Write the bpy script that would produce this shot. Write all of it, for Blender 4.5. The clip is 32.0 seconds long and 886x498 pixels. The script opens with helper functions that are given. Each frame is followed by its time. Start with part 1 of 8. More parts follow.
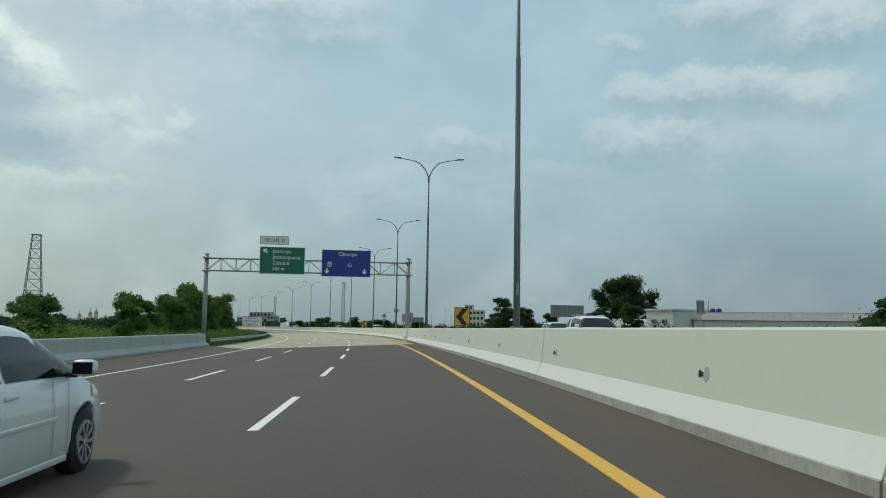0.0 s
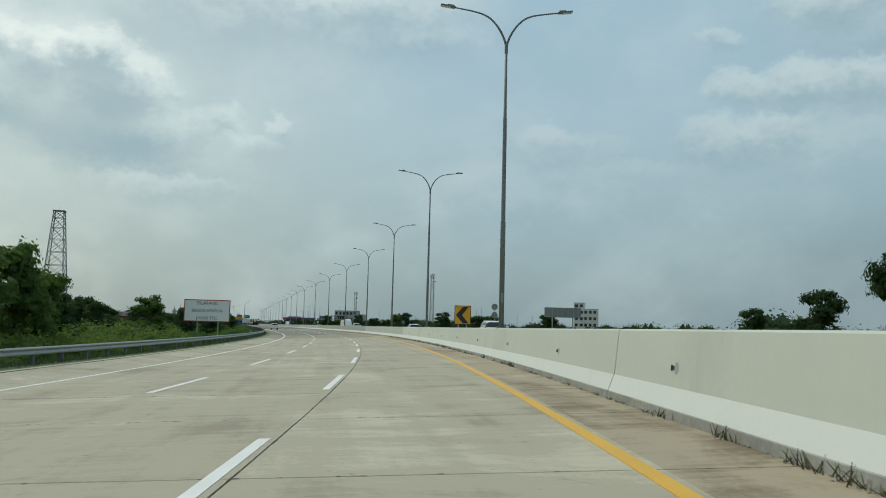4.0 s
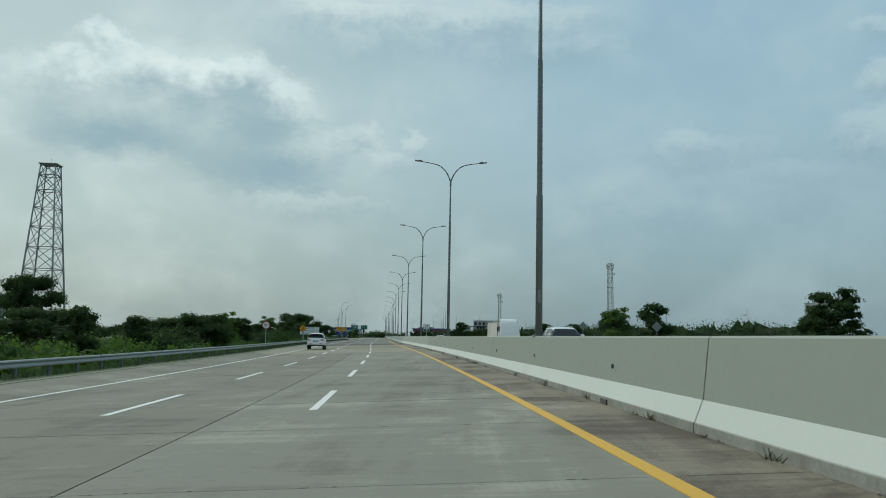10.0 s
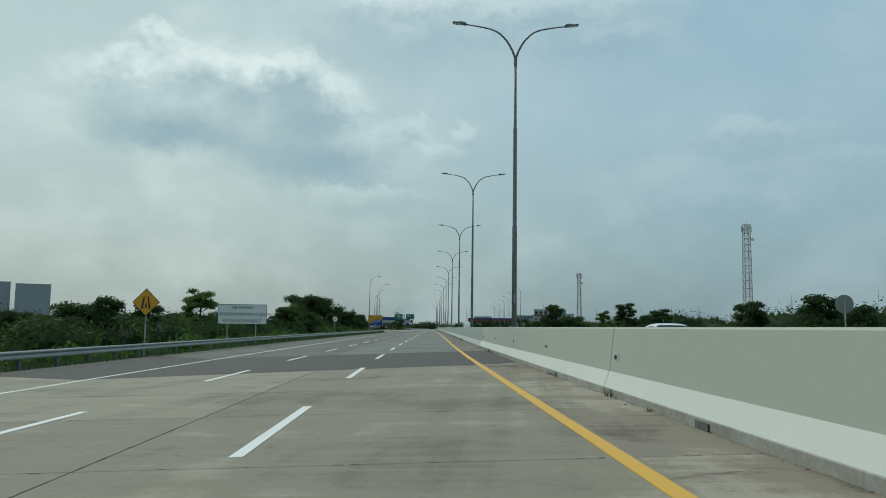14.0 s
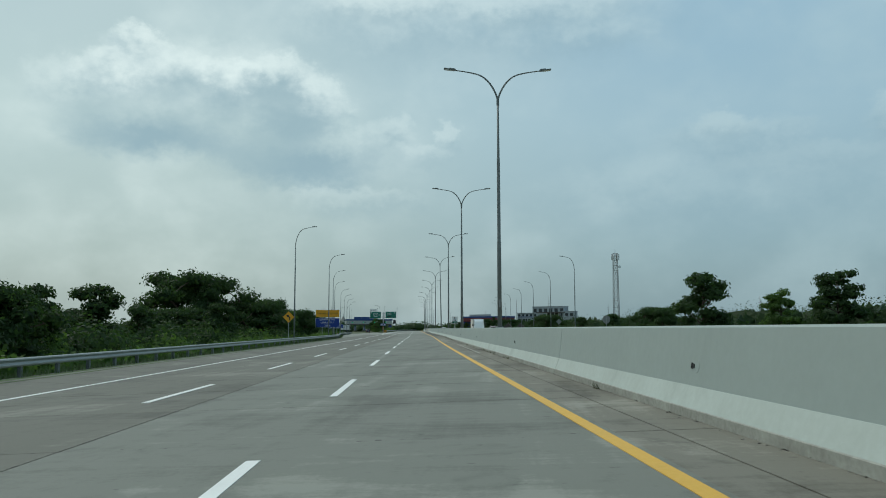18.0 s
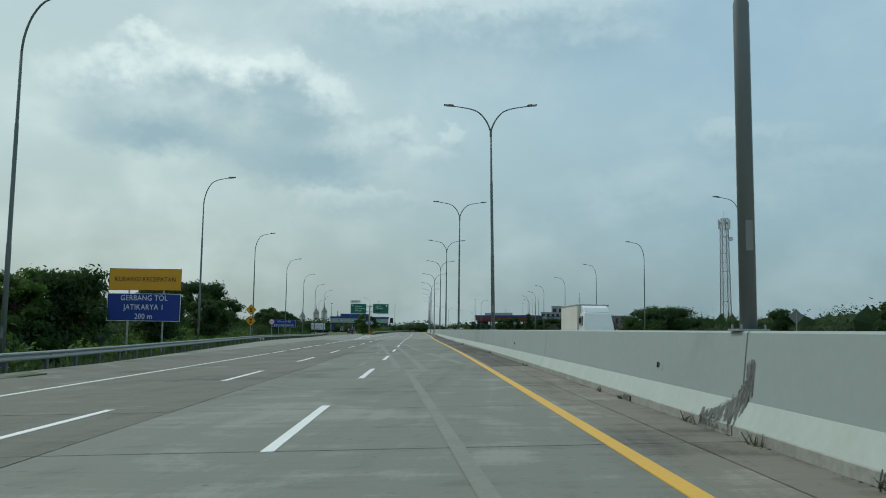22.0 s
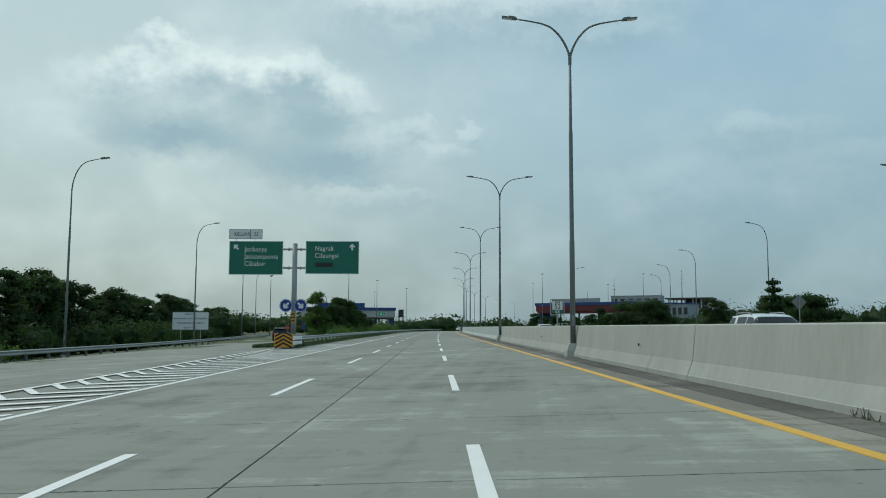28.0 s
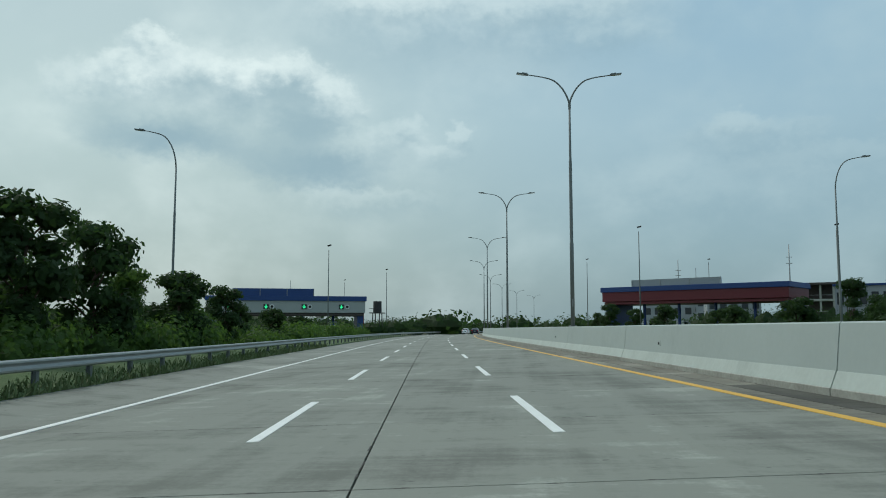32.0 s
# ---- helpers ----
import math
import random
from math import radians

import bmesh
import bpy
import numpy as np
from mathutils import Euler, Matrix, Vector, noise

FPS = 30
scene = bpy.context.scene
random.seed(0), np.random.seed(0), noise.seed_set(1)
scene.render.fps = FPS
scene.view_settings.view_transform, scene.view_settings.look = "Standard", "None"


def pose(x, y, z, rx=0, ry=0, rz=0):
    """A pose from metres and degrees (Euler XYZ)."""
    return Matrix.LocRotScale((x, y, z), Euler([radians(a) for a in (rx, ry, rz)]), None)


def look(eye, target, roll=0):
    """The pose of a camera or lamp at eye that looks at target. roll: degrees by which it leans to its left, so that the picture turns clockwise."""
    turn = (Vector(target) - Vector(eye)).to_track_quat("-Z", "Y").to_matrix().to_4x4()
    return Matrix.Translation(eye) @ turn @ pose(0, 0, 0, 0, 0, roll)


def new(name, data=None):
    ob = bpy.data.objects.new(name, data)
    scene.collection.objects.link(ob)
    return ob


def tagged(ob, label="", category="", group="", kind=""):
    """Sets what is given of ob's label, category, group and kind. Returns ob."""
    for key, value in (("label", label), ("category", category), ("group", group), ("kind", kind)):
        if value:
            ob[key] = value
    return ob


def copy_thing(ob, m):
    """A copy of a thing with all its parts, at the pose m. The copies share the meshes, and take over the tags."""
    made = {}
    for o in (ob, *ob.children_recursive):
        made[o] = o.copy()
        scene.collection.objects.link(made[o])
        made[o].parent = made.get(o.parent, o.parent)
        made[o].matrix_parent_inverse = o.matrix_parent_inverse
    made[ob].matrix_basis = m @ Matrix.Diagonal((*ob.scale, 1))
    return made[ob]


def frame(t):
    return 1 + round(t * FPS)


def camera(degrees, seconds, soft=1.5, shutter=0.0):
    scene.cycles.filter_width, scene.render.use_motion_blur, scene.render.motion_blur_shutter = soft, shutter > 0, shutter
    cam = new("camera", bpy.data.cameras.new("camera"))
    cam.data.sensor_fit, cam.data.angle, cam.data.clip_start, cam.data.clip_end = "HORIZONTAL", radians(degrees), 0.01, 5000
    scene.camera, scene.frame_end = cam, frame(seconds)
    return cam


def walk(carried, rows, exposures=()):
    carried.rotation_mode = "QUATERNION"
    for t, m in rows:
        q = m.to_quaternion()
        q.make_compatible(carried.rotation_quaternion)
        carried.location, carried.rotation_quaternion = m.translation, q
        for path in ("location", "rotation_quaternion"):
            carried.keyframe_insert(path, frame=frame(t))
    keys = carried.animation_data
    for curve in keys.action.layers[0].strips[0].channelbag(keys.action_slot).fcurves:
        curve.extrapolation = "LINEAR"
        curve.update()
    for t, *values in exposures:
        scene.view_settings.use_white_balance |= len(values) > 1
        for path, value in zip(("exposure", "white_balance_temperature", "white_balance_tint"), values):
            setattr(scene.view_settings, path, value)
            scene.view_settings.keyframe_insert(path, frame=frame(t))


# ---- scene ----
cam = camera(57.09, 32.0, soft=1.0, shutter=0.03)
# seconds, x, y, z, tilt, roll, heading
PATH = [
    (0.0, -1.83, -67.36, 1.125, 95.64, -0.88, -2.73),
    (0.5, -1.96, -53.73, 1.129, 95.70, -0.76, -1.78),
    (1.0, -2.28, -40.16, 1.130, 95.74, -0.75, -0.98),
    (1.5, -2.83, -26.69, 1.128, 95.70, -0.69, -0.06),
    (2.0, -3.55, -13.17, 1.125, 95.54, -0.81, 0.78),
    (2.5, -4.35, 0.63, 1.124, 95.70, -1.28, 1.59),
    (3.0, -5.26, 14.57, 1.124, 95.45, -1.52, 2.15),
    (3.5, -6.31, 28.43, 1.124, 95.46, -1.56, 2.86),
    (4.0, -7.54, 42.19, 1.122, 95.58, -1.46, 3.69),
    (4.5, -8.98, 55.86, 1.121, 95.70, -1.30, 4.60),
    (5.0, -10.66, 69.44, 1.120, 95.77, -1.11, 5.55),
    (5.5, -12.60, 82.92, 1.119, 95.76, -0.90, 6.52),
    (6.0, -14.76, 96.33, 1.119, 95.65, -0.66, 7.47),
    (6.5, -17.11, 109.66, 1.120, 95.61, -0.44, 8.47),
    (7.0, -19.66, 122.96, 1.121, 95.61, -0.34, 9.50),
    (7.5, -22.43, 136.27, 1.121, 95.62, -0.48, 10.40),
    (8.0, -25.40, 149.50, 1.119, 95.84, -0.76, 11.04),
    (8.5, -28.55, 162.53, 1.116, 95.91, -1.12, 11.51),
    (9.0, -31.87, 175.50, 1.113, 95.76, -1.35, 12.04),
    (9.5, -35.39, 188.68, 1.113, 96.04, -1.14, 12.60),
    (10.0, -39.05, 201.83, 1.114, 96.20, -1.04, 13.40),
    (10.5, -42.78, 214.83, 1.118, 96.12, -1.04, 13.98),
    (11.0, -46.58, 227.69, 1.121, 95.90, -1.12, 14.78),
    (11.5, -50.43, 240.43, 1.124, 95.96, -1.01, 15.10),
    (12.0, -54.36, 253.13, 1.129, 95.84, -1.01, 15.74),
    (12.5, -58.37, 265.82, 1.134, 95.78, -0.93, 16.20),
    (13.0, -62.44, 278.45, 1.139, 95.80, -0.77, 16.55),
    (13.5, -66.51, 290.94, 1.144, 95.63, -0.74, 16.80),
    (14.0, -70.65, 303.43, 1.149, 95.51, -0.78, 16.99),
    (14.5, -74.87, 316.01, 1.153, 95.35, -0.72, 16.97),
    (15.0, -79.14, 328.69, 1.156, 95.37, -0.53, 16.84),
    (15.5, -83.41, 341.46, 1.159, 95.44, -0.30, 16.65),
    (16.0, -87.64, 354.32, 1.161, 95.52, -0.11, 16.44),
    (16.5, -91.84, 367.23, 1.164, 95.61, -0.01, 16.24),
    (17.0, -96.01, 380.18, 1.167, 95.66, -0.00, 16.09),
    (17.5, -100.16, 393.13, 1.168, 95.66, 0.05, 16.04),
    (18.0, -104.33, 406.14, 1.168, 95.58, 0.12, 16.00),
    (18.5, -108.53, 419.24, 1.168, 95.62, 0.19, 16.00),
    (19.0, -112.76, 432.45, 1.168, 95.61, 0.38, 16.11),
    (19.5, -117.05, 445.83, 1.169, 95.69, 0.64, 16.26),
    (20.0, -121.31, 459.14, 1.169, 95.78, 0.72, 16.17),
    (20.5, -125.53, 472.37, 1.169, 95.77, 0.56, 16.15),
    (21.0, -129.72, 485.53, 1.169, 95.72, 0.26, 16.05),
    (21.5, -133.87, 498.60, 1.169, 95.77, -0.34, 16.06),
    (22.0, -138.03, 511.77, 1.168, 95.66, -0.73, 16.18),
    (22.5, -142.29, 525.21, 1.168, 95.58, -0.72, 16.30),
    (23.0, -146.59, 538.74, 1.167, 95.63, -0.27, 16.38),
    (23.5, -150.97, 552.28, 1.166, 95.63, 0.01, 16.66),
    (24.0, -155.44, 565.78, 1.163, 95.63, 0.08, 16.90),
    (24.5, -160.02, 579.20, 1.159, 95.62, 0.11, 17.13),
    (25.0, -164.67, 592.60, 1.153, 95.53, 0.14, 17.27),
    (25.5, -169.34, 606.01, 1.145, 95.72, 0.18, 17.49),
    (26.0, -174.00, 619.47, 1.138, 95.72, 0.26, 17.57),
    (26.5, -178.61, 632.95, 1.130, 95.66, 0.25, 17.57),
    (27.0, -183.19, 646.39, 1.122, 95.59, 0.12, 17.52),
    (27.5, -187.74, 659.77, 1.114, 95.54, -0.09, 17.49),
    (28.0, -192.29, 673.05, 1.106, 95.49, -0.22, 17.52),
    (28.5, -196.85, 686.26, 1.099, 95.52, -0.22, 17.49),
    (29.0, -201.44, 699.48, 1.092, 95.51, -0.18, 17.43),
    (29.5, -206.03, 712.74, 1.085, 95.54, -0.26, 17.30),
    (30.0, -210.61, 726.03, 1.079, 95.57, -0.36, 17.23),
    (30.5, -215.09, 739.22, 1.075, 95.43, -0.21, 17.16),
    (31.0, -219.49, 752.32, 1.072, 95.47, -0.07, 17.09),
    (31.5, -223.82, 765.35, 1.070, 95.55, 0.01, 16.99),
    (32.0, -228.10, 778.34, 1.068, 95.62, 0.02, 16.86),
]
EXPOSURES = [(0, 0.12, 6650, 8), (3, 0.09, 6700, 9.5), (6, 0.0, 6550, 7.5), (9, -0.03, 6380, 6), (13, -0.02, 6380, 6), (18, 0.02, 6300, 5.5), (32, 0.04, 6300, 6.5)]
SCALE = 0.9   # plan units to metres
walk(cam, [(r[0], pose(*[v * SCALE for v in r[1:4]], *r[4:])) for r in PATH], EXPOSURES)

# ---- sky, sun ----
SUN_AZ, SUN_EL = 60.0, 53.0   # degrees left of +Y, above the horizon


def node(tree, kind, **values):
    n = tree.nodes.new(kind)
    for k, v in values.items():
        if k.startswith("i_"):
            n.inputs[k[2:].replace("_", " ")].default_value = v
        elif k.startswith("n_"):
            n.inputs[int(k[2:])].default_value = v
        elif k == "operation":
            n.operation = v
        elif k == "interpolation_type":
            n.interpolation_type = v
        elif k == "sky_type":
            n.sky_type = v
        elif k == "sun_disc":
            n.sun_disc = v
        elif k == "sun_elevation":
            n.sun_elevation = v
        elif k == "sun_rotation":
            n.sun_rotation = v
        elif k == "air_density":
            n.air_density = v
        elif k == "dust_density":
            n.dust_density = v
        elif k == "ozone_density":
            n.ozone_density = v
    return n


def maths(tree, op, a, b=0.0, c=0.0, clamp=False):
    n = tree.nodes.new("ShaderNodeMath")
    n.operation, n.use_clamp = op, clamp
    for i, v in enumerate((a, b, c)):
        if isinstance(v, (int, float)):
            n.inputs[i].default_value = v
        else:
            tree.links.new(v, n.inputs[i])
    return n.outputs[0]


def blend(tree, fac, a, b):
    n = tree.nodes.new("ShaderNodeMix")
    n.data_type = "RGBA"
    for i, v in ((0, fac), (6, a), (7, b)):
        if isinstance(v, (int, float)):
            n.inputs[i].default_value = v
        elif isinstance(v, tuple):
            n.inputs[i].default_value = (*v, 1) if len(v) == 3 else v
        else:
            tree.links.new(v, n.inputs[i])
    return n.outputs[2]


def noise_of(tree, vec, scale, detail=6.0, rough=0.55, distort=0.0):
    n = node(tree, "ShaderNodeTexNoise", i_Scale=scale, i_Detail=detail, i_Roughness=rough, i_Distortion=distort)
    if vec is not None:
        tree.links.new(vec, n.inputs["Vector"])
    return n.outputs["Fac"]


def ramp(tree, fac, stops):
    n = tree.nodes.new("ShaderNodeValToRGB")
    e = n.color_ramp.elements
    e[0].position, e[0].color = stops[0][0], (*stops[0][1], 1)
    e[1].position, e[1].color = stops[-1][0], (*stops[-1][1], 1)
    for p, c in stops[1:-1]:
        k = e.new(p)
        k.color = (*c, 1)
    tree.links.new(fac, n.inputs[0])
    return n.outputs[0]


CLOUDS = [(13.0, 20.5, 17.0, 4.0, 0.42, 1.0), (-4.0, 8.6, 17.0, 3.6, 0.22, 1.0), (58.0, 26.0, 20.0, 10.0, 0.5, 0.9), (9.0, 21.6, 8.0, 1.7, 0.4, 1.0), (20.0, 21.8, 7.0, 1.4, 0.35, 1.0), (4.6, 19.6, 5.0, 1.3, 0.2, 1.0),
          # bank ahead and right of the start
          (-25.5, 18.8, 8.5, 3.0, 0.6, 0.8), (-22.0, 20.4, 4.8, 2.2, 0.8, 1.0), (-28.5, 19.0, 4.4, 2.4, 0.8, 1.0), (-15.0, 19.3, 1.7, 1.1, 0.5, 1.0),
          (-23.0, 15.0, 8.5, 2.6, 0.6, 0.7), (-16.6, 16.0, 2.6, 1.7, 0.75, 1.0), (-19.8, 16.1, 2.8, 1.9, 0.75, 1.0), (-23.8, 15.7, 3.4, 2.0, 0.72, 1.0), (-28.0, 14.8, 3.4, 2.0, 0.65, 1.0),
          (-21.0, 11.6, 9.5, 3.0, 0.55, 0.6), (-14.8, 12.7, 3.0, 2.0, 0.6, 1.0), (-18.6, 12.8, 3.2, 1.9, 0.62, 1.0), (-4.5, 12.2, 6.0, 2.1, 0.42, 0.9), (-3.6, 13.2, 2.6, 1.3, 0.38, 1.0), (-8.5, 10.6, 8.0, 1.6, 0.3, 0.7),
          # the tall bank to the left of the road: white heads over two long grey bellies
          (32.5, 15.6, 10.5, 4.2, 0.42, 0.9), (41.0, 14.6, 3.6, 2.6, 0.3, 1.0), (36.8, 18.2, 3.0, 1.6, 0.62, 1.0), (38.6, 16.2, 3.0, 2.2, 0.55, 1.0), (34.6, 16.8, 3.4, 2.0, 0.5, 1.0), (31.4, 16.4, 3.0, 1.9, 0.6, 1.0),
          (27.6, 16.8, 3.8, 1.9, 0.6, 1.0), (24.6, 15.2, 2.2, 2.6, 0.6, 1.0), (26.6, 13.8, 3.4, 2.6, 0.7, 0.0), (35.8, 12.6, 6.6, 2.0, 0.9, 0.0), (29.6, 11.8, 4.6, 1.8, 0.5, 0.0),
          (25.0, 10.9, 6.4, 2.1, 0.9, 0.0), (21.0, 12.8, 2.4, 1.8, 0.28, 1.0), (19.0, 13.3, 1.7, 1.5, 0.34, 1.0), (15.6, 13.1, 1.0, 1.4, 0.42, 1.0), (17.4, 12.0, 2.6, 1.2, 0.3, 1.0), (22.0, 8.6, 6.0, 1.3, 0.22, 1.0),
          # low right: a blue-grey bank over the fields
          (-27.0, 2.0, 15.0, 8.5, 0.42, -0.35)]


def build_sky():
    world = bpy.data.worlds.new("sky")
    scene.world = world
    world.use_nodes = True
    t = world.node_tree
    t.nodes.clear()
    co = node(t, "ShaderNodeTexCoord").outputs["Generated"]
    sep = node(t, "ShaderNodeSeparateXYZ")
    t.links.new(co, sep.inputs[0])
    x, y, z = sep.outputs
    deg = 57.2958
    az = maths(t, "MULTIPLY", maths(t, "ARCTAN2", maths(t, "MULTIPLY", x, -1.0), y), deg)
    el = maths(t, "MULTIPLY", maths(t, "ARCSINE", z), deg)
    sky = node(t, "ShaderNodeTexSky", sky_type="NISHITA", sun_disc=False, sun_elevation=radians(SUN_EL),
               sun_rotation=radians(-SUN_AZ), air_density=1.3, dust_density=2.5, ozone_density=1.5)
    clear = node(t, "ShaderNodeVectorMath", operation="SCALE", i_Scale=0.085)
    t.links.new(sky.outputs[0], clear.inputs[0])
    # high haze: pale towards the sun's side, blue-grey low down
    haze_l = ramp(t, maths(t, "DIVIDE", el, 40.0), [(0.0, (0.325, 0.415, 0.415)), (0.15, (0.41, 0.515, 0.505)), (0.35, (0.5, 0.625, 0.608)), (0.7, (0.46, 0.59, 0.608)), (1.0, (0.45, 0.56, 0.598))])
    haze_r = ramp(t, maths(t, "DIVIDE", el, 40.0), [(0.0, (0.235, 0.345, 0.39)), (0.15, (0.28, 0.418, 0.478)), (0.35, (0.36, 0.52, 0.60)), (0.6, (0.325, 0.505, 0.625)), (1.0, (0.34, 0.50, 0.60))])
    side = node(t, "ShaderNodeMapRange", interpolation_type="SMOOTHSTEP", n_1=-6.0, n_2=38.0)
    t.links.new(az, side.inputs[0])
    haze = blend(t, side.outputs[0], haze_r, haze_l)
    base = blend(t, 0.82, clear.outputs[0], haze)
    # clouds lie in heading and height, so that they hold still as the camera drives
    flat = node(t, "ShaderNodeCombineXYZ")
    t.links.new(maths(t, "MULTIPLY", az, 0.13), flat.inputs[0])
    t.links.new(maths(t, "MULTIPLY", el, 0.17), flat.inputs[1])
    billow = noise_of(t, flat.outputs[0], 2.4, 6.0, 0.5, 0.2)
    curl = node(t, "ShaderNodeTexNoise", i_Scale=2.0, i_Detail=5.0, i_Roughness=0.5)
    t.links.new(flat.outputs[0], curl.inputs["Vector"])
    cs = node(t, "ShaderNodeSeparateColor")
    t.links.new(curl.outputs["Color"], cs.inputs[0])
    broad = noise_of(t, flat.outputs[0], 0.75, 5.0, 0.5, 0.1)
    veil = node(t, "ShaderNodeMapRange", interpolation_type="SMOOTHSTEP", n_1=0.40, n_2=0.75, n_4=0.40)
    t.links.new(maths(t, "ADD", maths(t, "MULTIPLY", broad, 0.8), maths(t, "MULTIPLY", billow, 0.2)), veil.inputs[0])
    lit = blend(t, side.outputs[0], (0.50, 0.625, 0.655), (0.84, 0.93, 0.905))
    grey = blend(t, side.outputs[0], (0.275, 0.405, 0.475), (0.305, 0.435, 0.495))
    col = blend(t, veil.outputs[0], base, lit)
    # cauliflower edges: broad swirl, then finer and finer puffs
    puff = node(t, "ShaderNodeTexNoise", i_Scale=9.0, i_Detail=6.0, i_Roughness=0.6)
    t.links.new(flat.outputs[0], puff.inputs["Vector"])
    ps = node(t, "ShaderNodeSeparateColor")
    t.links.new(puff.outputs["Color"], ps.inputs[0])

    def warp(v, broad_one, fine_one, a, b):
        v = maths(t, "ADD", v, maths(t, "MULTIPLY", maths(t, "SUBTRACT", broad_one, 0.5), a))
        return maths(t, "ADD", v, maths(t, "MULTIPLY", maths(t, "SUBTRACT", fine_one, 0.5), b))
    wa = warp(az, cs.outputs[0], ps.outputs[0], 3.8, 2.2)
    we = warp(el, cs.outputs[1], ps.outputs[1], 2.4, 1.6)
    mottle = maths(t, "ADD", maths(t, "MULTIPLY", billow, 0.6), maths(t, "MULTIPLY", ps.outputs[2], 0.4))
    # each bank: heading, height, half width, half height, strength, whiteness of its top
    for a, e, ha, he, k, white in CLOUDS:
        da = maths(t, "DIVIDE", maths(t, "SUBTRACT", wa, a), ha)
        de = maths(t, "DIVIDE", maths(t, "SUBTRACT", we, e), he)
        d = maths(t, "SQRT", maths(t, "ADD", maths(t, "MULTIPLY", da, da), maths(t, "MULTIPLY", de, de)))
        low = node(t, "ShaderNodeMapRange", interpolation_type="SMOOTHSTEP", n_1=0.55, n_2=-0.6, n_3=0.52 if white > 0.5 else 0.95, n_4=1.05)
        t.links.new(de, low.inputs[0])
        fade = maths(t, "DIVIDE", maths(t, "SUBTRACT", 1.1, d), low.outputs[0], clamp=True)
        fade = maths(t, "MULTIPLY", fade, maths(t, "MULTIPLY", fade, maths(t, "SUBTRACT", 3.0, maths(t, "MULTIPLY", fade, 2.0))))
        top = node(t, "ShaderNodeMapRange", interpolation_type="SMOOTHSTEP", n_1=-0.5, n_2=0.75)
        t.links.new(maths(t, "ADD", de, maths(t, "MULTIPLY", maths(t, "SUBTRACT", mottle, 0.5), 1.7)), top.inputs[0])
        tone = blend(t, maths(t, "MULTIPLY", top.outputs[0], white), grey, lit) if white >= 0 else (0.16, 0.235, 0.275)
        col = blend(t, maths(t, "MULTIPLY", fade, k), col, tone)
    bg = node(t, "ShaderNodeBackground", i_Strength=1.0)
    t.links.new(col, bg.inputs[0])
    out = node(t, "ShaderNodeOutputWorld")
    t.links.new(bg.outputs[0], out.inputs[0])


build_sky()
sun = new("sun", bpy.data.lights.new("sun", "SUN"))
sun.data.energy, sun.data.angle, sun.data.color = 1.4, radians(8.0), (1.0, 0.96, 0.88)
_d = Vector((-math.sin(radians(SUN_AZ)) * math.cos(radians(SUN_EL)), math.cos(radians(SUN_AZ)) * math.cos(radians(SUN_EL)), math.sin(radians(SUN_EL))))
sun.matrix_world = look(_d * 60, (0, 0, 0))

# ---- materials ----


def material(name, base, rough=0.8, metal=0.0, vary=0.18, scale=3.0, fine=40.0, bump=0.15, tint=None, stain=0.0, per_object=0.0, per_island=0.0, coat=0.0, stretch=None, bump_dist=0.01):
    """A surface with variation at two scales, in metres, and fine relief."""
    m = bpy.data.materials.new(name)
    m.use_nodes = True
    t = m.node_tree
    b = t.nodes["Principled BSDF"]
    co = node(t, "ShaderNodeNewGeometry").outputs["Position"]
    if stretch:
        mp = node(t, "ShaderNodeMapping")
        mp.inputs["Scale"].default_value = stretch
        t.links.new(co, mp.inputs[0])
        co = mp.outputs[0]
    big = noise_of(t, co, scale, 4.0, 0.6, 0.3)
    small = noise_of(t, co, fine, 3.0, 0.6)
    tint = tint or tuple(c * 0.62 for c in base)
    f = maths(t, "ADD", maths(t, "MULTIPLY", maths(t, "SUBTRACT", big, 0.5), vary * 3.2), maths(t, "MULTIPLY", maths(t, "SUBTRACT", small, 0.5), vary * 2.0))
    f = maths(t, "ADD", f, vary, clamp=True)
    if per_object or per_island:
        if per_object:
            r = node(t, "ShaderNodeObjectInfo").outputs["Random"]
        else:
            r = node(t, "ShaderNodeNewGeometry").outputs["Random Per Island"]
        f = maths(t, "ADD", f, maths(t, "MULTIPLY", r, per_object or per_island), clamp=True)
    col = blend(t, f, base, tint)
    if stain:
        s = noise_of(t, co, scale * 0.35, 6.0, 0.65, 0.8)
        s2 = node(t, "ShaderNodeMapRange", interpolation_type="SMOOTHSTEP", n_1=0.56, n_2=0.72, n_4=stain)
        t.links.new(s, s2.inputs[0])
        col = blend(t, s2.outputs[0], col, tuple(c * 0.42 for c in base))
    t.links.new(col, b.inputs["Base Color"])
    b.inputs["Metallic"].default_value = metal
    t.links.new(maths(t, "ADD", maths(t, "MULTIPLY", maths(t, "SUBTRACT", small, 0.5), 0.25), rough, clamp=True), b.inputs["Roughness"])
    if coat:
        b.inputs["Coat Weight"].default_value = coat
        b.inputs["Coat Roughness"].default_value = 0.06
    if bump:
        bp = node(t, "ShaderNodeBump", i_Strength=bump, i_Distance=bump_dist)
        t.links.new(maths(t, "ADD", small, maths(t, "MULTIPLY", big, 0.5)), bp.inputs["Height"])
        t.links.new(bp.outputs[0], b.inputs["Normal"])
    return m



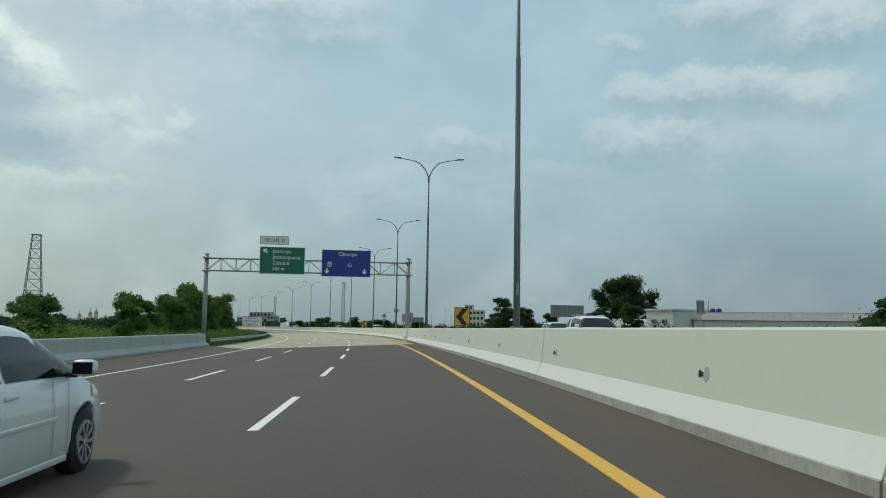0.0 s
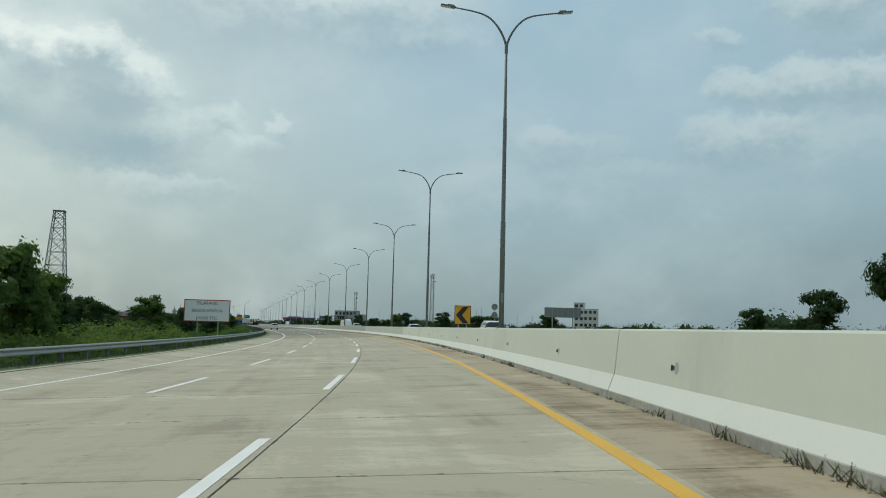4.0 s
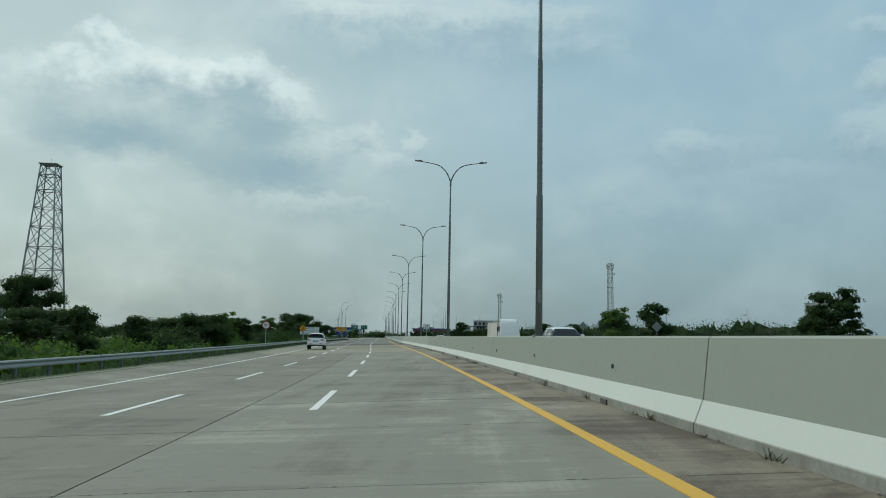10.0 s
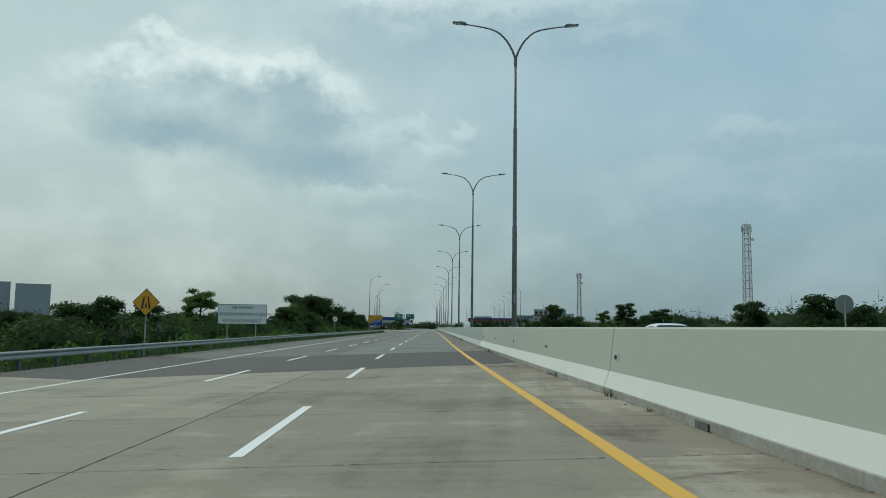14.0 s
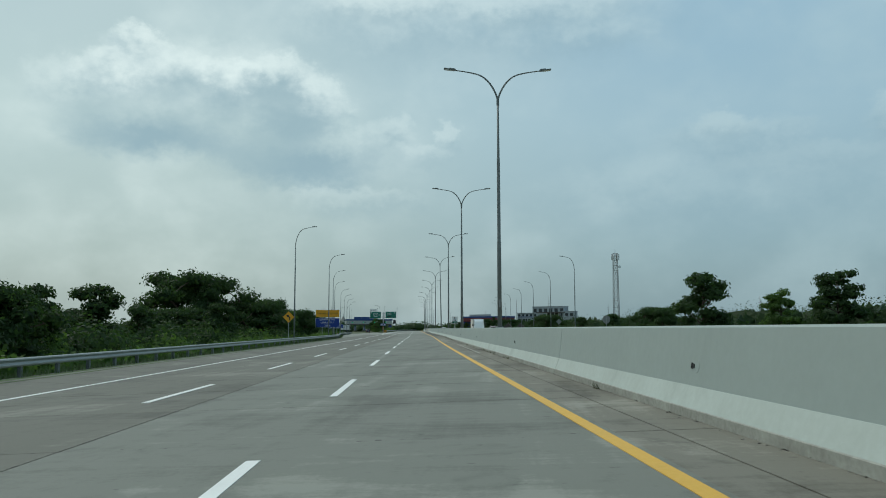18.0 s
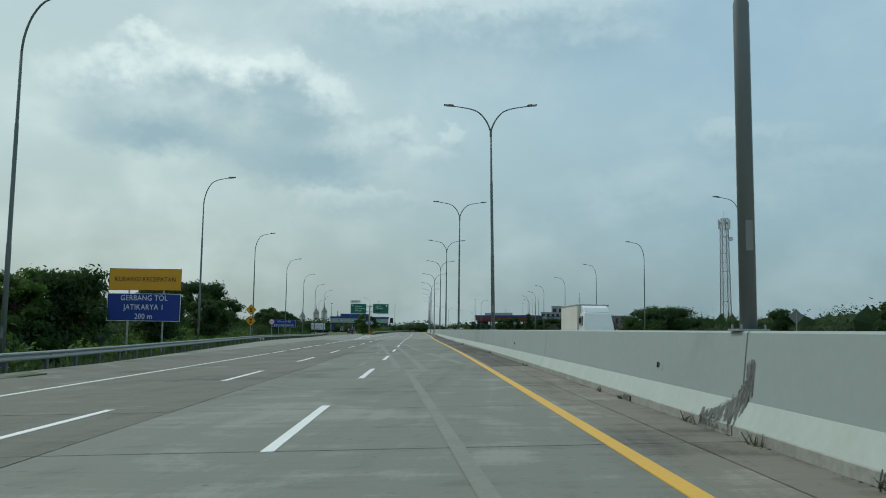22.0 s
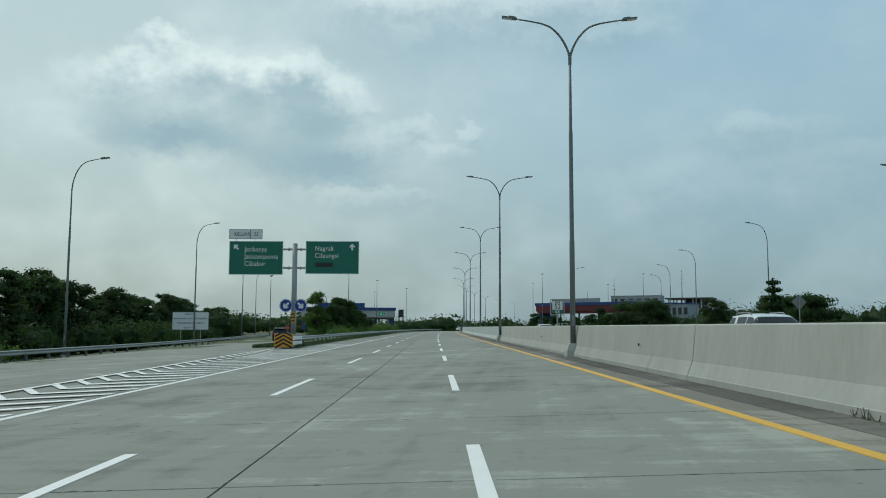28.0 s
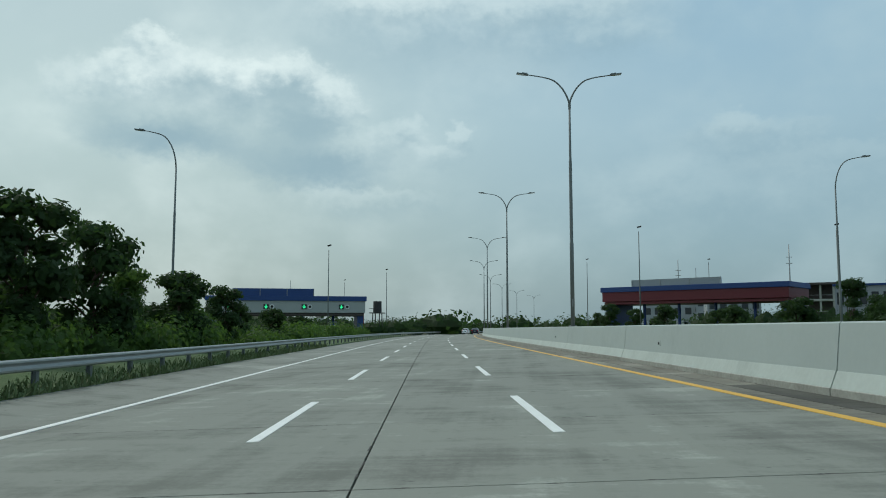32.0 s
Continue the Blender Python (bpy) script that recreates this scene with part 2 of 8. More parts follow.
def road_material(name, base, light, dark, stain, rough=0.86, pits=0.5, per_object=0.25, per_island=0.0, turn=-12.0):
    """Worn concrete: cloudy patches, long wheel streaks, cross brushing, dark pits."""
    m = bpy.data.materials.new(name)
    m.use_nodes = True
    t = m.node_tree
    b = t.nodes["Principled BSDF"]
    pos = node(t, "ShaderNodeNewGeometry").outputs["Position"]
    along = node(t, "ShaderNodeMapping")
    along.inputs["Rotation"].default_value = (0, 0, radians(turn))
    t.links.new(pos, along.inputs[0])

    def stretched(x, y):
        mp = node(t, "ShaderNodeMapping")
        mp.inputs["Scale"].default_value = (x, y, 1)
        t.links.new(along.outputs[0], mp.inputs[0])
        return mp.outputs[0]

    def step(v, lo, hi, top=1.0):
        r = node(t, "ShaderNodeMapRange", interpolation_type="SMOOTHSTEP", n_1=lo, n_2=hi, n_4=top)
        t.links.new(v, r.inputs[0])
        return r.outputs[0]
    cloudy = noise_of(t, pos, 0.33, 7.0, 0.62, 0.7)
    patchy = noise_of(t, pos, 0.85, 6.0, 0.66, 1.1)
    streak = noise_of(t, stretched(1.7, 0.05), 1.0, 5.0, 0.6)
    brush = noise_of(t, stretched(0.30, 3.6), 1.0, 5.0, 0.62, 0.4)
    grain = noise_of(t, pos, 17.0, 4.0, 0.7)
    if per_object:
        r = node(t, "ShaderNodeObjectInfo").outputs["Random"]
    else:
        r = node(t, "ShaderNodeNewGeometry").outputs["Random Per Island"]
    r = maths(t, "MULTIPLY", maths(t, "SUBTRACT", r, 0.5), per_object or per_island)
    f = maths(t, "ADD", maths(t, "MULTIPLY", maths(t, "SUBTRACT", cloudy, 0.5), 2.6), maths(t, "MULTIPLY", maths(t, "SUBTRACT", streak, 0.5), 1.1))
    f = maths(t, "ADD", f, maths(t, "MULTIPLY", maths(t, "SUBTRACT", brush, 0.5), 0.9))
    f = maths(t, "ADD", f, maths(t, "MULTIPLY", maths(t, "SUBTRACT", grain, 0.5), 0.55))
    f = maths(t, "ADD", maths(t, "ADD", f, r), 0.5, clamp=True)
    col = ramp(t, f, [(0.0, dark), (0.45, base), (0.7, base), (1.0, light)])
    col = blend(t, step(patchy, 0.56, 0.74, stain), col, tuple(c * 0.6 for c in dark))
    spots = noise_of(t, stretched(5.5, 7.5), 1.0, 2.0, 0.5)
    col = blend(t, step(spots, 0.70, 0.78, pits), col, tuple(c * 0.45 for c in dark))
    t.links.new(col, b.inputs["Base Color"])
    t.links.new(maths(t, "ADD", maths(t, "MULTIPLY", maths(t, "SUBTRACT", cloudy, 0.5), 0.3), rough, clamp=True), b.inputs["Roughness"])
    bp = node(t, "ShaderNodeBump", i_Strength=0.3, i_Distance=0.008)
    t.links.new(maths(t, "ADD", grain, maths(t, "MULTIPLY", brush, 0.6)), bp.inputs["Height"])
    t.links.new(bp.outputs[0], b.inputs["Normal"])
    return m


M = dict(
    concrete=road_material("concrete_slab", (0.395, 0.363, 0.268), (0.495, 0.462, 0.352), (0.275, 0.245, 0.172), 0.30),
    mid_outer=road_material("mid_outer_slab", (0.195, 0.19, 0.15), (0.27, 0.26, 0.21), (0.12, 0.115, 0.088), 0.34),
    mid_outer_far=road_material("mid_outer_slab_far", (0.195, 0.19, 0.15), (0.27, 0.26, 0.21), (0.12, 0.115, 0.088), 0.34, per_object=0.0, per_island=0.3),
    concrete_far=road_material("concrete_slab_far", (0.395, 0.363, 0.268), (0.495, 0.462, 0.352), (0.275, 0.245, 0.172), 0.30, per_object=0.0, per_island=0.3),
    concrete_mid=road_material("concrete_slab_mid", (0.225, 0.222, 0.178), (0.31, 0.305, 0.247), (0.145, 0.14, 0.11), 0.32),
    concrete_mid_far=road_material("concrete_mid_far", (0.225, 0.222, 0.178), (0.31, 0.305, 0.247), (0.145, 0.14, 0.11), 0.32, per_object=0.0, per_island=0.3),
    concrete_warm=road_material("warm_concrete_slab", (0.285, 0.265, 0.195), (0.37, 0.348, 0.262), (0.19, 0.174, 0.125), 0.32),
    concrete_warm_far=road_material("warm_concrete_far", (0.275, 0.256, 0.19), (0.36, 0.338, 0.256), (0.18, 0.165, 0.12), 0.32, per_object=0.0, per_island=0.3),
    concrete_brown=road_material("brown_beige_slab", (0.235, 0.215, 0.158), (0.31, 0.287, 0.215), (0.15, 0.136, 0.098), 0.34),
    concrete_brown_far=road_material("brown_beige_slab_far", (0.232, 0.212, 0.156), (0.305, 0.283, 0.212), (0.15, 0.136, 0.098), 0.34, per_object=0.0, per_island=0.3),
    concrete_plain=road_material("plain_grey_slab", (0.174, 0.181, 0.154), (0.247, 0.253, 0.217), (0.108, 0.111, 0.093), 0.32),
    # greyer concrete, with the later stretch's duller light painted into its tone
    concrete_dimmed=road_material("grey_concrete_slab", (0.222, 0.231, 0.196), (0.325, 0.335, 0.29), (0.134, 0.137, 0.115), 0.32, pits=0.6),
    concrete_dimmed_far=road_material("grey_concrete_far", (0.21, 0.219, 0.187), (0.305, 0.315, 0.272), (0.125, 0.13, 0.108), 0.32, per_object=0.0, per_island=0.25),
    shoulder=road_material("shoulder_concrete", (0.225, 0.198, 0.148), (0.34, 0.31, 0.24), (0.095, 0.077, 0.055), 0.75, pits=0.6, per_object=0.0, per_island=0.5),
    shoulder_light=road_material("pale_shoulder_concrete", (0.37, 0.318, 0.222), (0.46, 0.405, 0.295), (0.20, 0.158, 0.10), 0.5, pits=0.6, per_object=0.0, per_island=0.35),
    shoulder_old=road_material("dark_shoulder_concrete", (0.178, 0.170, 0.138), (0.27, 0.262, 0.22), (0.085, 0.078, 0.060), 0.6, pits=0.6, per_object=0.0, per_island=0.4),
    shoulder_grime=road_material("grimy_shoulder_concrete", (0.085, 0.083, 0.07), (0.15, 0.148, 0.128), (0.042, 0.04, 0.032), 0.6, pits=0.6, per_object=0.0, per_island=0.4),
    concrete_outer=road_material("brown_grey_slab", (0.138, 0.137, 0.112), (0.205, 0.203, 0.17), (0.083, 0.082, 0.066), 0.35),
    concrete_outer_far=road_material("brown_grey_slab_far", (0.138, 0.137, 0.112), (0.205, 0.203, 0.17), (0.083, 0.082, 0.066), 0.35, per_object=0.0, per_island=0.25),
    ghost_line=material("worn_road_paint", (0.228, 0.234, 0.207), 0.8, vary=0.5, scale=0.9, fine=9.0, bump=0.1, tint=(0.175, 0.182, 0.152), stain=0.3),
    # slope wash from 361 on, greyer than paint
    paint_late=material("grey_wash", (0.50, 0.565, 0.53), 0.8, vary=0.28, scale=0.9, fine=9.0, bump=0.2, tint=(0.37, 0.41, 0.375), stain=0.3, per_object=0.12),
    joint=material("joint_filler", (0.06, 0.055, 0.05), 0.9, vary=0.3, scale=2.0, bump=0.2),
    asphalt=material("asphalt", (0.088, 0.070, 0.050), 0.82, vary=0.4, scale=0.3, fine=60.0, bump=0.5, tint=(0.046, 0.037, 0.027), stain=0.45, stretch=(1, 0.35, 1)),
    patch=material("asphalt_patch", (0.078, 0.076, 0.067), 0.82, vary=0.22, scale=0.5, fine=60.0, bump=0.5, tint=(0.055, 0.05, 0.045), stain=0.2),
    white_line=material("road_paint_white", (0.78, 0.79, 0.76), 0.6, vary=0.14, scale=2.0, fine=22.0, bump=0.1, tint=(0.52, 0.51, 0.47)),
    yellow_line=material("road_paint_yellow", (0.72, 0.41, 0.035), 0.6, vary=0.2, scale=1.0, fine=20.0, bump=0.1, tint=(0.50, 0.30, 0.07)),
    wall=material("barrier_wall", (0.34, 0.378, 0.327), 0.8, vary=0.14, scale=0.4, fine=7.0, bump=0.12, tint=(0.285, 0.317, 0.275), stain=0.15, per_object=0.15),
    wall_pale=material("pale_barrier_wall", (0.565, 0.61, 0.535), 0.8, vary=0.16, scale=0.4, fine=7.0, bump=0.12, tint=(0.48, 0.525, 0.455), stain=0.2, per_object=0.1),
    weed=material("dry_weeds", (0.13, 0.12, 0.055), 0.9, vary=0.3, scale=2.0, fine=20.0, bump=0, tint=(0.06, 0.075, 0.03), per_island=0.6),
    pale_line=material("pale_worn_paint", (0.36, 0.35, 0.31), 0.8, vary=0.4, scale=1.0, fine=9.0, bump=0.1, tint=(0.24, 0.235, 0.205), stain=0.3),
    scuff=material("black_scuff", (0.045, 0.045, 0.042), 0.9, vary=0.5, scale=6.0, fine=40.0, bump=0.05, tint=(0.17, 0.18, 0.17), per_island=0.7),
    # halfway between wall_pale and wall, to soften the step in tone
    wall_mid=material("midtone_barrier_wall", (0.453, 0.494, 0.431), 0.8, vary=0.18, scale=0.4, fine=7.0, bump=0.12, tint=(0.382, 0.421, 0.365), stain=0.22, per_object=0.1),
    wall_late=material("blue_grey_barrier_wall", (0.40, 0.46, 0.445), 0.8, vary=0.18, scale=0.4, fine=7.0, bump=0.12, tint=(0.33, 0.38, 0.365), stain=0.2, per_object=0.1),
    # wall's colour lightened by a fifth: brighter light on 280-361 painted in
    wall_sunlit=material("sunlit_barrier_wall", (0.415, 0.46, 0.395), 0.8, vary=0.16, scale=0.4, fine=7.0, bump=0.12, tint=(0.35, 0.39, 0.335), stain=0.15, per_object=0.1),
    # bluish grey; the duller light past 361 is put into this colour too
    wall_grey=material("barrier_wall_grey", (0.335, 0.392, 0.374), 0.8, vary=0.2, scale=0.45, fine=7.0, bump=0.15, tint=(0.265, 0.305, 0.29), stain=0.25, per_object=0.15),
    wall_raw=material("bare_concrete", (0.44, 0.455, 0.42), 0.88, vary=0.34, scale=0.7, fine=8.0, bump=0.3, tint=(0.31, 0.32, 0.29), stain=0.5, per_object=0.2, stretch=(1, 1, 0.3)),
    paint=material("white_wash", (0.67, 0.715, 0.665), 0.75, vary=0.12, scale=0.9, fine=12.0, bump=0.12, tint=(0.55, 0.59, 0.545), stain=0.15, per_object=0.12),
    kerb=material("kerb_concrete", (0.42, 0.43, 0.385), 0.85, vary=0.35, scale=1.6, fine=14.0, bump=0.35, tint=(0.17, 0.165, 0.14), stain=0.5, per_object=0.15),
    galv=material("galvanised_steel", (0.34, 0.36, 0.355), 0.5, 0.65, vary=0.2, scale=2.0, fine=25.0, bump=0.04, tint=(0.26, 0.28, 0.28)),
    pole=material("galvanised_pole", (0.15, 0.17, 0.17), 0.6, 0.2, vary=0.07, scale=0.5, fine=2.5, bump=0, tint=(0.10, 0.115, 0.115)),
    truss=material("gantry_steel", (0.33, 0.34, 0.34), 0.55, 0.4, vary=0.2, scale=2.0, fine=25.0, bump=0.04),
    dark=material("dark_plastic", (0.018, 0.018, 0.02), 0.5, vary=0.2, scale=4.0, bump=0.05),
    rubber=material("tyre_rubber", (0.022, 0.022, 0.023), 0.85, vary=0.3, scale=6.0, bump=0.2),
    lens=material("lamp_lens", (0.55, 0.58, 0.58), 0.25, vary=0.05, bump=0),
    grass=material("grass_ground", (0.07, 0.125, 0.034), 0.95, vary=0.4, scale=0.35, fine=7.0, bump=0.6, tint=(0.055, 0.075, 0.028), bump_dist=0.05),
    field=material("field_ground", (0.06, 0.085, 0.03), 0.95, vary=0.35, scale=0.02, fine=0.4, bump=0.4, tint=(0.10, 0.095, 0.05), bump_dist=0.1),
    blade=material("grass_blades", (0.085, 0.14, 0.04), 0.8, vary=0.3, scale=0.6, fine=9.0, bump=0, tint=(0.085, 0.105, 0.045), per_island=0.35),
    sign_green=material("sign_green", (0.003, 0.13, 0.088), 0.45, vary=0.08, scale=1.0, bump=0.02),
    sign_blue=material("sign_blue", (0.006, 0.035, 0.24), 0.45, vary=0.08, scale=1.0, bump=0.02),
    sign_yellow=material("sign_yellow", (0.70, 0.33, 0.012), 0.45, vary=0.08, scale=1.0, bump=0.02),
    sign_white=material("sign_white", (0.72, 0.74, 0.74), 0.5, vary=0.08, scale=1.0, bump=0.02),
    sign_black=material("sign_black", (0.012, 0.012, 0.013), 0.5, vary=0.1, scale=1.0, bump=0.02),
    sign_ink=material("sign_ink_brown", (0.10, 0.05, 0.05), 0.5, vary=0.2, scale=2.0, bump=0.02),
    sign_red=material("sign_red", (0.45, 0.02, 0.02), 0.5, vary=0.1, scale=1.0, bump=0.02),
    sign_back=material("sign_back_aluminium", (0.24, 0.25, 0.25), 0.6, 0.35, vary=0.2, scale=1.0, bump=0.05),
    bark=material("bark", (0.10, 0.075, 0.05), 0.95, vary=0.4, scale=3.0, fine=18.0, bump=0.6, stretch=(1, 1, 0.3)),
    masonry=material("plaster_wall", (0.62, 0.61, 0.57), 0.85, vary=0.2, scale=0.4, fine=5.0, bump=0.1, stain=0.3),
    grey_wall=material("grey_cladding", (0.30, 0.33, 0.36), 0.6, vary=0.15, scale=0.3, fine=4.0, bump=0.05),
    roof_tile=material("dark_roof_tiles", (0.09, 0.075, 0.07), 0.85, vary=0.3, scale=0.6, fine=6.0, bump=0.3, stain=0.2),
    roof_grey=material("weathered_roof_sheet", (0.30, 0.29, 0.27), 0.75, vary=0.25, scale=0.4, fine=5.0, bump=0.2, stain=0.3),
    brick=material("red_masonry", (0.30, 0.12, 0.085), 0.85, vary=0.3, scale=0.6, fine=8.0, bump=0.2),
    toll_blue=material("fascia_blue", (0.012, 0.05, 0.20), 0.5, vary=0.12, scale=0.4, bump=0.02),
    toll_red=material("fascia_red", (0.13, 0.012, 0.022), 0.5, vary=0.12, scale=0.4, bump=0.02),
    toll_grey=material("fascia_grey", (0.36, 0.38, 0.38), 0.5, vary=0.12, scale=0.4, bump=0.02),
    window=material("window_dark", (0.02, 0.028, 0.035), 0.12, vary=0.1, scale=1.0, bump=0),
    car_white=material("white_car_paint", (0.74, 0.76, 0.76), 0.35, vary=0.04, scale=1.5, bump=0, coat=0.8),
    car_silver=material("silver_car_paint", (0.66, 0.69, 0.68), 0.35, 0.1, vary=0.05, scale=1.5, bump=0, coat=0.8),
    car_dark=material("midnight_car_paint", (0.008, 0.010, 0.024), 0.3, vary=0.08, scale=1.5, bump=0, coat=0.25),
    car_red=material("maroon_car_paint", (0.16, 0.05, 0.05), 0.35, vary=0.08, scale=1.5, bump=0, coat=0.8),
    car_grey=material("grey_car_paint", (0.16, 0.17, 0.18), 0.35, vary=0.08, scale=1.5, bump=0, coat=0.8),
    glass=material("tinted_car_glass", (0.008, 0.010, 0.012), 0.10, vary=0.1, scale=1.0, bump=0),
    alloy=material("alloy_rim", (0.50, 0.52, 0.53), 0.35, 0.8, vary=0.15, scale=6.0, bump=0),
    rim_dark=material("dark_alloy_rim", (0.055, 0.058, 0.062), 0.4, 0.5, vary=0.15, scale=6.0, bump=0),
    lamp_red=material("tail_lamp_red", (0.42, 0.012, 0.012), 0.15, vary=0.15, scale=9.0, bump=0, coat=0.6),
    lamp_clear=material("clear_lamp_glass", (0.70, 0.72, 0.74), 0.12, vary=0.15, scale=9.0, bump=0, coat=0.6),
    plate=material("number_plate", (0.02, 0.02, 0.022), 0.5, vary=0.1, scale=9.0, bump=0),
    cone=material("cone_orange", (0.65, 0.13, 0.03), 0.6, vary=0.1, scale=5.0, bump=0.02),
    dirt=material("dark_scuff", (0.09, 0.085, 0.075), 0.9, vary=0.4, scale=3.0, fine=25.0, bump=0.1, tint=(0.19, 0.185, 0.165)),
)


def leaf_material(name, base, tint):
    m = material(name, base, 0.6, vary=0.3, scale=0.5, fine=3.0, bump=0, tint=tint, per_island=0.5)
    t = m.node_tree
    b = t.nodes["Principled BSDF"]
    b.inputs["Specular IOR Level"].default_value = 0.12
    tr = node(t, "ShaderNodeBsdfTranslucent")
    tr.inputs[0].default_value = (base[0] * 1.6, base[1] * 1.7, base[2] * 1.0, 1)
    mx = node(t, "ShaderNodeMixShader", n_0=0.38)
    t.links.new(b.outputs[0], mx.inputs[1])
    t.links.new(tr.outputs[0], mx.inputs[2])
    t.links.new(mx.outputs[0], t.nodes["Material Output"].inputs[0])
    return m


M["leaf_a"] = leaf_material("leaf_mid_green", (0.085, 0.148, 0.04), (0.04, 0.075, 0.024))
M["leaf_b"] = leaf_material("leaf_dark_green", (0.038, 0.072, 0.026), (0.022, 0.042, 0.017))
M["leaf_c"] = leaf_material("leaf_light_green", (0.125, 0.185, 0.05), (0.06, 0.10, 0.028))
M["car_dark"].node_tree.nodes["Principled BSDF"].inputs["Specular IOR Level"].default_value = 0.25
M["glass"].node_tree.nodes["Principled BSDF"].inputs["Specular IOR Level"].default_value = 0.3

# ---- the road's line: s metres along the median, u metres to its right ----
BEND = [9.26, 9.32, 8.27, 5.77, 15.4, 9.18, 11.35, 3.38, 3.52, -4.11, 1.24, -0.85, -0.61, 3.57, -3.45, 2.54, -0.48, -1.47, -0.88, -6.5, -12.6, -11.0, -13.57, -12.37]
S_TAB = np.arange(-200, 1400, 2.0)
_turn = np.cumsum(np.interp(S_TAB, np.linspace(-160, 1160, 24), np.array(BEND) * 1e-4)) * 2.0
_turn = _turn - _turn[100] + 0.0598
_x, _y = np.cumsum(-np.sin(_turn)) * 2, np.cumsum(np.cos(_turn)) * 2
_x, _y = _x - _x[100], _y - _y[100]


def fall(s):
    """Crossfall of the carriageway."""
    return float(np.interp(s, [250, 400], [0.0408, 0.0299]))


def ground_z(s, u):
    if u < 0:
        ramp = float(np.interp(s, [620, 720], [0.0, 0.042]))
        return fall(s) * max(u, -15.0) - ramp * min(max(-18.5 - u, 0.0), 14.0)
    return float(np.interp(s, [250, 400], [0.02, -0.02])) * min(u, 15.0)


def heading(s):
    return float(np.interp(s, S_TAB, _turn))


def place(s, u, z=0.0):
    a = heading(s)
    return Vector((float(np.interp(s, S_TAB, _x)) + u * math.cos(a), float(np.interp(s, S_TAB, _y)) + u * math.sin(a), z))


def stand(s, u, z=None, turn=0.0, lean=0.0):
    """A pose on the ground: x to the road's right, y along it."""
    z = ground_z(s, u) if z is None else z
    return Matrix.Translation(place(s, u, z)) @ Matrix.Rotation(heading(s) + radians(turn), 4, "Z") @ Matrix.Rotation(radians(lean), 4, "Y")


def empty(name, m=None):
    ob = new(name)
    ob.empty_display_size = 0.2
    if m is not None:
        ob.matrix_world = m
    return ob


def part(name, bm, mat, parent=None, label=""):
    """Links a bmesh as one mesh object under a thing or a part."""
    me = bpy.data.meshes.new(name)
    bm.to_mesh(me)
    bm.free()
    for k in mat if isinstance(mat, (list, tuple)) else [mat]:
        me.materials.append(k)
    ob = new(name, me)
    ob.parent = parent
    if label:
        ob["label"] = label
    return ob


def mesh_part(name, verts, faces, mat, parent=None, smooth=False):
    me = bpy.data.meshes.new(name)
    me.from_pydata(verts, [], faces)
    me.materials.append(mat)
    if smooth:
        me.shade_smooth()
    ob = new(name, me)
    ob.parent = parent
    return ob


def box(bm, size, at=(0, 0, 0), bevel=0.0, m=None):
    r = bmesh.ops.create_cube(bm, size=1.0)
    mm = Matrix.Translation(at) @ (m or Matrix.Identity(4)) @ Matrix.Diagonal((*size, 1))
    bmesh.ops.transform(bm, matrix=mm, verts=r["verts"])
    if bevel:
        es = list({e for v in r["verts"] for e in v.link_edges})
        bmesh.ops.bevel(bm, geom=es, offset=bevel, segments=2, affect="EDGES", profile=0.6)
    return bm


def rod(bm, a, b, ra, rb=None, seg=10):
    """A tapered round bar from a to b."""
    a, b = Vector(a), Vector(b)
    rb = ra if rb is None else rb
    d = b - a
    q = d.to_track_quat("Z", "Y").to_matrix().to_4x4()
    r = bmesh.ops.create_cone(bm, cap_ends=True, segments=seg, radius1=ra, radius2=rb, depth=d.length)
    bmesh.ops.transform(bm, matrix=Matrix.Translation((a + b) / 2) @ q, verts=r["verts"])
    return bm


def pipe(bm, pts, radii, seg=8):
    """A round tube along points."""
    rings = []
    for i, p in enumerate(pts):
        a = Vector(pts[max(i - 1, 0)])
        b = Vector(pts[min(i + 1, len(pts) - 1)])
        q = (b - a).to_track_quat("Z", "Y").to_matrix()
        r = radii[i] if isinstance(radii, (list, tuple)) else radii
        rings.append([bm.verts.new(Vector(p) + q @ Vector((r * math.cos(k * math.tau / seg), r * math.sin(k * math.tau / seg), 0))) for k in range(seg)])
    for ra, rb in zip(rings, rings[1:]):
        for k in range(seg):
            f = bm.faces.new((ra[k], ra[(k + 1) % seg], rb[(k + 1) % seg], rb[k]))
            f.smooth = True
    bm.faces.new(rings[0][::-1])
    bm.faces.new(rings[-1])
    return bm


def sweep(profile, stops, closed=True, z_of=None, u_of=None):
    """Verts and faces of a profile (u, z) carried along the road through the stops."""
    verts, faces, n = [], [], len(profile)
    for s in stops:
        for u, z in profile:
            uu = u + (u_of(s) if u_of else 0.0)
            verts.append(place(s, uu, z + (z_of(s, uu) if z_of else 0.0)))
    for i in range(len(stops) - 1):
        for k in range(n if closed else n - 1):
            a, b = i * n + k, i * n + (k + 1) % n
            faces.append((a, b, b + n, a + n))
    if closed:
        faces.append(tuple(range(n))[::-1])
        faces.append(tuple((len(stops) - 1) * n + k for k in range(n)))
    return verts, faces


def stops(a, b, step=5.0):
    n = max(1, int(math.ceil((b - a) / step)))
    return [a + (b - a) * i / n for i in range(n + 1)]


